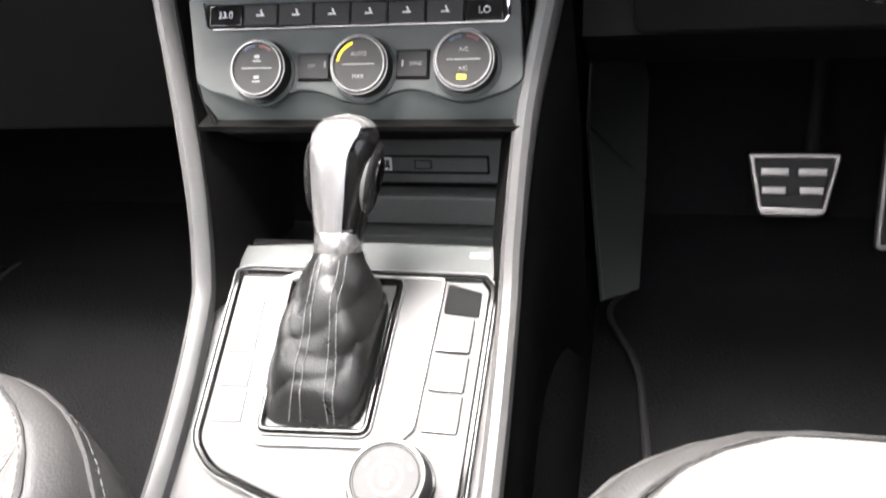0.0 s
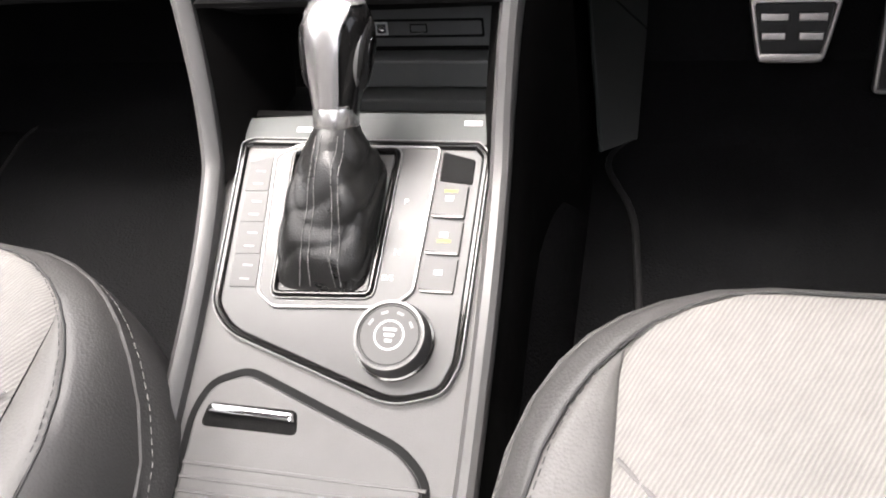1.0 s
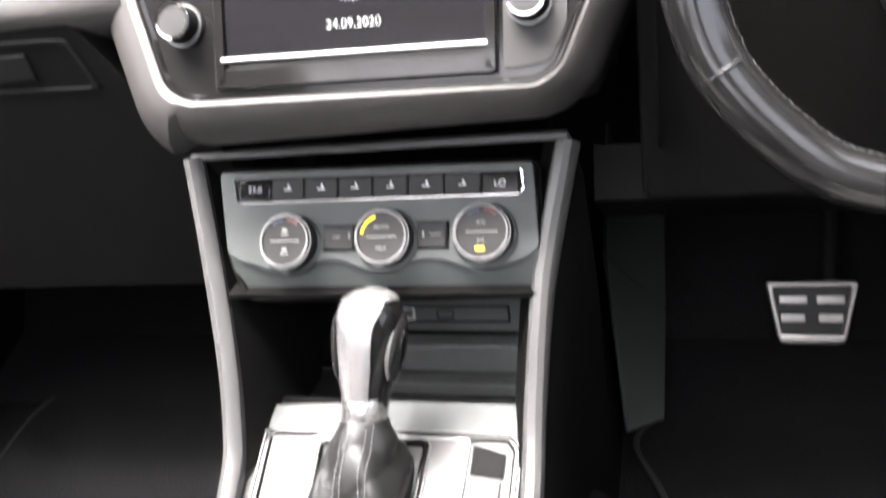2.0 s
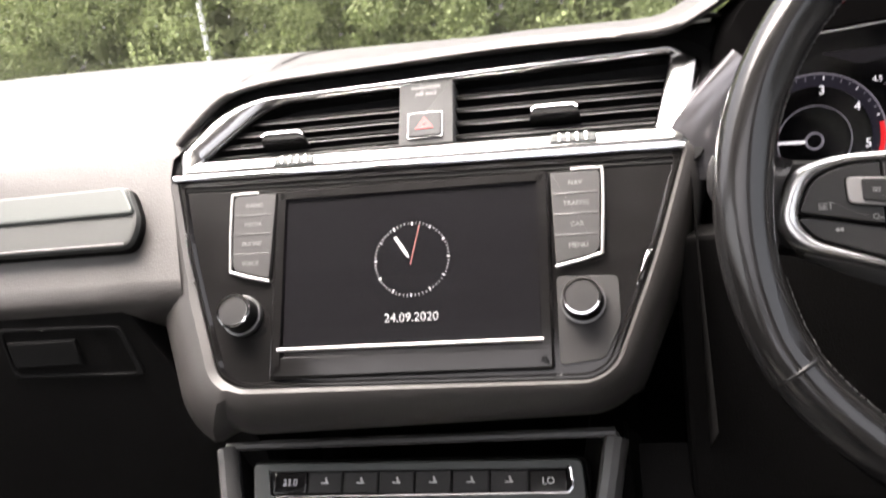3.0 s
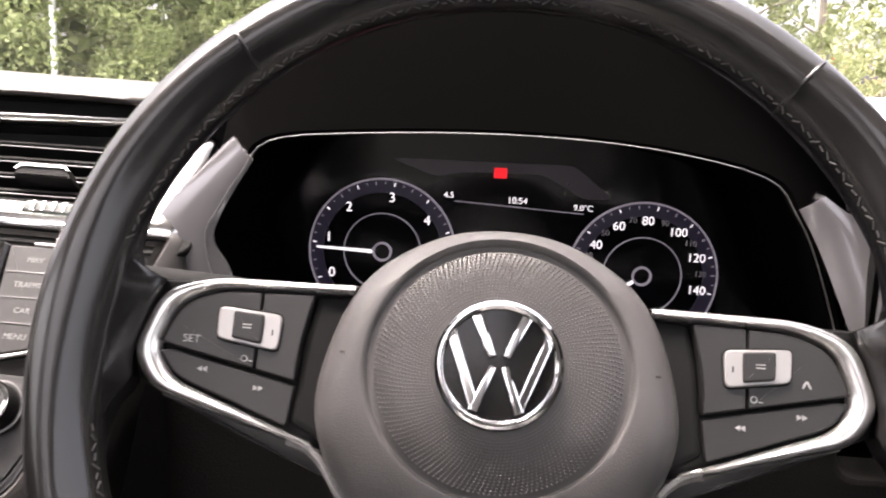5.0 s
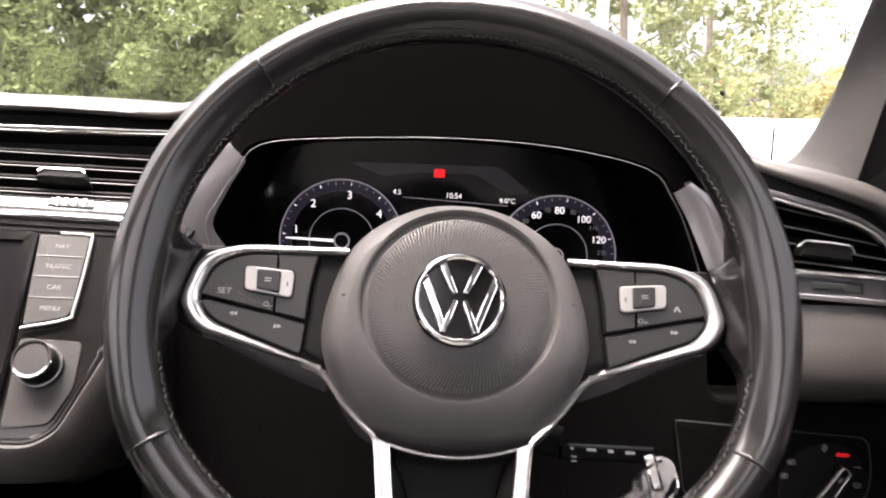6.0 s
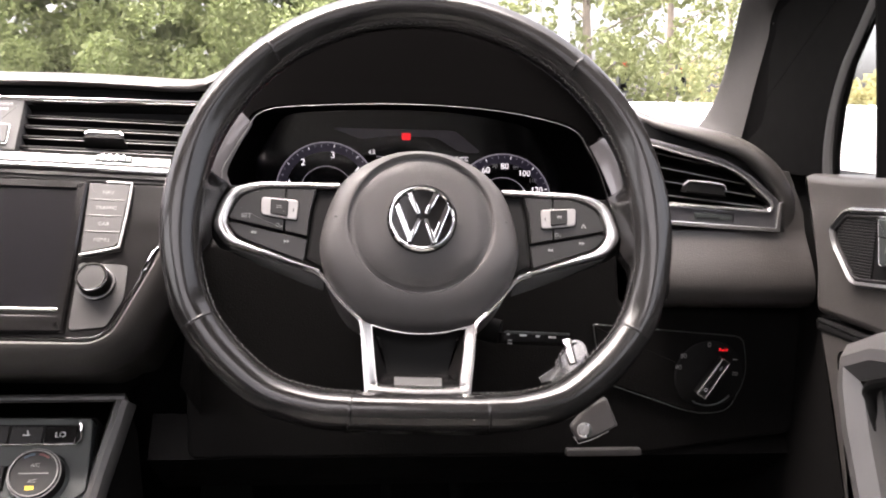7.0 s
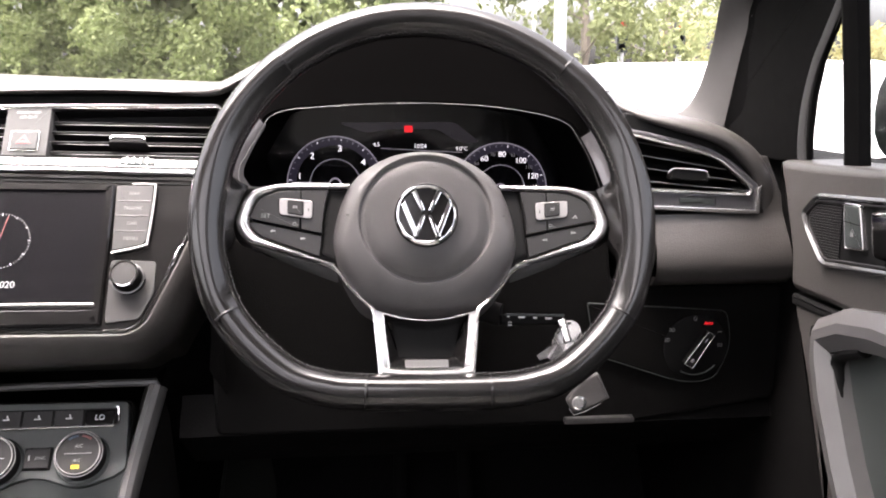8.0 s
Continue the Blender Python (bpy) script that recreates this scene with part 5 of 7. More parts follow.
    for h, hw, hb, hf in shape[1:-1]:
        k = section(h, hw + 0.0014, hb + 0.0018, hf + 0.0014)
        wide = 3.3 - 0.4 * min(1, h / 0.05) + 3.2 * min(1, max(0, (h - 0.064) / 0.018)) ** 1.5
        row = []
        for i in range(15):
            x = 28.9 + (i / 7 - 1) * wide
            lo, fr = int(math.floor(x)), x - math.floor(x)
            row.append(k[lo % 40].lerp(k[(lo + 1) % 40], fr) + axis * (0.0012 if h > 0.08 else 0))
        rows.append(row)
    part("knob_spine", thick(grid(rows), 0.0012), SILVER, t, "satin silver spine", smooth=60)
    cap = [[collar + axis * (h + 0.0016) + u * (hw * math.cos(a)) + fwd * (hb * math.sin(a)) for a in (2 * math.pi * i / 28 for i in range(28))] for h, hw, hb in ((0.08, 0.0205, 0.0178), (0.0832, 0.0175, 0.0155), (0.0862, 0.012, 0.011), (0.088, 0.006, 0.0058), (0.0885, 0.0008, 0.0008))]
    part("knob_crown", loft(cap, cap0=False), SILVER, t, "satin silver crown", smooth=60)
    part("knob_collar", loft([section(-0.006, 0.0155, 0.0158, 0.0155), section(-0.004, 0.0165, 0.0168, 0.016), section(0.01, 0.0168, 0.0172, 0.0165), section(0.012, 0.016, 0.0165, 0.016)]), SILVER, t, "silver collar ring")
    part("collar_line", loft([section(0.0125, 0.0166, 0.017, 0.0164), section(0.0137, 0.0168, 0.0174, 0.0166)]), CHROME, t)
    # dark covers on the flanks; the one towards the driver holds the release
    for sx in (1, -1):
        o = circle(0, 0, 0.0145, 32, 0.027)
        bt = basis(collar + axis * 0.047 + u * (sx * 0.0192) + fwd * 0.001, fwd * sx, axis + u * (sx * 0.1))
        cov = part("knob_cover", loft([at_z(o, -0.01), at_z(o, 0.0008), at_z(inset(o, 0.0012), 0.0026), at_z(inset(o, 0.004), 0.0048), at_z(inset(o, 0.008), 0.0062), at_z(inset(o, 0.0125), 0.0066)]), KNOBSIDE, t, "dark satin side cover", m=bt, smooth=60)
        part("cover_line", ring(circle(0, 0, 0.0147, 32, 0.0272), circle(0, 0, 0.0142, 32, 0.0267), -0.002, 0.0011, 0.0002), RAIL if sx > 0 else BLACK, cov)
    part("release_button", loft([at_z(circle(0, 0, 0.008, 28, 0.013), 0.004), at_z(circle(0, 0, 0.0078, 28, 0.0128), 0.0066), at_z(circle(0, 0, 0.006, 28, 0.011), 0.0073)]), GLOSS, t, "dark release button", m=basis(collar + axis * 0.05 + u * 0.0192 + fwd * 0.001, fwd, axis + u * 0.1))
    return t


def rim_path():
    """Centre line of the flat-bottomed rim, from the top clockwise, as (u, v)."""
    keys = []
    for k in range(0, 13):
        a = radians(90 - k * 9.6)
        keys.append((0.1676 * math.cos(a), -0.003 + 0.166 * math.sin(a), 0))
    keys += [(0.132, -0.0995, 0), (0.103, -0.1238, 0), (0.0725, -0.1335, 0), (0.046, -0.1357, 0), (0.0, -0.1362, 0)]
    return spline(keys, 5)


def rim_profile(grip, inner=0.0, k=1.0):
    """Section of the rim as (inwards, towards the driver). grip: how far it is moulded, with an outer roll, a trough and an inner facet."""
    out = []
    for j in range(36):
        f = 2 * math.pi * j / 36
        c, s = math.cos(f), math.sin(f)
        x, w = 0.0134 * c, 0.0164 * s
        facet = math.exp(-((f - 0.98) / 0.4) ** 2)
        roll = math.exp(-((f - 2.25) / 0.4) ** 2)
        x += grip * (-0.0022 * facet * c - 0.0004 * roll) + inner * math.exp(-((f - 0.3) / 0.7) ** 2)
        w += grip * (-0.0022 * facet * s + 0.0004 * roll)
        out.append((x * k, w * k))
    return out


def steering_wheel():
    t = thing("steering_wheel", W_FRAME @ pose(0, 0, 0, 0, 0, -1.3), "flat-bottomed black leather steering wheel with silver spokes, turned slightly", "steering wheel")
    half = rim_path()
    full = half + [Vector((-p.x, p.y, 0)) for p in half[-2:0:-1]]
    n = len(full)
    nh = len(half)
    i_top = min(range(nh), key=lambda i: (half[i] - Vector((0.116, 0.122, 0))).length)
    i_low = min(range(nh), key=lambda i: (half[i] - Vector((0.1505, -0.0785, 0))).length)
    i_bot = min(range(nh), key=lambda i: (half[i] - Vector((0.048, -0.1357, 0))).length)

    def station(i, prof, z=0.0):
        a, b = full[(i - 1) % n], full[(i + 1) % n]
        g = (b - a).normalized()
        s = Vector((g.y, -g.x, 0))
        return [full[i % n] + s * q[0] + Vector((0, 0, q[1] + z)) for q in prof]

    def section(i0, i1, shape, label):
        loops = [station(i, shape(i, (i - i0) / (i1 - i0))) for i in range(i0, i1 + 1)]
        # ends drawn in, so that the cover tucks under at its seam
        tuck = lambda lp: [sum(lp, Vector()) / len(lp) * 0.07 + p * 0.93 for p in lp]
        return part("rim_section", loft([tuck(loops[0])] + loops + [tuck(loops[-1])]), LEATHER, t, label, smooth=55)

    def plain(i, f):
        return rim_profile(0.0)

    def grip(i, f):
        v = full[i % n].y
        g = 0.55 + 0.45 * min(1.0, math.sin(math.pi * min(1, max(0, f))) * 2.2)
        g *= min(1.0, (v / 0.065) ** 2)
        return rim_profile(g, 0.0016 * math.exp(-((v - 0.02) / 0.03) ** 2), 1.02)

    def low(i, f):
        return rim_profile(0.4 * (1 - f) if i < n // 2 else 0.4 * f)
    section(n - i_top, n + i_top, plain, "smooth black leather upper rim")
    section(i_top, i_low, grip, "moulded black leather grip with thumb rest")
    section(n - i_low, n - i_top, grip, "moulded black leather grip with thumb rest")
    section(i_low, i_bot, low, "black leather lower rim")
    section(n - i_bot, n - i_low, low, "black leather lower rim")
    section(i_bot, n - i_bot, lambda i, f: rim_profile(0.0, 0.0, 0.97), "black flat bottom section")
    for i in (i_top, n - i_top, i_low, n - i_low, i_bot, n - i_bot):
        lean = 1 if i in (i_top, n - i_low, n - i_bot) else -1
        loops = []
        for d, k in ((-0.2, 1.0), (-0.1, 1.035), (0.05, 1.045), (0.18, 1.03), (0.3, 0.98)):
            a, b = full[i], full[(i + lean) % n]
            lp = station(i, rim_profile(0.3, 0.0, k))
            loops.append([p + (b - a) * d * 0.8 for p in lp])
        part("rim_seam", loft(loops), LEATHER, t, "raised leather seam", smooth=60)
    # cross stitching along the inner edge of the cover
    runs = [[]]
    for i in range(n + 1):
        if abs(full[i % n].x) > 0.12 and -0.032 < full[i % n].y < 0.036:
            if runs[-1]:
                runs.append([])
            continue
        for h in (0, 1):
            f = 0.22 if h else 0.42
            c, s = math.cos(f), math.sin(f)
            a, b = full[(i - 1) % n], full[(i + 1) % n]
            g = (b - a).normalized()
            grow = 1.05 if abs(full[i % n].y + 0.003) < 0.13 and full[i % n].y > -0.075 else 1.0
            q = full[i % n].lerp(full[(i + 1) % n], 0.5 * h)
            runs[-1].append(q + Vector((g.y, -g.x, 0)) * (0.0139 * c * grow) + Vector((0, 0, 0.0169 * s * grow)))
    for run in runs:
        part("rim_stitching", stitches(run, 0.0042, 0.0018, 0.0003), WHEELTHREAD, t, "dark grey cross stitching")
    # hub pad, a soft dome
    pad = [Vector((x, y)) for x, y in ((0.0, 0.058), (0.031, 0.052), (0.059, 0.031), (0.0725, -0.005), (0.071, -0.034), (0.052, -0.069), (0.026, -0.079), (0.0, -0.0805), (-0.026, -0.079), (-0.052, -0.069), (-0.071, -0.034), (-0.0725, -0.005), (-0.059, 0.031), (-0.031, 0.052))]
    pad = [p.to_2d() for p in spline([p.to_3d() for p in pad], 5, closed=True)]

    def shrink(pts, k, cy=-0.004):
        return [Vector((p.x * k, cy + (p.y - cy) * k)) for p in pts]
    loops = [at_z(pad, -0.05), at_z(pad, -0.03), at_z(shrink(pad, 0.985), -0.02), at_z(shrink(pad, 0.94), -0.011), at_z(shrink(pad, 0.86), -0.0065)]
    disc = [Vector((0.0515 * math.sin(2 * math.pi * i / len(pad)), -0.002 + 0.0495 * math.cos(2 * math.pi * i / len(pad)))) for i in range(len(pad))]
    loops += [at_z(inset(disc, -0.0025), -0.0042), at_z(inset(disc, -0.001), -0.0048), at_z(disc, -0.0072), at_z(inset(disc, 0.0014), -0.0074), at_z(inset(disc, 0.003), -0.0062), at_z(inset(disc, 0.012), -0.0052), at_z(inset(disc, 0.0275), -0.0048)]
    loops = [[(p[0], p[1], p[2] - 0.016 * max(0.0, (-0.026 - p[1]) / 0.054) ** 1.4) for p in lp] for lp in loops]
    part("hub_pad", loft(loops), PADMAT, t, "grey grained airbag cover", smooth=50)
    # fine dimpled relief of the disc, in curved rows
    verts, faces = [], []
    for k in range(18):
        r = 0.0268 + 0.00125 * k
        n_dots = 150
        for j in range(n_dots):
            a = 2 * math.pi * (j + 0.5 * (k % 2)) / n_dots + 0.012 * k
            cx, cy, z = r * math.cos(a), -0.002 + r * 0.965 * math.sin(a), -0.0049 - 0.0009 * ((r - 0.0268) / 0.021) ** 2
            w = 0.0112 * r
            i0 = len(verts)
            verts += [(cx - w, cy, z), (cx, cy - w, z), (cx + w, cy, z), (cx, cy + w, z), (cx, cy, z + 0.0006)]
            faces += [(i0, i0 + 1, i0 + 4), (i0 + 1, i0 + 2, i0 + 4), (i0 + 2, i0 + 3, i0 + 4), (i0 + 3, i0, i0 + 4)]
    me = bpy.data.meshes.new("disc_grain")
    me.from_pydata(verts, [], faces)
    me.materials.append(PADMAT)
    dg = new("disc_grain", me)
    dg.parent = t
    tagged(dg, "fine dimples in curved rows", kind="stuff")
    letters("airbag_word", "AIRBAG", 0.0075, BUTTON, t, T(0.002, -0.0575, -0.0128) @ pose(0, 0, 0, 22))
    for sx in (-1, 1):
        part("horn_mark", joined(box(-0.003, 0.003, 0.0012, 0.002, 0, 0.0004, 0.0001), box(-0.0012, -0.0004, -0.002, 0.0012, 0, 0.0004, 0.0001)), BUTTON, t, m=T(sx * 0.0595, -0.001, -0.0066))
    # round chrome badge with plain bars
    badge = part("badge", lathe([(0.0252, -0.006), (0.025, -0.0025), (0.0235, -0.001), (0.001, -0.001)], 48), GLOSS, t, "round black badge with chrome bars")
    part("badge_ring", ring(circle(0, 0, 0.0245, 48), circle(0, 0, 0.0213, 48), -0.004, 0.0022, 0.0012), CHROME, badge)
    for sx in (-1, 1):
        for k, pts in enumerate((((0.0118, 0.0176), (0.0078, 0.0196), (0.0012, 0.0032), (0.004, 0.002)),
                                 ((0.0198, 0.0074), (0.0172, 0.0122), (0.0068, -0.0148), (0.0098, -0.0186)),
                                 ((0.0072, -0.0188), (0.0108, -0.0176), (0.0036, -0.0004), (0.0008, -0.0012)))):
            q = [Vector((sx * x, y)) for x, y in pts]
            part("badge_bar", prism(q if sx > 0 else q[::-1], -0.001, 0.0016 + 0.0002 * k + 0.0001 * (sx > 0), 0.0009), CHROME, badge)
    # side spokes with their switches
    for sx in (-1, 1):
        def mir(pts):
            p = [Vector((sx * x, y)) for x, y in pts]
            return p if sx > 0 else p[::-1]

        def rads(r):
            return r if sx > 0 else r[::-1]
        arm = rpoly(mir([(0.152, 0.024), (0.146, -0.02), (0.1, -0.03), (0.055, -0.048), (0.05, 0.021), (0.1, 0.024)]), 0.006)
        core = part("spoke_core", prism(arm, -0.034, -0.013, 0.004), BLACK, t, "black spoke body")
        oo = rpoly([Vector(p) for p in ((0.058, 0.0262), (0.117, 0.0255), (0.1385, 0.0185), (0.1472, -0.0085), (0.1372, -0.0228), (0.088, -0.0365), (0.069, -0.0415))], [0.002, 0.016, 0.014, 0.012, 0.012, 0.01, 0.002], 6)
        ii = rpoly([Vector(p) for p in ((0.058, 0.0214), (0.1135, 0.0202), (0.1295, 0.0135), (0.1362, -0.0062), (0.1288, -0.0178), (0.0868, -0.0335), (0.0706, -0.0388))], [0.002, 0.014, 0.012, 0.01, 0.01, 0.01, 0.002], 6)
        rows = []
        for po, pi in zip(oo[3:-3], ii[3:-3]):
            po, pi = Vector((sx * po.x, po.y)), Vector((sx * pi.x, pi.y))
            row = [(po.x, po.y, -0.024)]
            for g, z in ((0.0, -0.0105), (0.05, -0.0085), (0.16, -0.0064), (0.34, -0.005), (0.6, -0.0048), (0.86, -0.0064), (0.97, -0.0085), (1.0, -0.011)):
                q = po.lerp(pi, g)
                row.append((q.x, q.y, z))
            rows.append(row + [(pi.x, pi.y, -0.022)])
        sp = part("spoke_frame", grid(rows), SILVER, t, "satin silver spoke frame", smooth=50)
        # facet under the spoke
        low_edge = ((0.0675, -0.0425, -0.052), (0.08, -0.0393, -0.0475), (0.1, -0.034, -0.0395), (0.122, -0.0279, -0.0305), (0.133, -0.0247, -0.0262))
        under = part("spoke_underside", thick(grid([[(sx * u, a, -0.012), (sx * u, a * 0.55 + b * 0.45, -0.0145), (sx * u, b, -0.023)] for u, a, b in low_edge]), 0.002), CHEEK, t, "dark satin facet under the spoke", smooth=50)
        keys = [
            (rpoly(mir([(0.0966, 0.0196), (0.1128, 0.0192), (0.1283, 0.0129), (0.1348, -0.0034), (0.13, -0.0046), (0.0966, -0.0116)]), rads([0.001, 0.012, 0.01, 0.003, 0.001, 0.001])), -0.0066, "upper"),
            (rpoly(mir([(0.075, 0.0202), (0.0956, 0.0198), (0.0956, -0.0118), (0.0795, -0.0152), (0.0788, 0.0)]), rads([0.001, 0.001, 0.001, 0.001, 0.012])), -0.0066, "upper"),
            (rpoly(mir([(0.0796, -0.017), (0.1302, -0.0062), (0.1352, -0.0068), (0.1282, -0.0166), (0.0812, -0.0335)]), rads([0.001, 0.001, 0.003, 0.008, 0.002])), -0.0082, "lower")]
        for k, z, _ in keys:
            part("wheel_key", prism(k, -0.02, z, 0.0007), KEYMAT, sp, "dark grey key")
        rk = rpoly(mir([(0.1128, 0.0128), (0.0867, 0.0108), (0.0873, -0.0042), (0.1123, -0.0006)]), 0.003)
        part("rocker_gap", ring(inset(rk, -0.0007), inset(rk, 0.0004), -0.012, -0.0063, 0.0002), BLACK, sp)
        part("rocker_frame", prism(rk, -0.012, -0.0048, 0.0008), PULL, sp, "pale satin rocker ends")
        part("rocker", prism(rpoly(mir([(0.1062, 0.0113), (0.0937, 0.0104), (0.0938, -0.0018), (0.106, 0.0)]), 0.0015), -0.012, -0.003, 0.001), KEYMAT, sp, "small black rocker")
        # printed signs of the keys
        chevron = lambda: joined(moved(box(-0.0004, 0.0004, -0.0016, 0.0016, 0, 0.0003, 0.0001), pose(-0.0008, 0, 0, 0, 0, 28)), moved(box(-0.0004, 0.0004, -0.0016, 0.0016, 0, 0.0003, 0.0001), pose(0.0008, 0, 0, 0, 0, -28)))
        arrow = lambda: joined(prism([Vector(p) for p in ((-0.0018, -0.0012), (0.0002, 0.0), (-0.0018, 0.0012))], 0, 0.0003, 0.0001), prism([Vector(p) for p in ((0.0002, -0.0012), (0.0022, 0.0), (0.0002, 0.0012))], 0, 0.0003, 0.0001))
        if sx < 0:
            letters("key_word", "SET", 0.0046, INKDIM, sp, T(-0.1226, -0.0015, -0.0064))
        else:
            part("key_symbol", chevron(), INKDIM, sp, m=T(0.1185, -0.0005, -0.0065) @ pose(0, 0, 0, 0, 0, 180))
        part("key_symbol", arrow(), INKDIM, sp, m=T(sx * 0.094, -0.0192, -0.008, 180 if sx > 0 else 0))
        part("key_symbol", arrow(), INKDIM, sp, m=T(sx * 0.117, -0.0132, -0.008, 0 if sx > 0 else 180))
        part("key_symbol", joined(ring(circle(-0.001, 0, 0.0014, 14), circle(-0.001, 0, 0.001, 14), 0, 0.0003, 0.0001), box(0.0008, 0.0026, -0.0011, -0.0006, 0, 0.0003, 0.0001)), INKDIM, sp, m=T(sx * 0.0995, -0.0078, -0.0065))
        part("key_symbol", joined(box(-0.0018, 0.0018, 0.0004, 0.0009, 0, 0.0003, 0.0001), box(-0.0018, 0.0018, -0.0009, -0.0004, 0, 0.0003, 0.0001)), INKDIM, sp, m=T(sx * 0.1, 0.005, -0.0029))
        part("key_symbol", box(-0.0003, 0.0003, -0.0012, 0.0012, 0, 0.0003, 0.0001), KEYMAT, sp, m=T(sx * 0.09, 0.0033, -0.0047))
        # dark cheek between keys and pad
        neck = part("spoke_neck", prism(rpoly(mir([(0.0745, 0.0205), (0.0783, 0.0), (0.079, -0.017), (0.0805, -0.0315), (0.0715, -0.036), (0.055, -0.045), (0.05, 0.0215)]), 0.003), -0.03, -0.0095, 0.003), BLACK, t, "dark curved cheek beside the pad")
        # the spokes lie deeper than rim and pad
        for ob in (core, sp, under, neck):
            ob.matrix_basis = Matrix.Translation((0, 0.0035, -0.011)) @ Matrix.Diagonal((1.025, 1.0, 1.0, 1.0))
        # lower silver edge that runs from the spoke to the yoke
        path = [(sx * x, y, z) for x, y, z in ((0.0815, -0.0347, -0.0188), (0.0738, -0.0377, -0.019), (0.0672, -0.0432, -0.0192), (0.059, -0.0545, -0.019), (0.0475, -0.066, -0.0178), (0.0415, -0.072, -0.0165), (0.0395, -0.08, -0.015), (0.0375, -0.096, -0.0125), (0.0352, -0.1145, -0.0095), (0.0345, -0.1225, -0.008))]
        part("spoke_edge", sweep(spline(path, 5), [(-0.0017, -0.004), (0.0017, -0.004), (0.0018, 0.0004), (0.0, 0.0016), (-0.0016, 0.0004)], size=lambda f: 1.25 - 0.5 * math.sin(math.pi * min(1, f * 1.15))), SILVER, t, "thin satin silver edge")
        # leather web that runs from the rim onto the spoke
        contour = ((0.068, 0.1485, 0.006), (0.058, 0.1535, 0.003), (0.048, 0.1572, 0.0005), (0.038, 0.1548, -0.0015), (0.0305, 0.1498, -0.0035), (0.026, 0.143, -0.0055), (0.0228, 0.1365, -0.0065), (0.012, 0.1408, -0.007), (0.0, 0.1443, -0.007), (-0.0095, 0.1462, -0.0075), (-0.0175, 0.145, -0.0075), (-0.0235, 0.1475, -0.0065), (-0.0285, 0.151, -0.005), (-0.036, 0.1535, -0.002), (-0.047, 0.153, 0.0015), (-0.058, 0.1495, 0.005))
        rows = []
        for v, x, z in contour:
            xc = 0.1676 * math.sqrt(1 - ((v + 0.003) / 0.166) ** 2)
            sunk = math.exp(-(v / 0.034) ** 4)
            b = Vector((min(x * (1 + 0.025 * sunk), xc - 0.011), v + 0.0035 * sunk, z - 0.011 * sunk))
            # it leaves the round of the rim without a crease, then runs hollow into the spoke
            span = xc - b.x
            sink = 0.0025 * (1 - min(1, max(0, (span - 0.0112) / 0.01)))
            d0 = min(0.008, span * 0.6)
            z0 = 0.01675 * math.sqrt(1 - (d0 / 0.01368) ** 2) - 0.0002 - sink
            s0 = -0.0125 * d0 / 0.01368 ** 2 / math.sqrt(1 - (d0 / 0.01368) ** 2)
            row = [Vector((xc - d, v, 0.01675 * math.sqrt(1 - (d / 0.01368) ** 2) - 0.001 + 0.0007 * d / d0 - sink)) for d in (d0 * 0.3, d0 * 0.6, d0 * 0.85)]
            for k in range(9):
                g = k / 8
                h = span - d0
                w = (2 * g ** 3 - 3 * g ** 2 + 1) * z0 + (g ** 3 - 2 * g ** 2 + g) * h * s0 + (3 * g ** 2 - 2 * g ** 3) * b.z + (g ** 3 - g ** 2) * h * -0.35
                row.append(Vector((xc - d0 - h * g, v + (b.y - v) * g, w)))
            rows.append([(sx * p.x, p.y, p.z) for p in row + [b + Vector((0.0008, 0, -0.004)), b + Vector((0.003, 0, -0.02))]])
        part("thumb_web", grid(rows), LEATHER, t, "smooth leather web from the rim onto the spoke", smooth=75)
        # gear paddle behind the spoke
        pp = mir([(0.138, 0.022), (0.098, 0.022), (0.09, 0.01), (0.095, 0.0), (0.14, 0.0)])
        part("shift_paddle", prism(rpoly(pp, 0.006), -0.04, -0.036, 0.001), BLACK, t, "black gear paddle")
        # leg of the lower spoke: outer face and the slope into the dish
        leg_o = ((0.0408, -0.0722), (0.039, -0.0815), (0.0372, -0.0965), (0.035, -0.1135), (0.0342, -0.1185))
        leg_m = ((0.0335, -0.0752), (0.0328, -0.0832), (0.0313, -0.097), (0.0293, -0.1135), (0.0287, -0.1185))
        leg_i = ((0.0305, -0.0785), (0.0278, -0.0855), (0.0238, -0.097), (0.0198, -0.1095), (0.0196, -0.1125))
        rows = []
        for k, (a, b, c) in enumerate(zip(leg_o, leg_m, leg_i)):
            up = 0.006 * k / 4
            rows.append([(sx * a[0], a[1], -0.026), (sx * a[0], a[1], -0.016 + up), (sx * (a[0] * 0.85 + b[0] * 0.15), a[1] * 0.85 + b[1] * 0.15, -0.0147 + up), (sx * b[0], b[1], -0.0157 + up)])
        part("yoke_leg", grid(rows), TRIMCHROME, t, "satin silver leg of the lower spoke", smooth=50)
        rows = [[(sx * b[0], b[1], -0.0155 + 0.0015 * k), (sx * (b[0] * 0.5 + c[0] * 0.5), (b[1] + c[1]) / 2, -0.0195 + 0.001 * k), (sx * c[0], c[1], -0.0265)] for k, (b, c) in enumerate(zip(leg_m, leg_i))]
        part("dish_side", grid(rows), GLOSS, t, "dark satin slope of the dish", smooth=60)
        part("dish_line", sweep([(sx * b[0], b[1], -0.0152 + 0.0015 * k) for k, b in enumerate(leg_m)], oval(0.0005, 0.0006, 6)), SILVER, t)
    # dark dish with its bright upper rim, ledge, badge and curved bar
    arc = [(0.0335 * k / 5, -0.0808 + 0.0056 * (k / 5) ** 2) for k in range(-5, 6)]
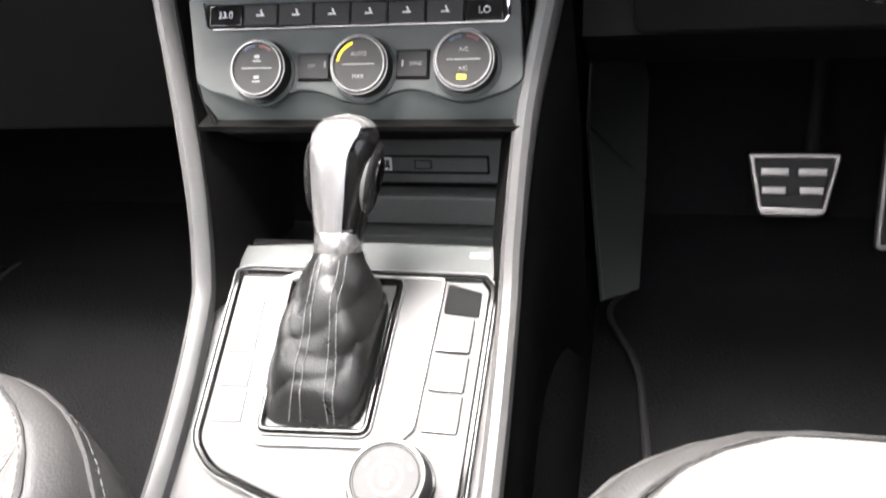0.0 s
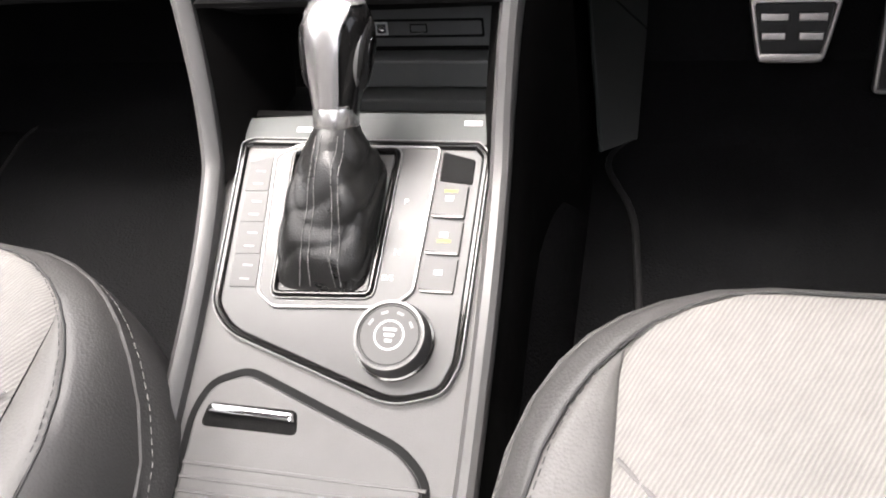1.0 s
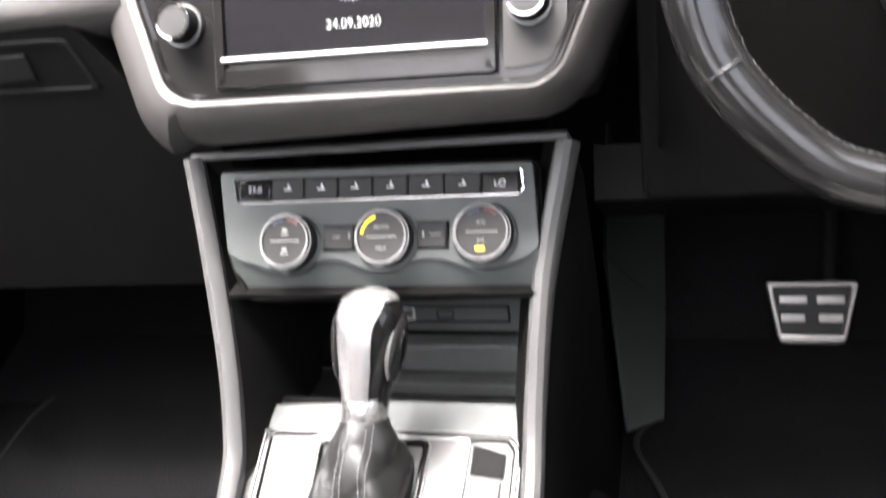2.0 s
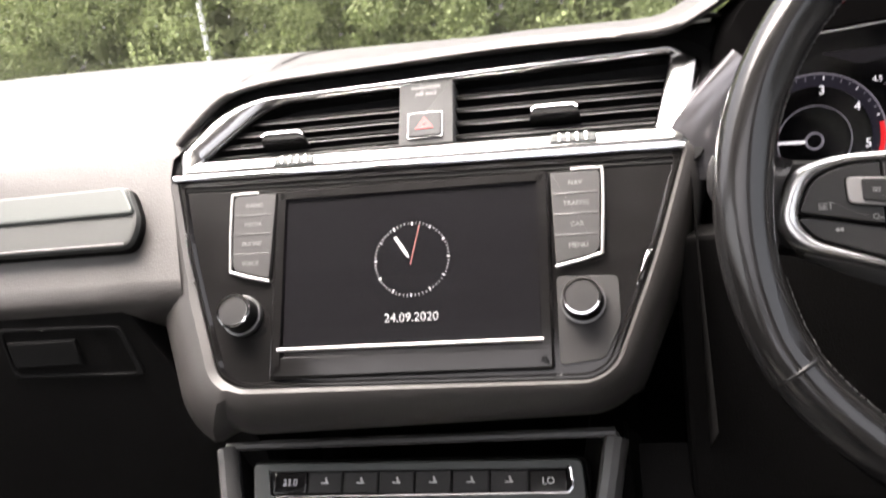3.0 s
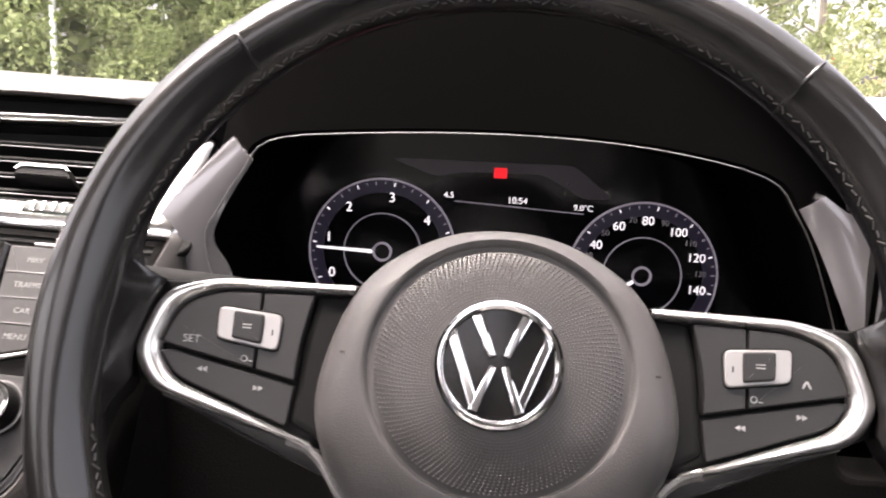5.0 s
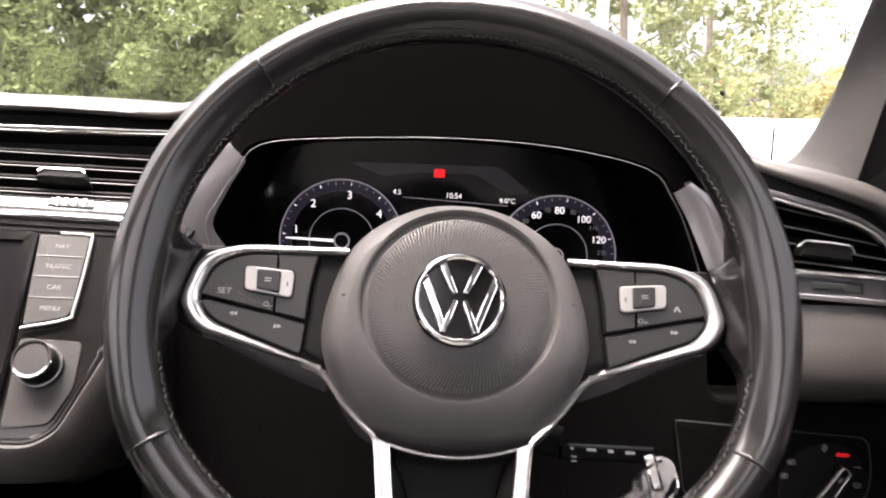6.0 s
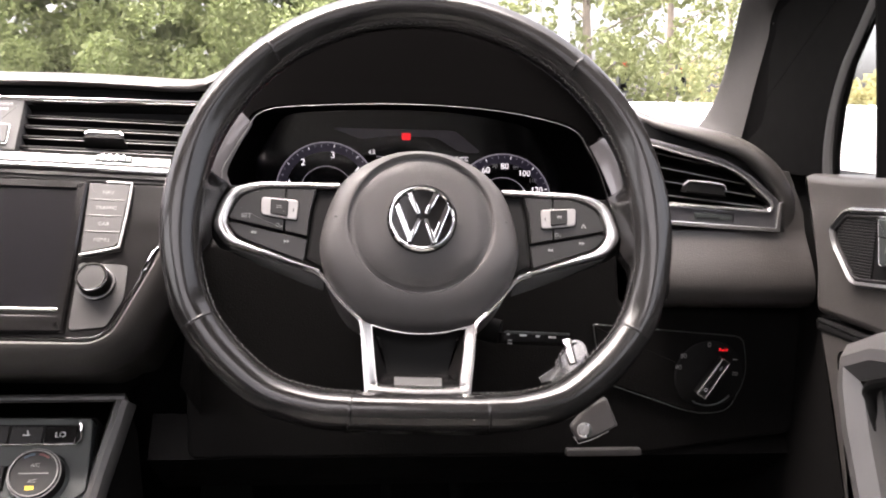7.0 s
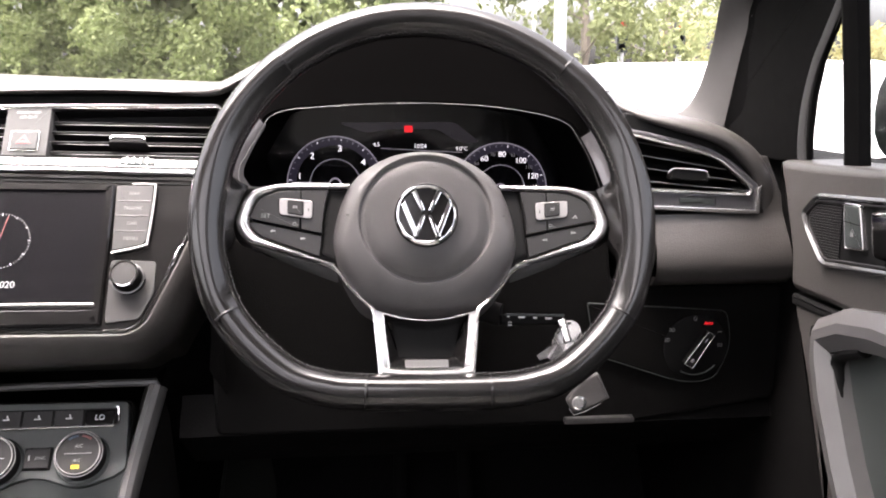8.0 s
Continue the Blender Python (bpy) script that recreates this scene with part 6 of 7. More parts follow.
    part("yoke_dish", thick(grid([[(u, v, -0.016) for u, v in arc], [(u * 0.95, v - 0.003, -0.0235) for u, v in arc], [(u * 0.8, v - 0.008, -0.0262) for u, v in arc], [(u * 0.62, -0.1105, -0.0255) for u, v in arc]]), 0.001), BLACK, t, "black dish", smooth=60)
    part("dish_rim", sweep([(u, v, -0.0152) for u, v in arc], oval(0.0007, 0.0007, 6)), SILVER, t, "thin bright rim of the dish")
    part("yoke_ledge", thick(grid([[(u * 0.0063, -0.1095, -0.0215) for u in range(-4, 5)], [(u * 0.0066, -0.1125, -0.0165) for u in range(-4, 5)], [(u * 0.0071, -0.1185, -0.0105) for u in range(-4, 5)]]), 0.001), GLOSS, t, "glossy ledge under the dish", smooth=60)
    plate = basis((0.0, -0.115, -0.0118), (1, 0, 0), (0, -0.72, 0.69))
    yb = part("yoke_badge", prism(rpoly([(-0.0168, -0.0042), (0.0165, -0.0042), (0.0163, 0.0042), (-0.0166, 0.0042)], 0.0008), -0.001, 0.001, 0.0005), CHEEK, t, "small plain satin badge", m=plate)
    part("badge_mark", joined(box(-0.006, -0.0012, -0.0016, 0.0016, 0.0008, 0.0013, 0.0001), box(0.0016, 0.0035, -0.0016, 0.0016, 0.0008, 0.0013, 0.0001)), CHROME, yb)
    part("yoke_bar", loft([[(u, v, w) for v, w in ((-0.1168 - 0.0024 * c, -0.012), (-0.117 - 0.0024 * c, -0.0075), (-0.1182 - 0.0024 * c, -0.0058), (-0.1208 - 0.0022 * c, -0.0052), (-0.1228 - 0.0018 * c, -0.0062), (-0.1232 - 0.0018 * c, -0.012))] for u, c in ((-0.0343, 0), (-0.03, 0.3), (-0.018, 0.75), (0.0, 1.0), (0.018, 0.75), (0.03, 0.3), (0.0343, 0))]), SILVER, t, "bright curved bar")
    foot = rpoly([(-0.052, -0.1345), (-0.043, -0.1282), (-0.0385, -0.1262), (-0.0345, -0.1226), (0.0, -0.1243), (0.0345, -0.1226), (0.0385, -0.1262), (0.043, -0.1282), (0.052, -0.1345), (0.052, -0.15), (-0.052, -0.15)], [0.006, 0.006, 0.004, 0.003, 0.02, 0.003, 0.004, 0.006, 0.006, 0.004, 0.004])
    loops = [at_z(foot, -0.016), at_z(foot, -0.004)]
    for d, z in ((0.0015, 0.0012), (0.004, 0.0062), (0.0065, 0.0098), (0.0095, 0.0118)):
        loops.append(at_z(inset(foot, d), z))
    part("yoke_foot", loft(loops), LEATHER, t, "black foot of the lower spoke", smooth=70)
    # column shroud behind
    part("column_shroud", sweep([(0, -0.015, -0.045), (0, -0.02, -0.1), (0, -0.03, -0.2)], [(0.055 * math.cos(a), 0.05 * math.sin(a)) for a in (2 * math.pi * k / 20 for k in range(20))], up=(0, 1, 0)), BUTTON, t, "black column shroud")
    return t


def instrument_cluster():
    t = thing("instrument_cluster", basis((0.384, 0.268, 0.665), (1, 0, 0), (0, 0, 1)), "digital instrument display with two dark round gauges", "instrument display")
    part("display_panel", box(-0.2, 0.22, -0.09, 0.07, -0.01, -0.001, 0.001), CLUSTER, t, "black glossy display")
    part("display_tint", prism(rpoly([(-0.075, 0.036), (0.05, 0.036), (0.078, 0.014), (0.056, 0.014), (0.03, 0.029), (-0.02, 0.029), (-0.045, 0.025)], 0.006), -0.001, -0.0004, 0.0001), GLOWDIM, t)
    for cx, cy, numbers, name in ((-0.0795, -0.0295, ((1, 167), (2, 128), (3, 81), (4, 37), (5, -8), (0, 205)), "tach"), (0.1005, -0.0375, ((20, 175), (40, 148), (60, 118), (80, 88), (100, 55), (120, 22), (140, -12)), "speed")):
        g = part("gauge", ring(circle(cx, cy, 0.0505, 64), circle(cx, cy, 0.0415, 64), -0.001, 0.0004, 0.0002), GAUGE, t, "round gauge with lit numerals")
        part("gauge_rim", ring(circle(cx, cy, 0.0515, 64), circle(cx, cy, 0.0503, 64), -0.001, 0.001, 0.0002), LITDIM, g, "lit lilac rim")
        part("gauge_arc", ring(circle(cx, cy, 0.0272, 48), circle(cx, cy, 0.0266, 48), -0.001, 0.0004, 0.0001), LITDIM, g)
        part("gauge_hub", ring(circle(cx, cy, 0.0068, 28), circle(cx, cy, 0.0054, 28), -0.001, 0.001, 0.0001), LITDIM, g, "lit hub ring")
        for num, ang in numbers:
            a = radians(ang)
            letters("numeral", str(num), 0.0096 if name == "tach" else 0.0085, LIT, g, T(cx + 0.0385 * math.cos(a), cy + 0.0385 * math.sin(a), 0.0008))
        steps = 28
        for k in range(steps + 1):
            a = 205 + (-12 - 205) * k / steps
            big = k % 2 == 0
            red = name == "tach" and a < 5
            part("gauge_tick", box(-0.0004, 0.0004, 0.0465 if big else 0.0475, 0.049, 0.0, 0.0008, 0.0001), LITRED if red else (LIT if k % 4 == 0 else LITDIM), g, m=T(cx, cy, 0, a - 90))
        if name == "tach":
            red = [(cx + 0.0485 * math.cos(radians(a)), cy + 0.0485 * math.sin(radians(a)), 0.0007) for a in range(-24, 16, 4)]
            part("red_zone", sweep(red, oval(0.0018, 0.0004, 6)), LITRED, g, "red zone")
            part("pointer", prism([Vector(p) for p in ((-0.046, 0.0022), (-0.007, 0.0012), (-0.007, -0.0012), (-0.046, 0.001))], 0.0, 0.0012, 0.0001), LIT, g, "white pointer", m=T(cx, cy))
        else:
            for num, ang in ((30, 161), (50, 133), (70, 103), (90, 71), (110, 38), (130, 5)):
                a = radians(ang)
                letters("small_numeral", str(num), 0.0055, LITFAINT, g, T(cx + 0.0395 * math.cos(a), cy + 0.0395 * math.sin(a), 0.0006))
            part("pointer", prism([Vector(p) for p in ((-0.03, 0.0015), (-0.007, 0.0012), (-0.007, -0.0012), (-0.03, 0.0005))], 0.0, 0.0012, 0.0001), LIT, g, "white pointer", m=T(cx, cy, 0, 35))
    part("warning_lamp", prism(rpoly([(-0.0045, 0.0255), (0.0045, 0.0255), (0.0045, 0.0325), (-0.0045, 0.0325)], 0.001), 0, 0.0008, 0.0002), LITRED, t, "lit red warning lamp")
    letters("display_text", "4.5", 0.0058, LIT, t, T(-0.0345, 0.0125, 0.0004))
    letters("display_text", "10:54", 0.0062, LIT, t, T(0.0125, 0.0105, 0.0004, -1))
    letters("display_text", "9.0\u00b0C", 0.0058, LIT, t, T(0.0575, 0.0075, 0.0004, -1))
    part("display_line", sweep([(-0.03, 0.0085, 0.0002), (0.058, 0.0035, 0.0002)], oval(0.0003, 0.0003, 6)), LITDIM, t)
    return t


def column_stalks():
    a = thing("wiper_stalk", Matrix(), "black control stalk with white marks behind the wheel", "stalk")
    bar = basis((0.478, 0.03, 0.5475), (1, 0, -0.07), (0, 0.38, 0.92))
    part("arm", sweep([(0.43, 0.05, 0.552), (0.45, 0.042, 0.549)], oval(0.006, 0.01, 12)), BLACK, a)
    part("stalk_end", box(-0.03, 0.024, -0.0045, 0.0038, -0.008, 0.0, 0.0025), DASH_SHADE, a, m=bar)
    part("stalk_top", box(-0.026, 0.025, 0.0028, 0.0046, -0.007, 0.0008, 0.0008), PANEL, a, "grey top edge with marks", m=bar)
    for k, w in enumerate((0.001, 0.0028, 0.0016, 0.0028)):
        part("stalk_mark", box(-w, w, -0.0007, 0.0007, -0.0002, 0.0004, 0.0001), INK, a, m=bar @ T(-0.0235 + 0.0115 * k, 0.0012))
    for k in range(3):
        part("stalk_symbol", box(-0.0016, 0.0016, -0.0006, 0.0006, -0.0002, 0.0004, 0.0001), INKDIM, a, m=bar @ T(-0.0225, -0.001 - 0.0024 * k))
    b = thing("indicator_stalk", Matrix(), "black indicator stalk behind the wheel", "stalk")
    part("arm", sweep(spline([(0.33, 0.085, 0.635), (0.27, 0.075, 0.645), (0.213, 0.065, 0.652)], 5), oval(0.0075, 0.009, 12)), BLACK, b)
    part("stalk_end", moved(lathe([(0.008, -0.006), (0.0125, -0.004), (0.0125, 0.004), (0.009, 0.006), (0.001, 0.006)], 24), basis((0.213, 0.064, 0.652), (0, 1, 0), (0.1, 0, 1))), BUTTON, b)
    part("end_ring", moved(lathe([(0.013, -0.001), (0.0132, 0.0), (0.013, 0.001)], 24), basis((0.215, 0.064, 0.652), (0, 1, 0), (0.1, 0, 1))), SILVER, b)


def ignition_keys():
    t = thing("key_bunch", Matrix(), "bunch of metal keys on a ring in the ignition", "keys")
    part("key_ring", sweep([(0.506 + 0.012 * math.cos(a), 0.03 + 0.004 * math.sin(2 * a), 0.5315 + 0.0115 * math.sin(a)) for a in (2 * math.pi * k / 24 for k in range(24))], oval(0.001, 0.001, 6), closed=True, up=(0, 1, 0)), CHROME, t, "steel split ring")
    blade = joined(moved(lathe([(0.0085, 0), (0.0085, 0.0018), (0.002, 0.0018)], 18), T(0, 0)), box(-0.0028, 0.0028, -0.024, -0.006, 0, 0.0018, 0.0004), box(0.0022, 0.0042, -0.02, -0.01, 0, 0.0018, 0.0003))
    for k, (x, z, spin) in enumerate(((0.508, 0.537, -8), (0.506, 0.529, -40), (0.501, 0.524, -62))):
        part("key", blade.copy(), SILVER, t, "worn metal key", m=basis((x, 0.031 + 0.003 * k, z), (1, -0.25 + 0.25 * k, 0), (0, 0.35, 0.94)) @ T(0, 0, 0, spin))
    blade.free()
    part("ignition_head", box(-0.0035, 0.0035, -0.013, 0.008, -0.003, 0.004, 0.0015), CHROME, t, "bright key head in the lock", m=basis((0.5025, 0.03, 0.539), (1, -0.2, 0.3), (-0.25, 0.35, 0.9)))
    f = thing("key_fob", basis((0.5135, -0.018, 0.5015), (0.87, 0.0, 0.5), (-0.5, 0.2, 0.85)), "grey remote key fob hanging from the ignition", "key fob")
    part("fob_body", prism(rpoly([(-0.021, -0.009), (-0.013, -0.011), (0.01, -0.0125), (0.0125, 0.0085), (-0.001, 0.0098), (-0.021, 0.003)], [0.003, 0.004, 0.001, 0.001, 0.002, 0.003]), -0.005, 0.004, 0.0015), PADMAT, f)
    fb = part("fob_badge", lathe([(0.0056, 0.003), (0.0056, 0.0046), (0.0042, 0.0049), (0.0038, 0.0042), (0.002, 0.0042)], 24), CHROME, f, "round plain chrome badge", m=T(-0.013, -0.0035))
    part("badge_bar", box(-0.0028, 0.0028, -0.0007, 0.0007, 0.004, 0.0048, 0.0002), CHROME, fb, m=T(0, 0, 0, 35))
    part("fob_edge", sweep([(-0.0222, -0.004, 0.001), (-0.0215, -0.0105, 0.001), (-0.012, -0.0125, 0.001), (0.002, -0.0132, 0.001)], oval(0.0008, 0.0014, 6)), CHROME, f)


def light_switch():
    m = basis((0.6575, 0.1275, 0.488), (1, 0, 0), (0, 0.0, 1))
    t = thing("light_switch", m, "round black headlamp switch with a red lit word", "switch")
    p = rpoly([(-0.11, 0.047), (0.03, 0.036), (0.037, 0.0), (0.022, -0.034), (0.0, -0.037), (-0.02, -0.034), (-0.1, -0.006)], [0.003, 0.008, 0.02, 0.012, 0.02, 0.012, 0.003])
    part("switch_panel", prism(p, -0.001, 0.003, 0.002), DASH_SHADE, t)
    part("panel_line", sweep([(q.x, q.y, 0.0026) for q in p] + [(p[0].x, p[0].y, 0.0026)], oval(0.0004, 0.0005, 6)), PANEL, t)
    part("dial_plate", lathe([(0.0325, 0.0), (0.032, 0.0035), (0.03, 0.0045), (0.001, 0.0045)], 48), BLACK, t)
    part("lower_lip", sweep([(0.027 * math.cos(a), 0.0285 * math.sin(a), 0.0045) for a in (radians(x) for x in range(238, 322, 8))], oval(0.0007, 0.001, 8)), PANEL, t)
    k = part("rotary_bar", prism(rpoly([(-0.0045, -0.0195), (0.0045, -0.0195), (0.0036, 0.0195), (-0.0036, 0.0195)], 0.0015), 0.004, 0.014, 0.002), BLACK, t, "turning grip with a silver edge", m=T(0.0005, 0.0, 0, -33))
    part("bar_edge", ring(rpoly([(-0.005, -0.02), (0.005, -0.02), (0.004, 0.02), (-0.004, 0.02)], 0.0018), rpoly([(-0.0042, -0.0188), (0.0042, -0.0188), (0.0033, 0.0188), (-0.0033, 0.0188)], 0.0015), 0.012, 0.0148, 0.0003), SILVER, k)
    part("bar_mark", ring(circle(0, -0.0125, 0.0017, 16), circle(0, -0.0125, 0.0011, 16), 0.0138, 0.0143, 0.0001), INK, k)
    part("bar_mark", box(-0.0005, 0.0005, 0.009, 0.013, 0.0138, 0.0143, 0.0001), INK, k)
    letters("auto_word", "Auto", 0.0046, LITRED, t, T(0.0115, 0.0242, 0.0046))
    for u, v, kind in ((-0.002, 0.029, 0), (-0.025, 0.0183, 2), (-0.0292, 0.008, 1), (0.0243, 0.0016, 1), (0.0232, 0.015, 3)):
        if kind == 0:
            bm = ring(circle(u, v, 0.0017, 14, 0.0023), circle(u, v, 0.0011, 14, 0.0017), 0.0043, 0.0048, 0.0001)
        elif kind == 3:
            bm = box(u - 0.0022, u + 0.0022, v - 0.0004, v + 0.0004, 0.0043, 0.0048, 0.0001)
        else:
            bm = joined(ring(circle(u + 0.0011, v, 0.0015, 14, 0.0019), circle(u + 0.0011, v, 0.001, 14, 0.0014), 0.0043, 0.0048, 0.0001), *[box(u - 0.0028, u - 0.0006, v + dv - 0.0002, v + dv + 0.0002, 0.0043, 0.0048, 0.0001) for dv in (-0.0014, 0.0, 0.0014)])
        part("switch_symbol", bm, INKDIM, t)


def door_panel():
    t = thing("door_panel", basis((0.705, 0, 0), (0, -1, 0), (0, 0, 1)), "dark driver's door trim with silver pull handle", "door panel")
    # local: x runs back along the door, y up, z towards the cabin
    b = rpoly([(-0.08, 0.676), (-0.018, 0.677), (0.08, 0.683), (0.6, 0.69), (0.6, 0.584), (-0.041, 0.566), (-0.0456, 0.6), (-0.0537, 0.62), (-0.0657, 0.643)], [0.008, 0.03, 0.01, 0.01, 0.01, 0.01, 0.02, 0.02, 0.02])
    part("upper_trim", prism(b, -0.06, 0.0, 0.007), DASH, t, "grey soft upper door trim", smooth=50)
    low = rpoly([(-0.042, 0.562), (0.6, 0.582), (0.6, 0.1), (0.06, 0.1), (0.036, 0.4), (0.02, 0.442), (-0.016, 0.549)], [0.006, 0.006, 0.01, 0.01, 0.01, 0.02, 0.01])
    part("lower_trim", prism(low, -0.06, -0.006, 0.005), PANEL, t, "dark lower door trim", smooth=50)
    hood = rpoly([(-0.04, 0.563), (0.6, 0.583), (0.6, 0.574), (-0.038, 0.553)], 0.003)
    part("trim_joint", prism(hood, -0.01, -0.001, 0.003), BLACK, t, "dark joint between the trims")
    # pad ahead of the handle
    pad = rpoly([(-0.036, 0.553), (0.04, 0.566), (0.03, 0.56), (-0.004, 0.54), (0.013, 0.49), (0.055, 0.4), (0.04, 0.39), (-0.008, 0.5)], 0.004)
    part("front_pad", prism(pad, -0.02, -0.003, 0.003), DASH, t, "grey padded edge ahead of the handle")
    sp = rpoly([(-0.0255, 0.638), (-0.005, 0.6555), (0.2, 0.673), (0.2, 0.622), (0.092, 0.608), (0.012, 0.598), (-0.019, 0.6245)], [0.006, 0.008, 0.004, 0.004, 0.02, 0.008, 0.008])
    part("grille_frame", ring(sp, inset(sp, 0.0045), -0.004, 0.005, 0.002), CHEEK, t, "satin frame of the grille")
    part("grille", prism(inset(sp, 0.004), -0.004, 0.001, 0.0005), BLACK, t, "black grille backing")
    part("grille_rim", ring(inset(sp, 0.0052), inset(sp, 0.007), 0.0, 0.0036, 0.0005), BUTTON, t)
    for k in range(20):
        v = 0.6065 + 0.0022 * k
        lo = -0.014 if v > 0.622 else -0.014 + (0.622 - v) * 1.1
        if v > 0.64:
            lo = -0.014 + (v - 0.64) * 1.1
        part("grille_bar", box(lo, 0.034, -0.0006, 0.0006, 0.0005, 0.0024, 0.0003), BUTTON, t, m=pose(0, v, 0, 0, 0, 4))
    lock = rpoly([(0.038, 0.6535), (0.06, 0.655), (0.07, 0.622), (0.045, 0.619)], 0.003)
    lk = part("lock_switch", prism(inset(lock, 0.0012), 0.0, 0.0055, 0.0015), PANEL, t, "central locking switch")
    part("lock_frame", ring(lock, inset(lock, 0.0014), 0.0, 0.0048, 0.0006), SILVER, t, "bright frame of the switch")
    part("lock_mark", joined(box(-0.002, 0.002, -0.003, 0.0005, 0.0053, 0.0058, 0.0001), ring(circle(0, 0.001, 0.0016, 14), circle(0, 0.001, 0.001, 14), 0.0053, 0.0058, 0.0001)), INKDIM, lk, m=T(0.055, 0.633))
    part("lock_line", box(-0.0105, 0.0105, -0.0004, 0.0004, 0.0052, 0.0058, 0.0001), BLACK, lk, m=T(0.0535, 0.64))
    part("inner_handle", prism(rpoly([(0.082, 0.655), (0.19, 0.664), (0.19, 0.628), (0.09, 0.62)], 0.008), 0.0, 0.012, 0.005), CHROME, t, "bright inner door handle")
    # angular pull handle, folded at its upper corner
    pull = [(0.3, 0.578, 0.002), (0.1, 0.568, 0.006), (0.062, 0.561, 0.008), (0.03, 0.546, 0.008), (0.0305, 0.528, 0.008), (0.043, 0.497, 0.008), (0.068, 0.452, 0.008), (0.09, 0.42, 0.008), (0.14, 0.35, 0.008)]
    part("door_pull", sweep([Vector(p) for p in pull], [(-0.0175, -0.02), (-0.016, -0.001), (-0.004, 0.0075), (0.004, 0.007), (0.0145, -0.002), (0.0165, -0.02)], up=(0, 0, 1)), DOORPULL, t, "satin grey pull handle", smooth=18)
    part("pull_lining", sweep(spline([(p[0] + 0.019, p[1] - 0.013, p[2] - 0.006) for p in pull[2:]], 4), oval(0.0045, 0.006), up=(0, 0, 1)), BLACK, t, "black inner edge of the handle")
    # the handle's shadow on the trim, drawn as a black strip
    part("pull_back", sweep(spline([(p[0] - 0.02, p[1] - 0.004, -0.006) for p in pull[4:]], 4), oval(0.009, 0.006), up=(0, 0, 1)), BLACK, t, "black strip drawn as the shadow behind the handle")
    # black frame ahead of the quarter light
    cor = [(-0.3, 0.665), (-0.12, 0.668), (-0.066, 0.672), (-0.0645, 0.695), (-0.056, 0.729), (-0.0415, 0.76), (-0.0235, 0.782), (0.015, 0.83), (0.12, 0.925), (0.02, 0.92), (-0.04, 0.905), (-0.15, 0.83), (-0.215, 0.722)]
    part("window_corner", moved(prism(rpoly(cor, 0.004), -0.005, 0.0, 0.001), basis((-0.0, 0, -0.022), (1, 0, 0), (0, 1, 0.1)) @ T(0, -0.0) @ pose(0, 0, -0.066)), SEAL, t, "black frame ahead of the quarter light")
    lip = spline([(-0.073, 0.668, -0.02), (-0.0745, 0.695, -0.0185), (-0.068, 0.727, -0.0165), (-0.0525, 0.759, -0.014), (-0.031, 0.786, -0.0115), (0.012, 0.835, -0.006)], 4)
    part("frame_lip", sweep(lip, oval(0.0065, 0.003, 10), up=(0, 0, 1)), RUBBER, t, "grey rubber lip of the frame")
    # bar between quarter light and side glass
    part("window_bar", sweep([(0.0085, 0.665, -0.02), (0.006, 0.74, -0.014), (0.0028, 0.83, -0.005), (0.0028, 1.0, 0.012)], [(-0.011, -0.008), (-0.011, 0.002), (-0.004, 0.005), (0.002, 0.003), (0.004, 0.005), (0.011, 0.002), (0.011, -0.008)], up=(0, 0, 1)), SEAL, t, "black bar between the side glass")
    return t


def side_glass():
    for sx in (1, -1):
        ob = part("window_quarter", moved(box(0.0, 0.09, 0.0, 0.2, 0.0, 0.004, 0.0005), basis((sx * 0.735, 0.085, 0.66), (0, -1, 0), (-0.1 * sx, 0, 1))), GLASS)
        ob.visible_shadow = False
        tagged(ob, "fixed quarter light ahead of the door glass", "window", kind="structure")
        ob = part("window_door", moved(box(0.0, 0.9, 0.0, 0.5, 0.0, 0.004, 0.0005), basis((sx * 0.735, -0.01, 0.66), (0, -1, 0), (-0.1 * sx, 0, 1))), GLASS)
        ob.visible_shadow = False
        tagged(ob, "clear front door glass", "window", kind="structure")


def door_mirror():
    t = thing("door_mirror", Matrix(), "black door mirror outside the side glass", "mirror")
    def loop(y, k):
        return [(1.01 + 0.13 * k * math.copysign(abs(math.cos(a)) ** 0.7, math.cos(a)), y + 0.24, 0.712 + 0.075 * k * math.copysign(abs(math.sin(a)) ** 0.75, math.sin(a))) for a in (2 * math.pi * i / 28 for i in range(28))]
    part("housing", loft([loop(y - 0.06, k) for y, k in ((0.12, 0.2), (0.1, 0.7), (0.05, 0.96), (0.0, 1.0), (-0.02, 0.98))]), SEAL, t, smooth=60)
    part("mirror_glass", loft([loop(-0.0815, 0.9), loop(-0.084, 0.885)]), CHROME, t, "mirror glass")
    part("foot", sweep([(0.76, 0.24, 0.625), (0.85, 0.215, 0.633), (0.95, 0.2, 0.65)], oval(0.014, 0.025)), SEAL, t)


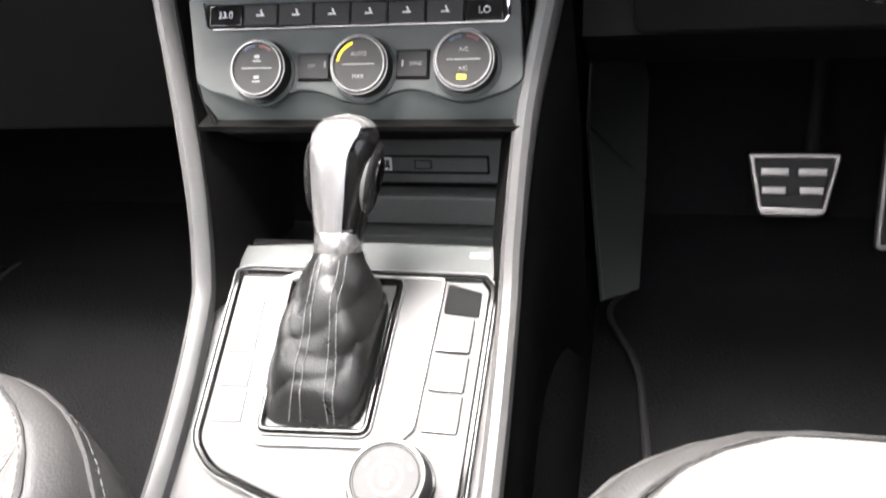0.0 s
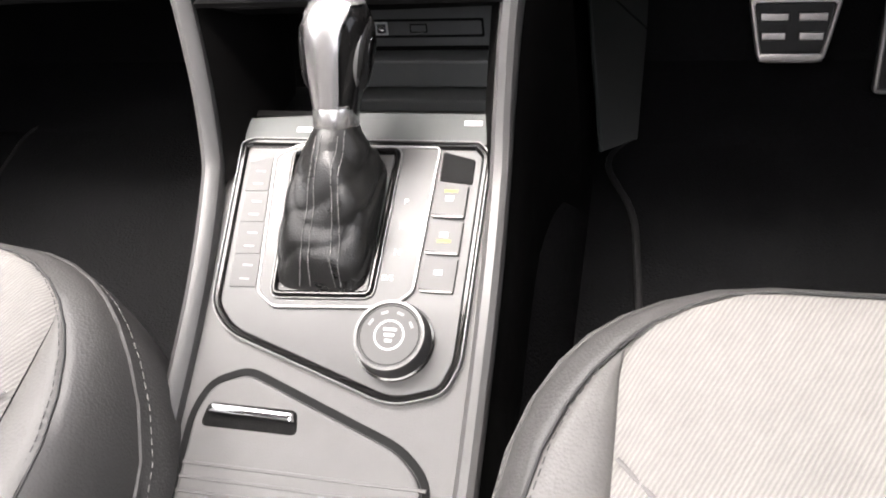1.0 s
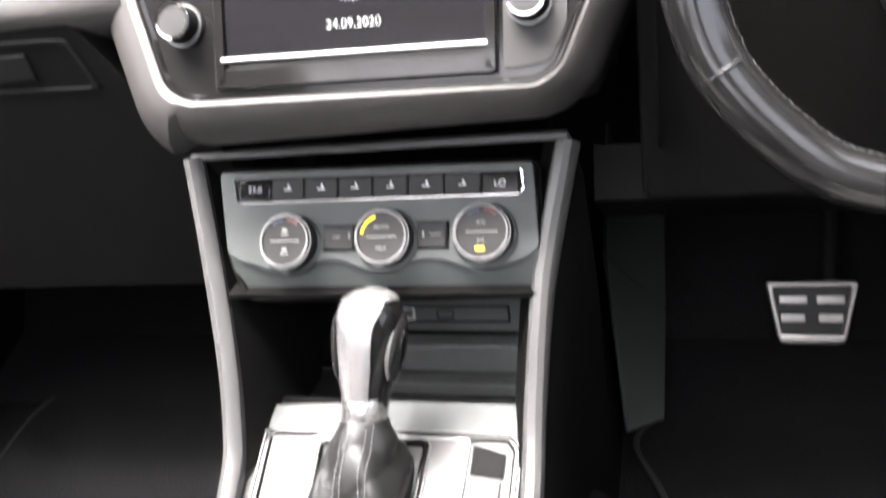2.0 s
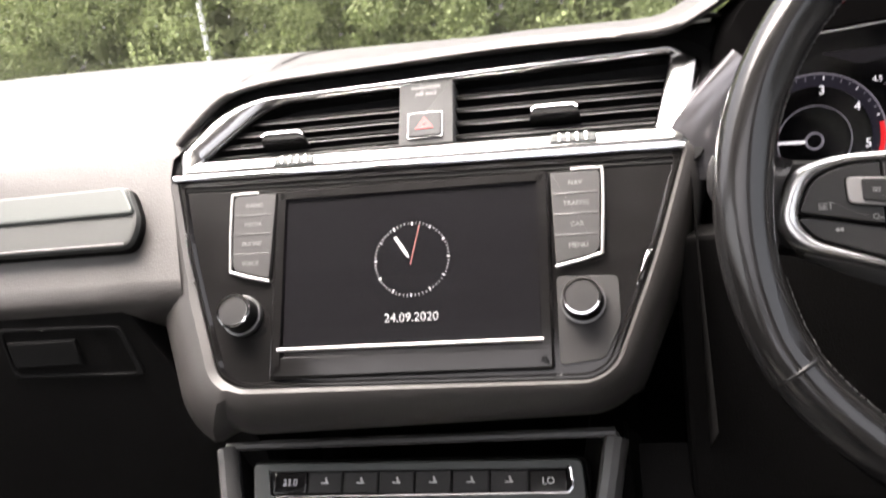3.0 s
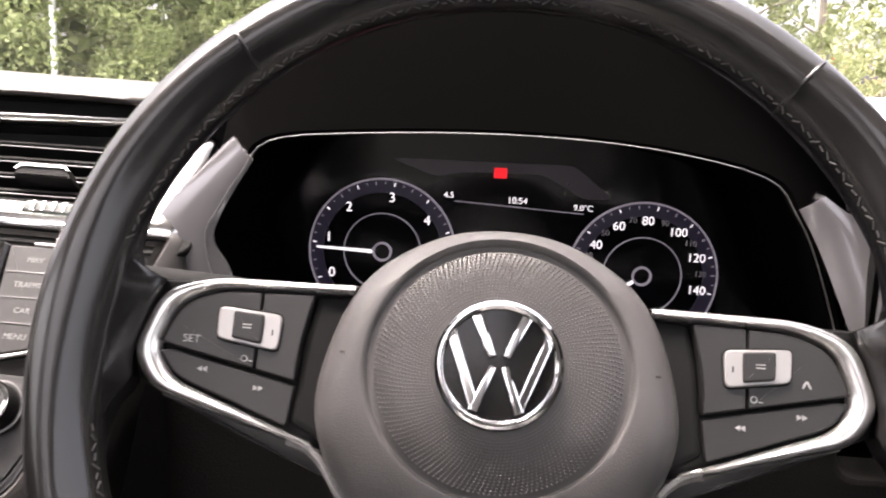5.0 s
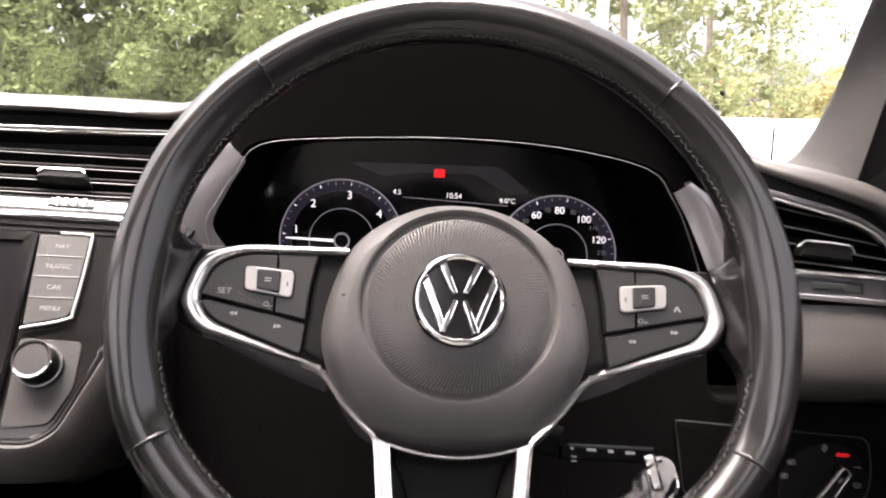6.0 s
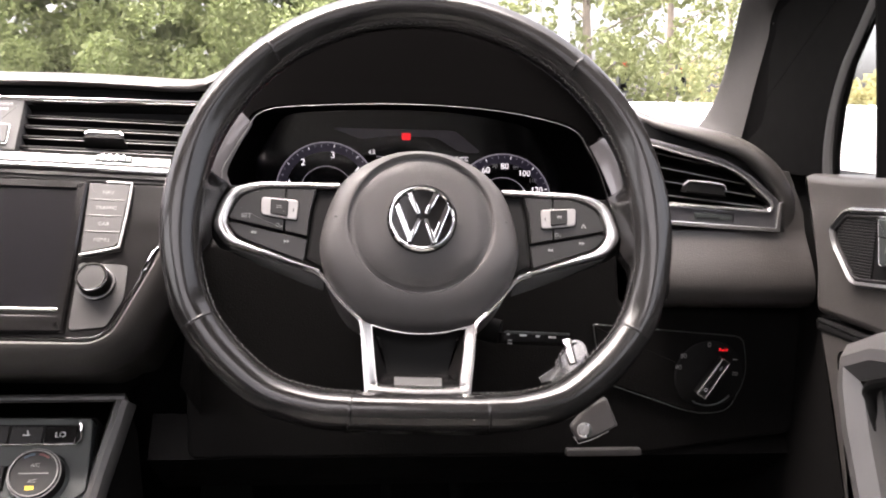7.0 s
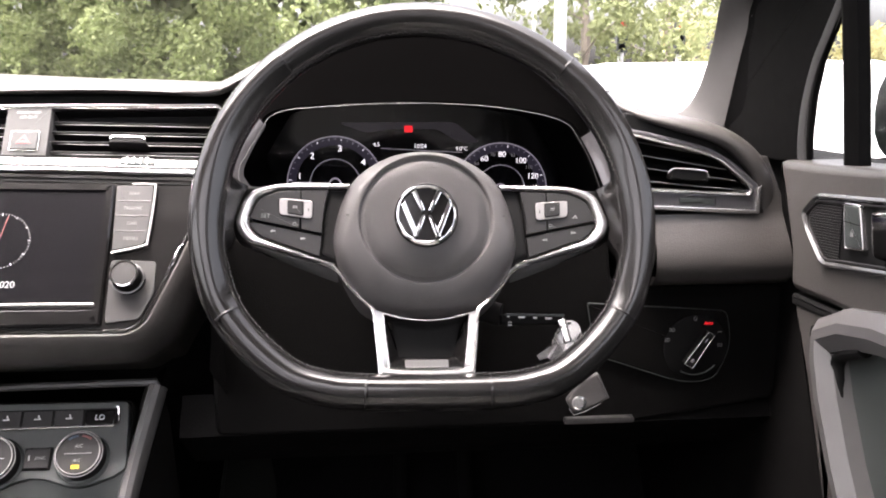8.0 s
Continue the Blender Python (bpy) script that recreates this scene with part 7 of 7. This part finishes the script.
def seat(name, sx, label, cx, front, label2):
    t = thing(name, Matrix.Translation((cx, front, 0)), label, "car seat", "front seats")
    # local: x across, y forward (0 at the nose), z up; symmetric half width by depth
    def half(y, d):
        r = 0.15
        w = 0.245 - d
        yy = -(y + d)
        if yy >= r:
            return w
        q = max(0.0, 1 - ((r - max(0.0, yy)) / r) ** 2)
        return w - r + r * math.sqrt(q)
    def seam(y):
        """Height of the side seam: it drops towards the backrest."""
        g = min(1.0, max(0.0, (-y - 0.03) / 0.16))
        return 0.288 - 0.066 * g * g * (3 - 2 * g)
    def edge(y, d):
        """Point of the outline drawn in by d; the nose is drawn in less than the sides."""
        if d < 0:
            return half(y, 0) - d, y
        return half(y, 0) * (1 - d / 0.245), y - d * (0.45 + 0.55 * min(1.0, -y / 0.12))
    def outline(d, z):
        ys = [-0.55, -0.45, -0.35, -0.28, -0.22, -0.17, -0.13, -0.1, -0.075, -0.055, -0.038, -0.024, -0.012, -0.004, 0.0]
        right = [edge(y, d) for y in ys]
        out = right + [(-x, y) for x, y in right[::-1]]
        return [Vector((x, y, z(y) if callable(z) else z)) for x, y in out]
    def up(k):
        return lambda y: seam(y) + (0.304 - seam(y)) * k
    part("cushion_side", loft([outline(0.02, 0.06), outline(-0.006, 0.13), outline(-0.008, lambda y: seam(y) - 0.05), outline(-0.003, lambda y: seam(y) - 0.018), outline(0.003, lambda y: seam(y) - 0.001)], cap0=False, cap1=False), SEATSKIN, t, "grey leatherette cushion side", smooth=60)
    part("piping", sweep(outline(0.004, seam), oval(0.002, 0.002, 8)), SEATSKIN, t, "piped seam")
    part("edge_band", loft([outline(0.004, seam), outline(0.008, up(0.45)), outline(0.014, up(0.8)), outline(0.022, up(0.97)), outline(0.027, 0.3055), outline(0.029, 0.304)], cap0=False, cap1=False), SEATSKIN, t, "grey leatherette edge", smooth=60)
    # top: leather flanks and ribbed cloth centre
    ys = [0.0, -0.004, -0.012, -0.024, -0.038, -0.055, -0.075, -0.1, -0.13, -0.17, -0.22, -0.28, -0.35, -0.45]
    rim = [edge(y, 0.029) for y in ys]
    def height(x, y):
        side = max(0.0, (abs(x) - 0.13) / 0.07)
        sag = 0.012 * min(1, max(0, (-y - 0.08) / 0.2))
        return 0.305 - sag + 0.016 * min(1, side) ** 2 * min(1, max(0, (-y - 0.08) / 0.15)) - 0.004 * math.exp(-((abs(x) - 0.172) / 0.006) ** 2)
    rows = [[Vector((min(0.172, x - 0.0015) * (i / 12 - 1), y, 0)) for i in range(25)] for x, y in rim]
    rows = [[Vector((p.x, p.y, height(p.x, p.y) + (0.003 if 0 < i < 24 and j else -0.001))) for i, p in enumerate(r)] for j, r in enumerate(rows)]
    part("cloth_centre", grid(rows), CLOTH, t, "pale ribbed cloth centre", smooth=60)
    for s in (-1, 1):
        rows = []
        for x, y in rim:
            a, b = min(0.172, x - 0.0015), x
            rows.append([Vector((s * (a + (b - a) * g), y, height(a + (b - a) * g, y) - (0.003 if g in (0, 1) else 0))) for g in (0, 0.12, 0.35, 0.65, 0.88, 1)])
        part("cushion_flank", grid(rows), SEATLIGHT, t, "pale leatherette flank", smooth=60)
        part("flank_seam", stitches([Vector((s * (p.x - 0.0055), p.y, 0.3065 + 0.001)) for p in outline(0.0265, 0.306)[:14]], 0.0045, 0.003, 0.0004), WHEELTHREAD, t)
        part("side_seam", stitches([Vector((s * (p.x + 0.001), p.y, p.z)) for p in outline(0.001, lambda y: seam(y) - 0.009)[:14]], 0.0045, 0.003, 0.0004), THREAD, t)
        # quilted line across the cloth
        q = [Vector((s * x, y, height(x, y) + 0.0034)) for x, y in ((0.17, -0.125), (0.15, -0.145), (0.12, -0.17), (0.08, -0.195), (0.04, -0.21), (0.0, -0.215))]
        part("cloth_seam", sweep(spline(q, 4), oval(0.0013, 0.0006, 6)), SEATLIGHT, t, "quilted line in the cloth")
    part("top_seam", sweep(outline(0.0283, 0.3056), oval(0.001, 0.0009, 6)), RUBBER, t, "dark seam round the top")
    part("seat_frame", box(-0.2, 0.2, -0.5, -0.06, 0.02, 0.14, 0.01), BLACK, t)
    # unseen backrest and headrest behind the cushion, leaning back, added to block rear light
    rows = []
    for z, y, w, b in ((0.27, -0.5, 0.19, 0.03), (0.36, -0.535, 0.225, 0.045), (0.5, -0.59, 0.235, 0.05), (0.65, -0.655, 0.23, 0.045), (0.8, -0.715, 0.2, 0.03), (0.9, -0.755, 0.17, 0.015), (0.93, -0.79, 0.15, 0.0)):
        rows.append([Vector((w * math.sin(a), y - 0.05 - 0.05 * math.cos(a) + b * (abs(math.sin(a)) ** 3) * (1 if math.cos(a) < 0.3 else 0), z)) for a in (2 * math.pi * k / 28 for k in range(28))])
    part("backrest", loft(rows), SEATSKIN, t, "unseen grey leatherette backrest, added to block rear light", smooth=60)
    part("headrest", loft([[Vector((w * math.cos(a), -0.83 + d * math.sin(a), z)) for a in (2 * math.pi * k / 24 for k in range(24))] for z, w, d in ((0.95, 0.09, 0.03), (0.97, 0.115, 0.045), (1.05, 0.12, 0.05), (1.11, 0.105, 0.04), (1.125, 0.08, 0.025))]), SEATSKIN, t, "unseen grey leatherette headrest", smooth=60)
    for s in (-1, 1):
        part("headrest_post", sweep([(s * 0.05, -0.8, 0.9), (s * 0.05, -0.825, 0.98)], oval(0.006, 0.006, 10)), STEEL, t)
    for s in (-1, 1):
        part("seat_rail", box(s * 0.19 - 0.02, s * 0.19 + 0.02, -0.55, 0.0, 0.0, 0.03, 0.003), SILVER, t, "steel floor rail")
    return t


def pedals():
    m = basis((0.3535, 0.366, 0.12), (1, 0, 0), (0, 0.5, 0.866))
    t = thing("brake_pedal", m, "brake pedal with steel edge and rubber pads", "pedal")
    o = rpoly([(-0.047, 0.032), (0.047, 0.032), (0.0335, -0.036), (-0.0335, -0.036)], [0.006, 0.006, 0.01, 0.01])
    part("pad", prism(o, -0.008, 0.0, 0.002), RUBBER, t, "black rubber pad")
    part("pad_edge", ring(o, inset(o, 0.0055), -0.004, 0.004, 0.0015), STEEL, t, "bright steel edge")
    part("lower_edge", box(-0.032, 0.032, -0.0345, -0.026, 0.0, 0.005, 0.002), STEEL, t)
    for i in (-1, 1):
        for j, w in ((0.012, 0.014), (-0.008, 0.012)):
            part("steel_stud", box(i * 0.019 - w, i * 0.019 + w, j - 0.004, j + 0.004, 0.0, 0.0045, 0.0015), STEEL, t, "steel tread bar")
    part("pedal_arm", sweep([(0.02, 0.02, -0.01), (0.022, 0.06, -0.02), (0.025, 0.16, -0.02), (0.025, 0.26, 0.02)], oval(0.009, 0.006)), BLACK, t, "black steel arm")
    g = thing("accelerator_pedal", basis((0.47, 0.375, 0.1), (1, 0, 0), (0, 0.5, 0.866)), "long accelerator pedal with steel face", "pedal")
    o = rpoly([(-0.024, 0.07), (0.024, 0.07), (0.028, -0.06), (-0.028, -0.06)], 0.008)
    part("pad", prism(o, -0.008, 0.0, 0.002), RUBBER, g)
    part("pad_edge", ring(o, inset(o, 0.006), -0.004, 0.004, 0.0015), STEEL, g, "bright steel edge")
    for k in range(5):
        part("steel_stud", box(-0.014, 0.014, -0.045 + 0.023 * k, -0.037 + 0.023 * k, 0, 0.0045, 0.0015), STEEL, g)
    part("pedal_arm", sweep([(0, 0.05, -0.01), (0, 0.12, -0.03), (0, 0.25, -0.02)], oval(0.01, 0.006)), BLACK, g)


def floor_mats():
    for cx, sx in ((0.0, 1), (0.0, -1)):
        o = rpoly([(0.158, 0.27), (0.2, 0.19), (0.212, 0.06), (0.215, -0.35), (0.62, -0.35), (0.64, 0.3), (0.56, 0.36), (0.3, 0.36), (0.2, 0.32)], 0.03, 5)
        o = [Vector((sx * p.x, p.y)) for p in o]
        o = o if sx > 0 else o[::-1]
        t = thing("floor_mat", Matrix(), "black carpet floor mat with stitched edge", "floor mat", "floor mats")
        part("mat_body", prism(o, 0.001, 0.012, 0.003), CARPET, t)
        part("edge_binding", sweep([(p.x, p.y, 0.011) for p in o], oval(0.004, 0.003, 8), closed=True), BUTTON, t, "grey edge binding")
    f = thing("footwell_cover", Matrix(), "grey plastic cover beside the footwell", "trim panel")
    for name, corners in (("cover_face", ((0.158, 0.262, 0.032), (0.197, 0.288, 0.03), (0.2, 0.42, 0.08), (0.135, 0.4, 0.17))),
                          ("cover_slope", ((0.2, 0.423, 0.0815), (0.2, 0.56, 0.2), (0.135, 0.56, 0.26), (0.135, 0.403, 0.1715)))):
        c = [Vector(p) for p in corners]
        bm = grid([[c[0].lerp(c[1], i / 8).lerp(c[3].lerp(c[2], i / 8), j / 8) for i in range(9)] for j in range(9)])
        part(name, thick(bm, 0.004), DECORLOW, f, smooth=70)
    part("cover_edge", sweep([(0.158, 0.262, 0.034), (0.146, 0.33, 0.104), (0.135, 0.4, 0.172), (0.135, 0.56, 0.262)], oval(0.0025, 0.0025, 8)), PANEL, f)


infotainment()
centre_vents()
climate_panel()
gear_selector()
steering_wheel()
instrument_cluster()
column_stalks()
ignition_keys()
light_switch()
door_panel()
side_glass()
door_mirror()
seat("driver_seat", 1, "driver's seat cushion in pale ribbed cloth and grey leatherette", 0.382, -0.112, "")
seat("passenger_seat", -1, "front passenger's seat cushion in pale ribbed cloth and grey leatherette", -0.334, -0.112, "")
pedals()
floor_mats()


# ---- outside ----
def leaves(seed, count, place, size, spread=1.0):
    """Small bent leaves as one mesh; place(rng) gives each one's spot."""
    rng = np.random.default_rng(seed)
    pts = place(rng, count)
    d = rng.normal(size=(count, 3))
    d /= np.linalg.norm(d, axis=1, keepdims=True)
    e = np.cross(d, rng.normal(size=(count, 3)))
    e /= np.linalg.norm(e, axis=1, keepdims=True)
    s = size * rng.uniform(0.6, 1.4, (count, 1))
    n = np.cross(d, e)
    a, b = pts - d * s, pts + d * s
    c1, c2 = pts + e * s * 0.55 + n * s * 0.15, pts - e * s * 0.55 + n * s * 0.15
    v = np.stack([a, c1, b, c2], 1).reshape(-1, 3)
    me = bpy.data.meshes.new("leaves")
    me.from_pydata(v.tolist(), [], np.arange(count * 4).reshape(-1, 4).tolist())
    return me


def clumps(rng, n, centres, radii):
    """Points on the shells of many small clumps."""
    k = rng.integers(0, len(centres), n)
    d = rng.normal(size=(n, 3))
    d /= np.linalg.norm(d, axis=1, keepdims=True)
    r = radii[k][:, None] * rng.uniform(0.45, 1.0, (n, 1)) ** 0.5
    return centres[k] + d * r


GROUND = -0.55


def outside():
    ob = part("ground", box(-300, 300, -300, 300, GROUND - 0.1, GROUND, 0.01), ASPHALT)
    tagged(ob, "grey asphalt of the car park reaching the distance", "ground", kind="structure")
    ob = part("verge", box(-40, 1.2, 7.6, 30, GROUND, GROUND + 0.12, 0.03), GRASS)
    tagged(ob, "grass verge under the hedge", "verge", kind="structure")
    # hedge of mixed bushes and low trees ahead
    def hedge_place(rng, n):
        m = 620
        x = rng.uniform(-16, 0.9, m)
        y = rng.uniform(8.6, 11.5, m)
        z = rng.uniform(-0.4, 4.6, m) ** 1.0
        c = np.stack([x, y, z], 1)
        return clumps(rng, n, c, rng.uniform(0.2, 0.6, m))
    me = leaves(3, 190000, hedge_place, 0.037)
    me.materials.append(HEDGE)
    ob = new("hedge", me)
    tagged(ob, "tall green mixed hedge ahead of the car", "hedge", kind="stuff")
    def deep_place(rng, n):
        return np.stack([rng.uniform(-17, 1.6, n), rng.uniform(11.0, 12.6, n), rng.uniform(-0.5, 5.2, n)], 1)
    me = leaves(4, 24000, deep_place, 0.16)
    me.materials.append(HEDGE)
    ob = new("hedge_depth", me)
    tagged(ob, "shaded inner leaves of the tall hedge", "hedge", kind="stuff")
    tree_specs = ((3.7, 12.5, 0.1, 5, 8, TREELEAF, 7000), (5.9, 15.0, 0.1, 6, 9, TREELEAF, 6500), (8.8, 19.0, 0.1, 5.5, 10, TREELEAF, 2600))
    for x, y, r, h, seed, mm, count in tree_specs:
        t = thing("tree", Matrix.Translation((x, y, GROUND)), "slim roadside tree with thin green foliage", "tree", "roadside trees")
        rng = np.random.default_rng(seed)
        trunk = [sweep(spline([(0, 0, 0), (0.05, 0.02, h * 0.35), (-0.04, 0.05, h * 0.7), (0.02, 0, h)], 4), oval(r, r, 8), size=lambda f: 1 - 0.75 * f)]
        tips = []
        for k in range(14):
            z = h * (0.22 + 0.055 * k)
            a = k * 2.4
            L = 1.5 * (1 - 0.05 * k)
            p = [(0, 0, z), (0.5 * L * math.cos(a), 0.5 * L * math.sin(a), z + 0.3), (L * math.cos(a), L * math.sin(a), z + 0.45)]
            trunk.append(sweep(p, oval(r * 0.2, r * 0.2, 6), size=lambda f: 1 - 0.7 * f))
            tips += [p[1], p[2], ((p[1][0] + p[2][0]) / 2, (p[1][1] + p[2][1]) / 2, z + 0.55)]
        part("trunk", joined(*trunk), BARK, t, "slim grey trunk with thin limbs")
        c = np.array(tips)
        cc = np.repeat(c, 3, 0) + rng.normal(size=(len(c) * 3, 3)) * 0.3
        me = leaves(seed, count, lambda g, n: clumps(g, n, cc, g.uniform(0.12, 0.4, len(cc))), 0.06)
        me.materials.append(mm)
        cr = new("crown", me)
        cr.parent = t
        tagged(cr, "loose crown of small leaves")
    def bush_place(rng, n):
        m = 60
        c = np.stack([rng.uniform(8.8, 19, m), rng.uniform(18, 23, m), rng.uniform(-0.4, 2.0, m)], 1)
        return clumps(rng, n, c, rng.uniform(0.3, 0.8, m))
    me = leaves(6, 16000, bush_place, 0.1)
    me.materials.append(YELLOWLEAF)
    tagged(new("yellow_bush", me), "yellow-green bushes across the road", "bush", kind="stuff")
    def low_place(rng, n):
        m = 26
        c = np.stack([rng.uniform(3.0, 4.8, m), rng.uniform(3.9, 5.3, m), rng.uniform(-0.45, 0.12, m)], 1)
        return clumps(rng, n, c, rng.uniform(0.15, 0.3, m))
    me = leaves(12, 7000, low_place, 0.035)
    me.materials.append(YELLOWLEAF)
    tagged(new("low_bush", me), "low yellow-green shrub beside the parked car", "bush", kind="stuff")
    # lamp columns and signal posts
    for x, y, r, h in ((-4.9, 9.8, 0.04, 5), (3.05, 13.0, 0.05, 6), (2.95, 10.8, 0.09, 6)):
        t = thing("lamp_column", Matrix.Translation((x, y, GROUND)), "pale grey metal street column", "street lamp", "street columns")
        part("column", lathe([(r * 1.6, 0), (r * 1.6, 0.4), (r, 0.45), (r * 0.8, h), (0.002, h)], 14), GREYPOLE, t)
        part("lantern", moved(box(-0.12, 0.5, -0.1, 0.1, 0, 0.12, 0.02), T(0, 0, h)), GREYPOLE, t)
    for x, y, h in ((4.6, 13.5, 2.3), (5.85, 14.2, 2.3)):
        t = thing("traffic_signal", Matrix.Translation((x, y, GROUND)), "traffic signal on a grey post", "traffic signal", "traffic signals")
        part("post", lathe([(0.05, 0), (0.05, h), (0.002, h)], 12), GREYPOLE, t)
        hd = part("signal_head", moved(box(-0.085, 0.085, -0.07, 0.07, 0, 0.55, 0.02), T(0, 0, h - 0.55)), PANEL, t, "dark grey signal head")
        for k, mm in enumerate((SEAL, SEAL, LITRED)):
            part("signal_lens", moved(lathe([(0.055, 0), (0.05, 0.015), (0.002, 0.02)], 16), basis((0, -0.07, h - 0.46 + 0.18 * k), (1, 0, 0), (0, 0, 1))), mm, hd)
    parked_van((5.0, 8.6), -6, WHITECAR, "white parked van beyond the windscreen")
    parked_car((7.6, 2.6), 80, WHITECAR, "pale parked car seen through the side glass")


def parked_van(at, turn, paint, label):
    """A white panel van seen over the dash."""
    t = thing("parked_van", Matrix.Translation((at[0], at[1], GROUND)) @ pose(0, 0, 0, 0, 0, turn), label, "van", "parked cars")
    side = [(-2.4, 0.3), (-2.45, 0.9), (-2.4, 1.35), (-2.1, 1.47), (0.6, 1.5), (1.1, 1.42), (1.7, 1.05), (2.3, 0.95), (2.45, 0.6), (2.42, 0.3)]
    rows = [[(x * (0.97 if abs(f) > 0.9 else 1), f * 0.9, 0.3 + (z - 0.3) * (0.97 if abs(f) > 0.9 else 1)) for x, z in side] for f in (-1, -0.88, 0.88, 1)]
    part("van_body", loft(rows), paint, t, smooth=40)
    part("door_joint", moved(box(-0.9, -0.88, 0.35, 1.4, 0, 0.01, 0.002), basis((0, -0.895, 0), (1, 0, 0), (0, 0, 1))), SEAL, t)
    for x in (-1.5, 1.6):
        for f in (-1, 1):
            part("wheel", moved(lathe([(0.31, -0.1), (0.32, -0.06), (0.32, 0.06), (0.31, 0.1), (0.2, 0.1), (0.19, 0.08), (0.002, 0.08)], 28), basis((x, f * 0.82, 0.32), (1, 0, 0), (0, 0, 1) if f < 0 else (0, 0, -1))), RUBBER, t)
    return t


def parked_car(at, turn, paint, label):
    """A parked hatchback: body, glasshouse, wheels, lamps."""
    t = thing("parked_car", Matrix.Translation((at[0], at[1], GROUND)) @ pose(0, 0, 0, 0, 0, turn), label, "car", "parked cars")
    side = [(-2.1, 0.3), (-2.15, 0.6), (-2.05, 0.85), (-1.95, 0.98), (-0.9, 1.02), (0.9, 0.98), (1.7, 0.9), (2.1, 0.75), (2.2, 0.5), (2.15, 0.3)]
    w = (0.78, 0.87, 0.9, 0.87, 0.78)
    rows = []
    for k, f in enumerate((-1, -0.97, -0.5, 0.5, 0.97, 1)):
        sc = 0.94 if abs(f) == 1 else 1.0
        rows.append([(x * sc, f * 0.88, 0.3 + (z - 0.3) * sc) for x, z in side])
    part("car_body", loft(rows), paint, t, smooth=50)
    roof = [(-1.95, 0.97), (-1.7, 1.3), (-1.3, 1.47), (-0.3, 1.5), (0.3, 1.42), (1.05, 0.98)]
    part("glasshouse", loft([[(x, f * (0.8 - 0.25 * (z - 0.97)), z) for x, z in roof] for f in (-1, 1)]), DARKGLASS, t, "dark glass")
    part("car_roof", loft([[(x, f, z) for x, z in ((-1.65, 1.4), (-1.3, 1.49), (-0.3, 1.52), (0.25, 1.45), (-0.3, 1.46), (-1.3, 1.43))] for f in (-0.68, 0.68)]), paint, t)
    for x in (-1.3, 1.35):
        for f in (-1, 1):
            wh = part("wheel", moved(lathe([(0.31, -0.1), (0.32, -0.06), (0.32, 0.06), (0.31, 0.1), (0.2, 0.1), (0.19, 0.08), (0.002, 0.08)], 28), basis((x, f * 0.8, 0.32), (1, 0, 0), (0, 0, 1) if f < 0 else (0, 0, -1))), RUBBER, t)
            part("rim", moved(lathe([(0.2, 0.085), (0.18, 0.1), (0.002, 0.09)], 20), basis((x, f * 0.8, 0.32), (1, 0, 0), (0, 0, 1) if f < 0 else (0, 0, -1))), SILVER, wh)
    for f in (-1, 1):
        part("headlamp", moved(box(-0.12, 0.12, -0.06, 0.06, 0, 0.04, 0.02), basis((2.12, f * 0.65, 0.68), (0, 1, 0), (0, 0, 1))), CHROME, t)
        part("tail_lamp", moved(box(-0.1, 0.1, -0.1, 0.1, 0, 0.04, 0.02), basis((-2.09, f * 0.68, 0.8), (0, -1, 0), (0, 0, 1))), REDPAINT, t)
    return t


def wipers():
    for x0, x1 in ((-0.7, -0.54), (-0.48, -0.36)):
        t = thing("wiper", Matrix(), "black wiper resting at the windscreen base", "wiper", "wipers")
        part("blade", sweep(spline([(x0, 0.87, 0.74), ((x0 + x1) / 2, 0.9, 0.752), (x1, 0.89, 0.742)], 5), oval(0.006, 0.008, 8)), PANEL, t)


wipers()
outside()
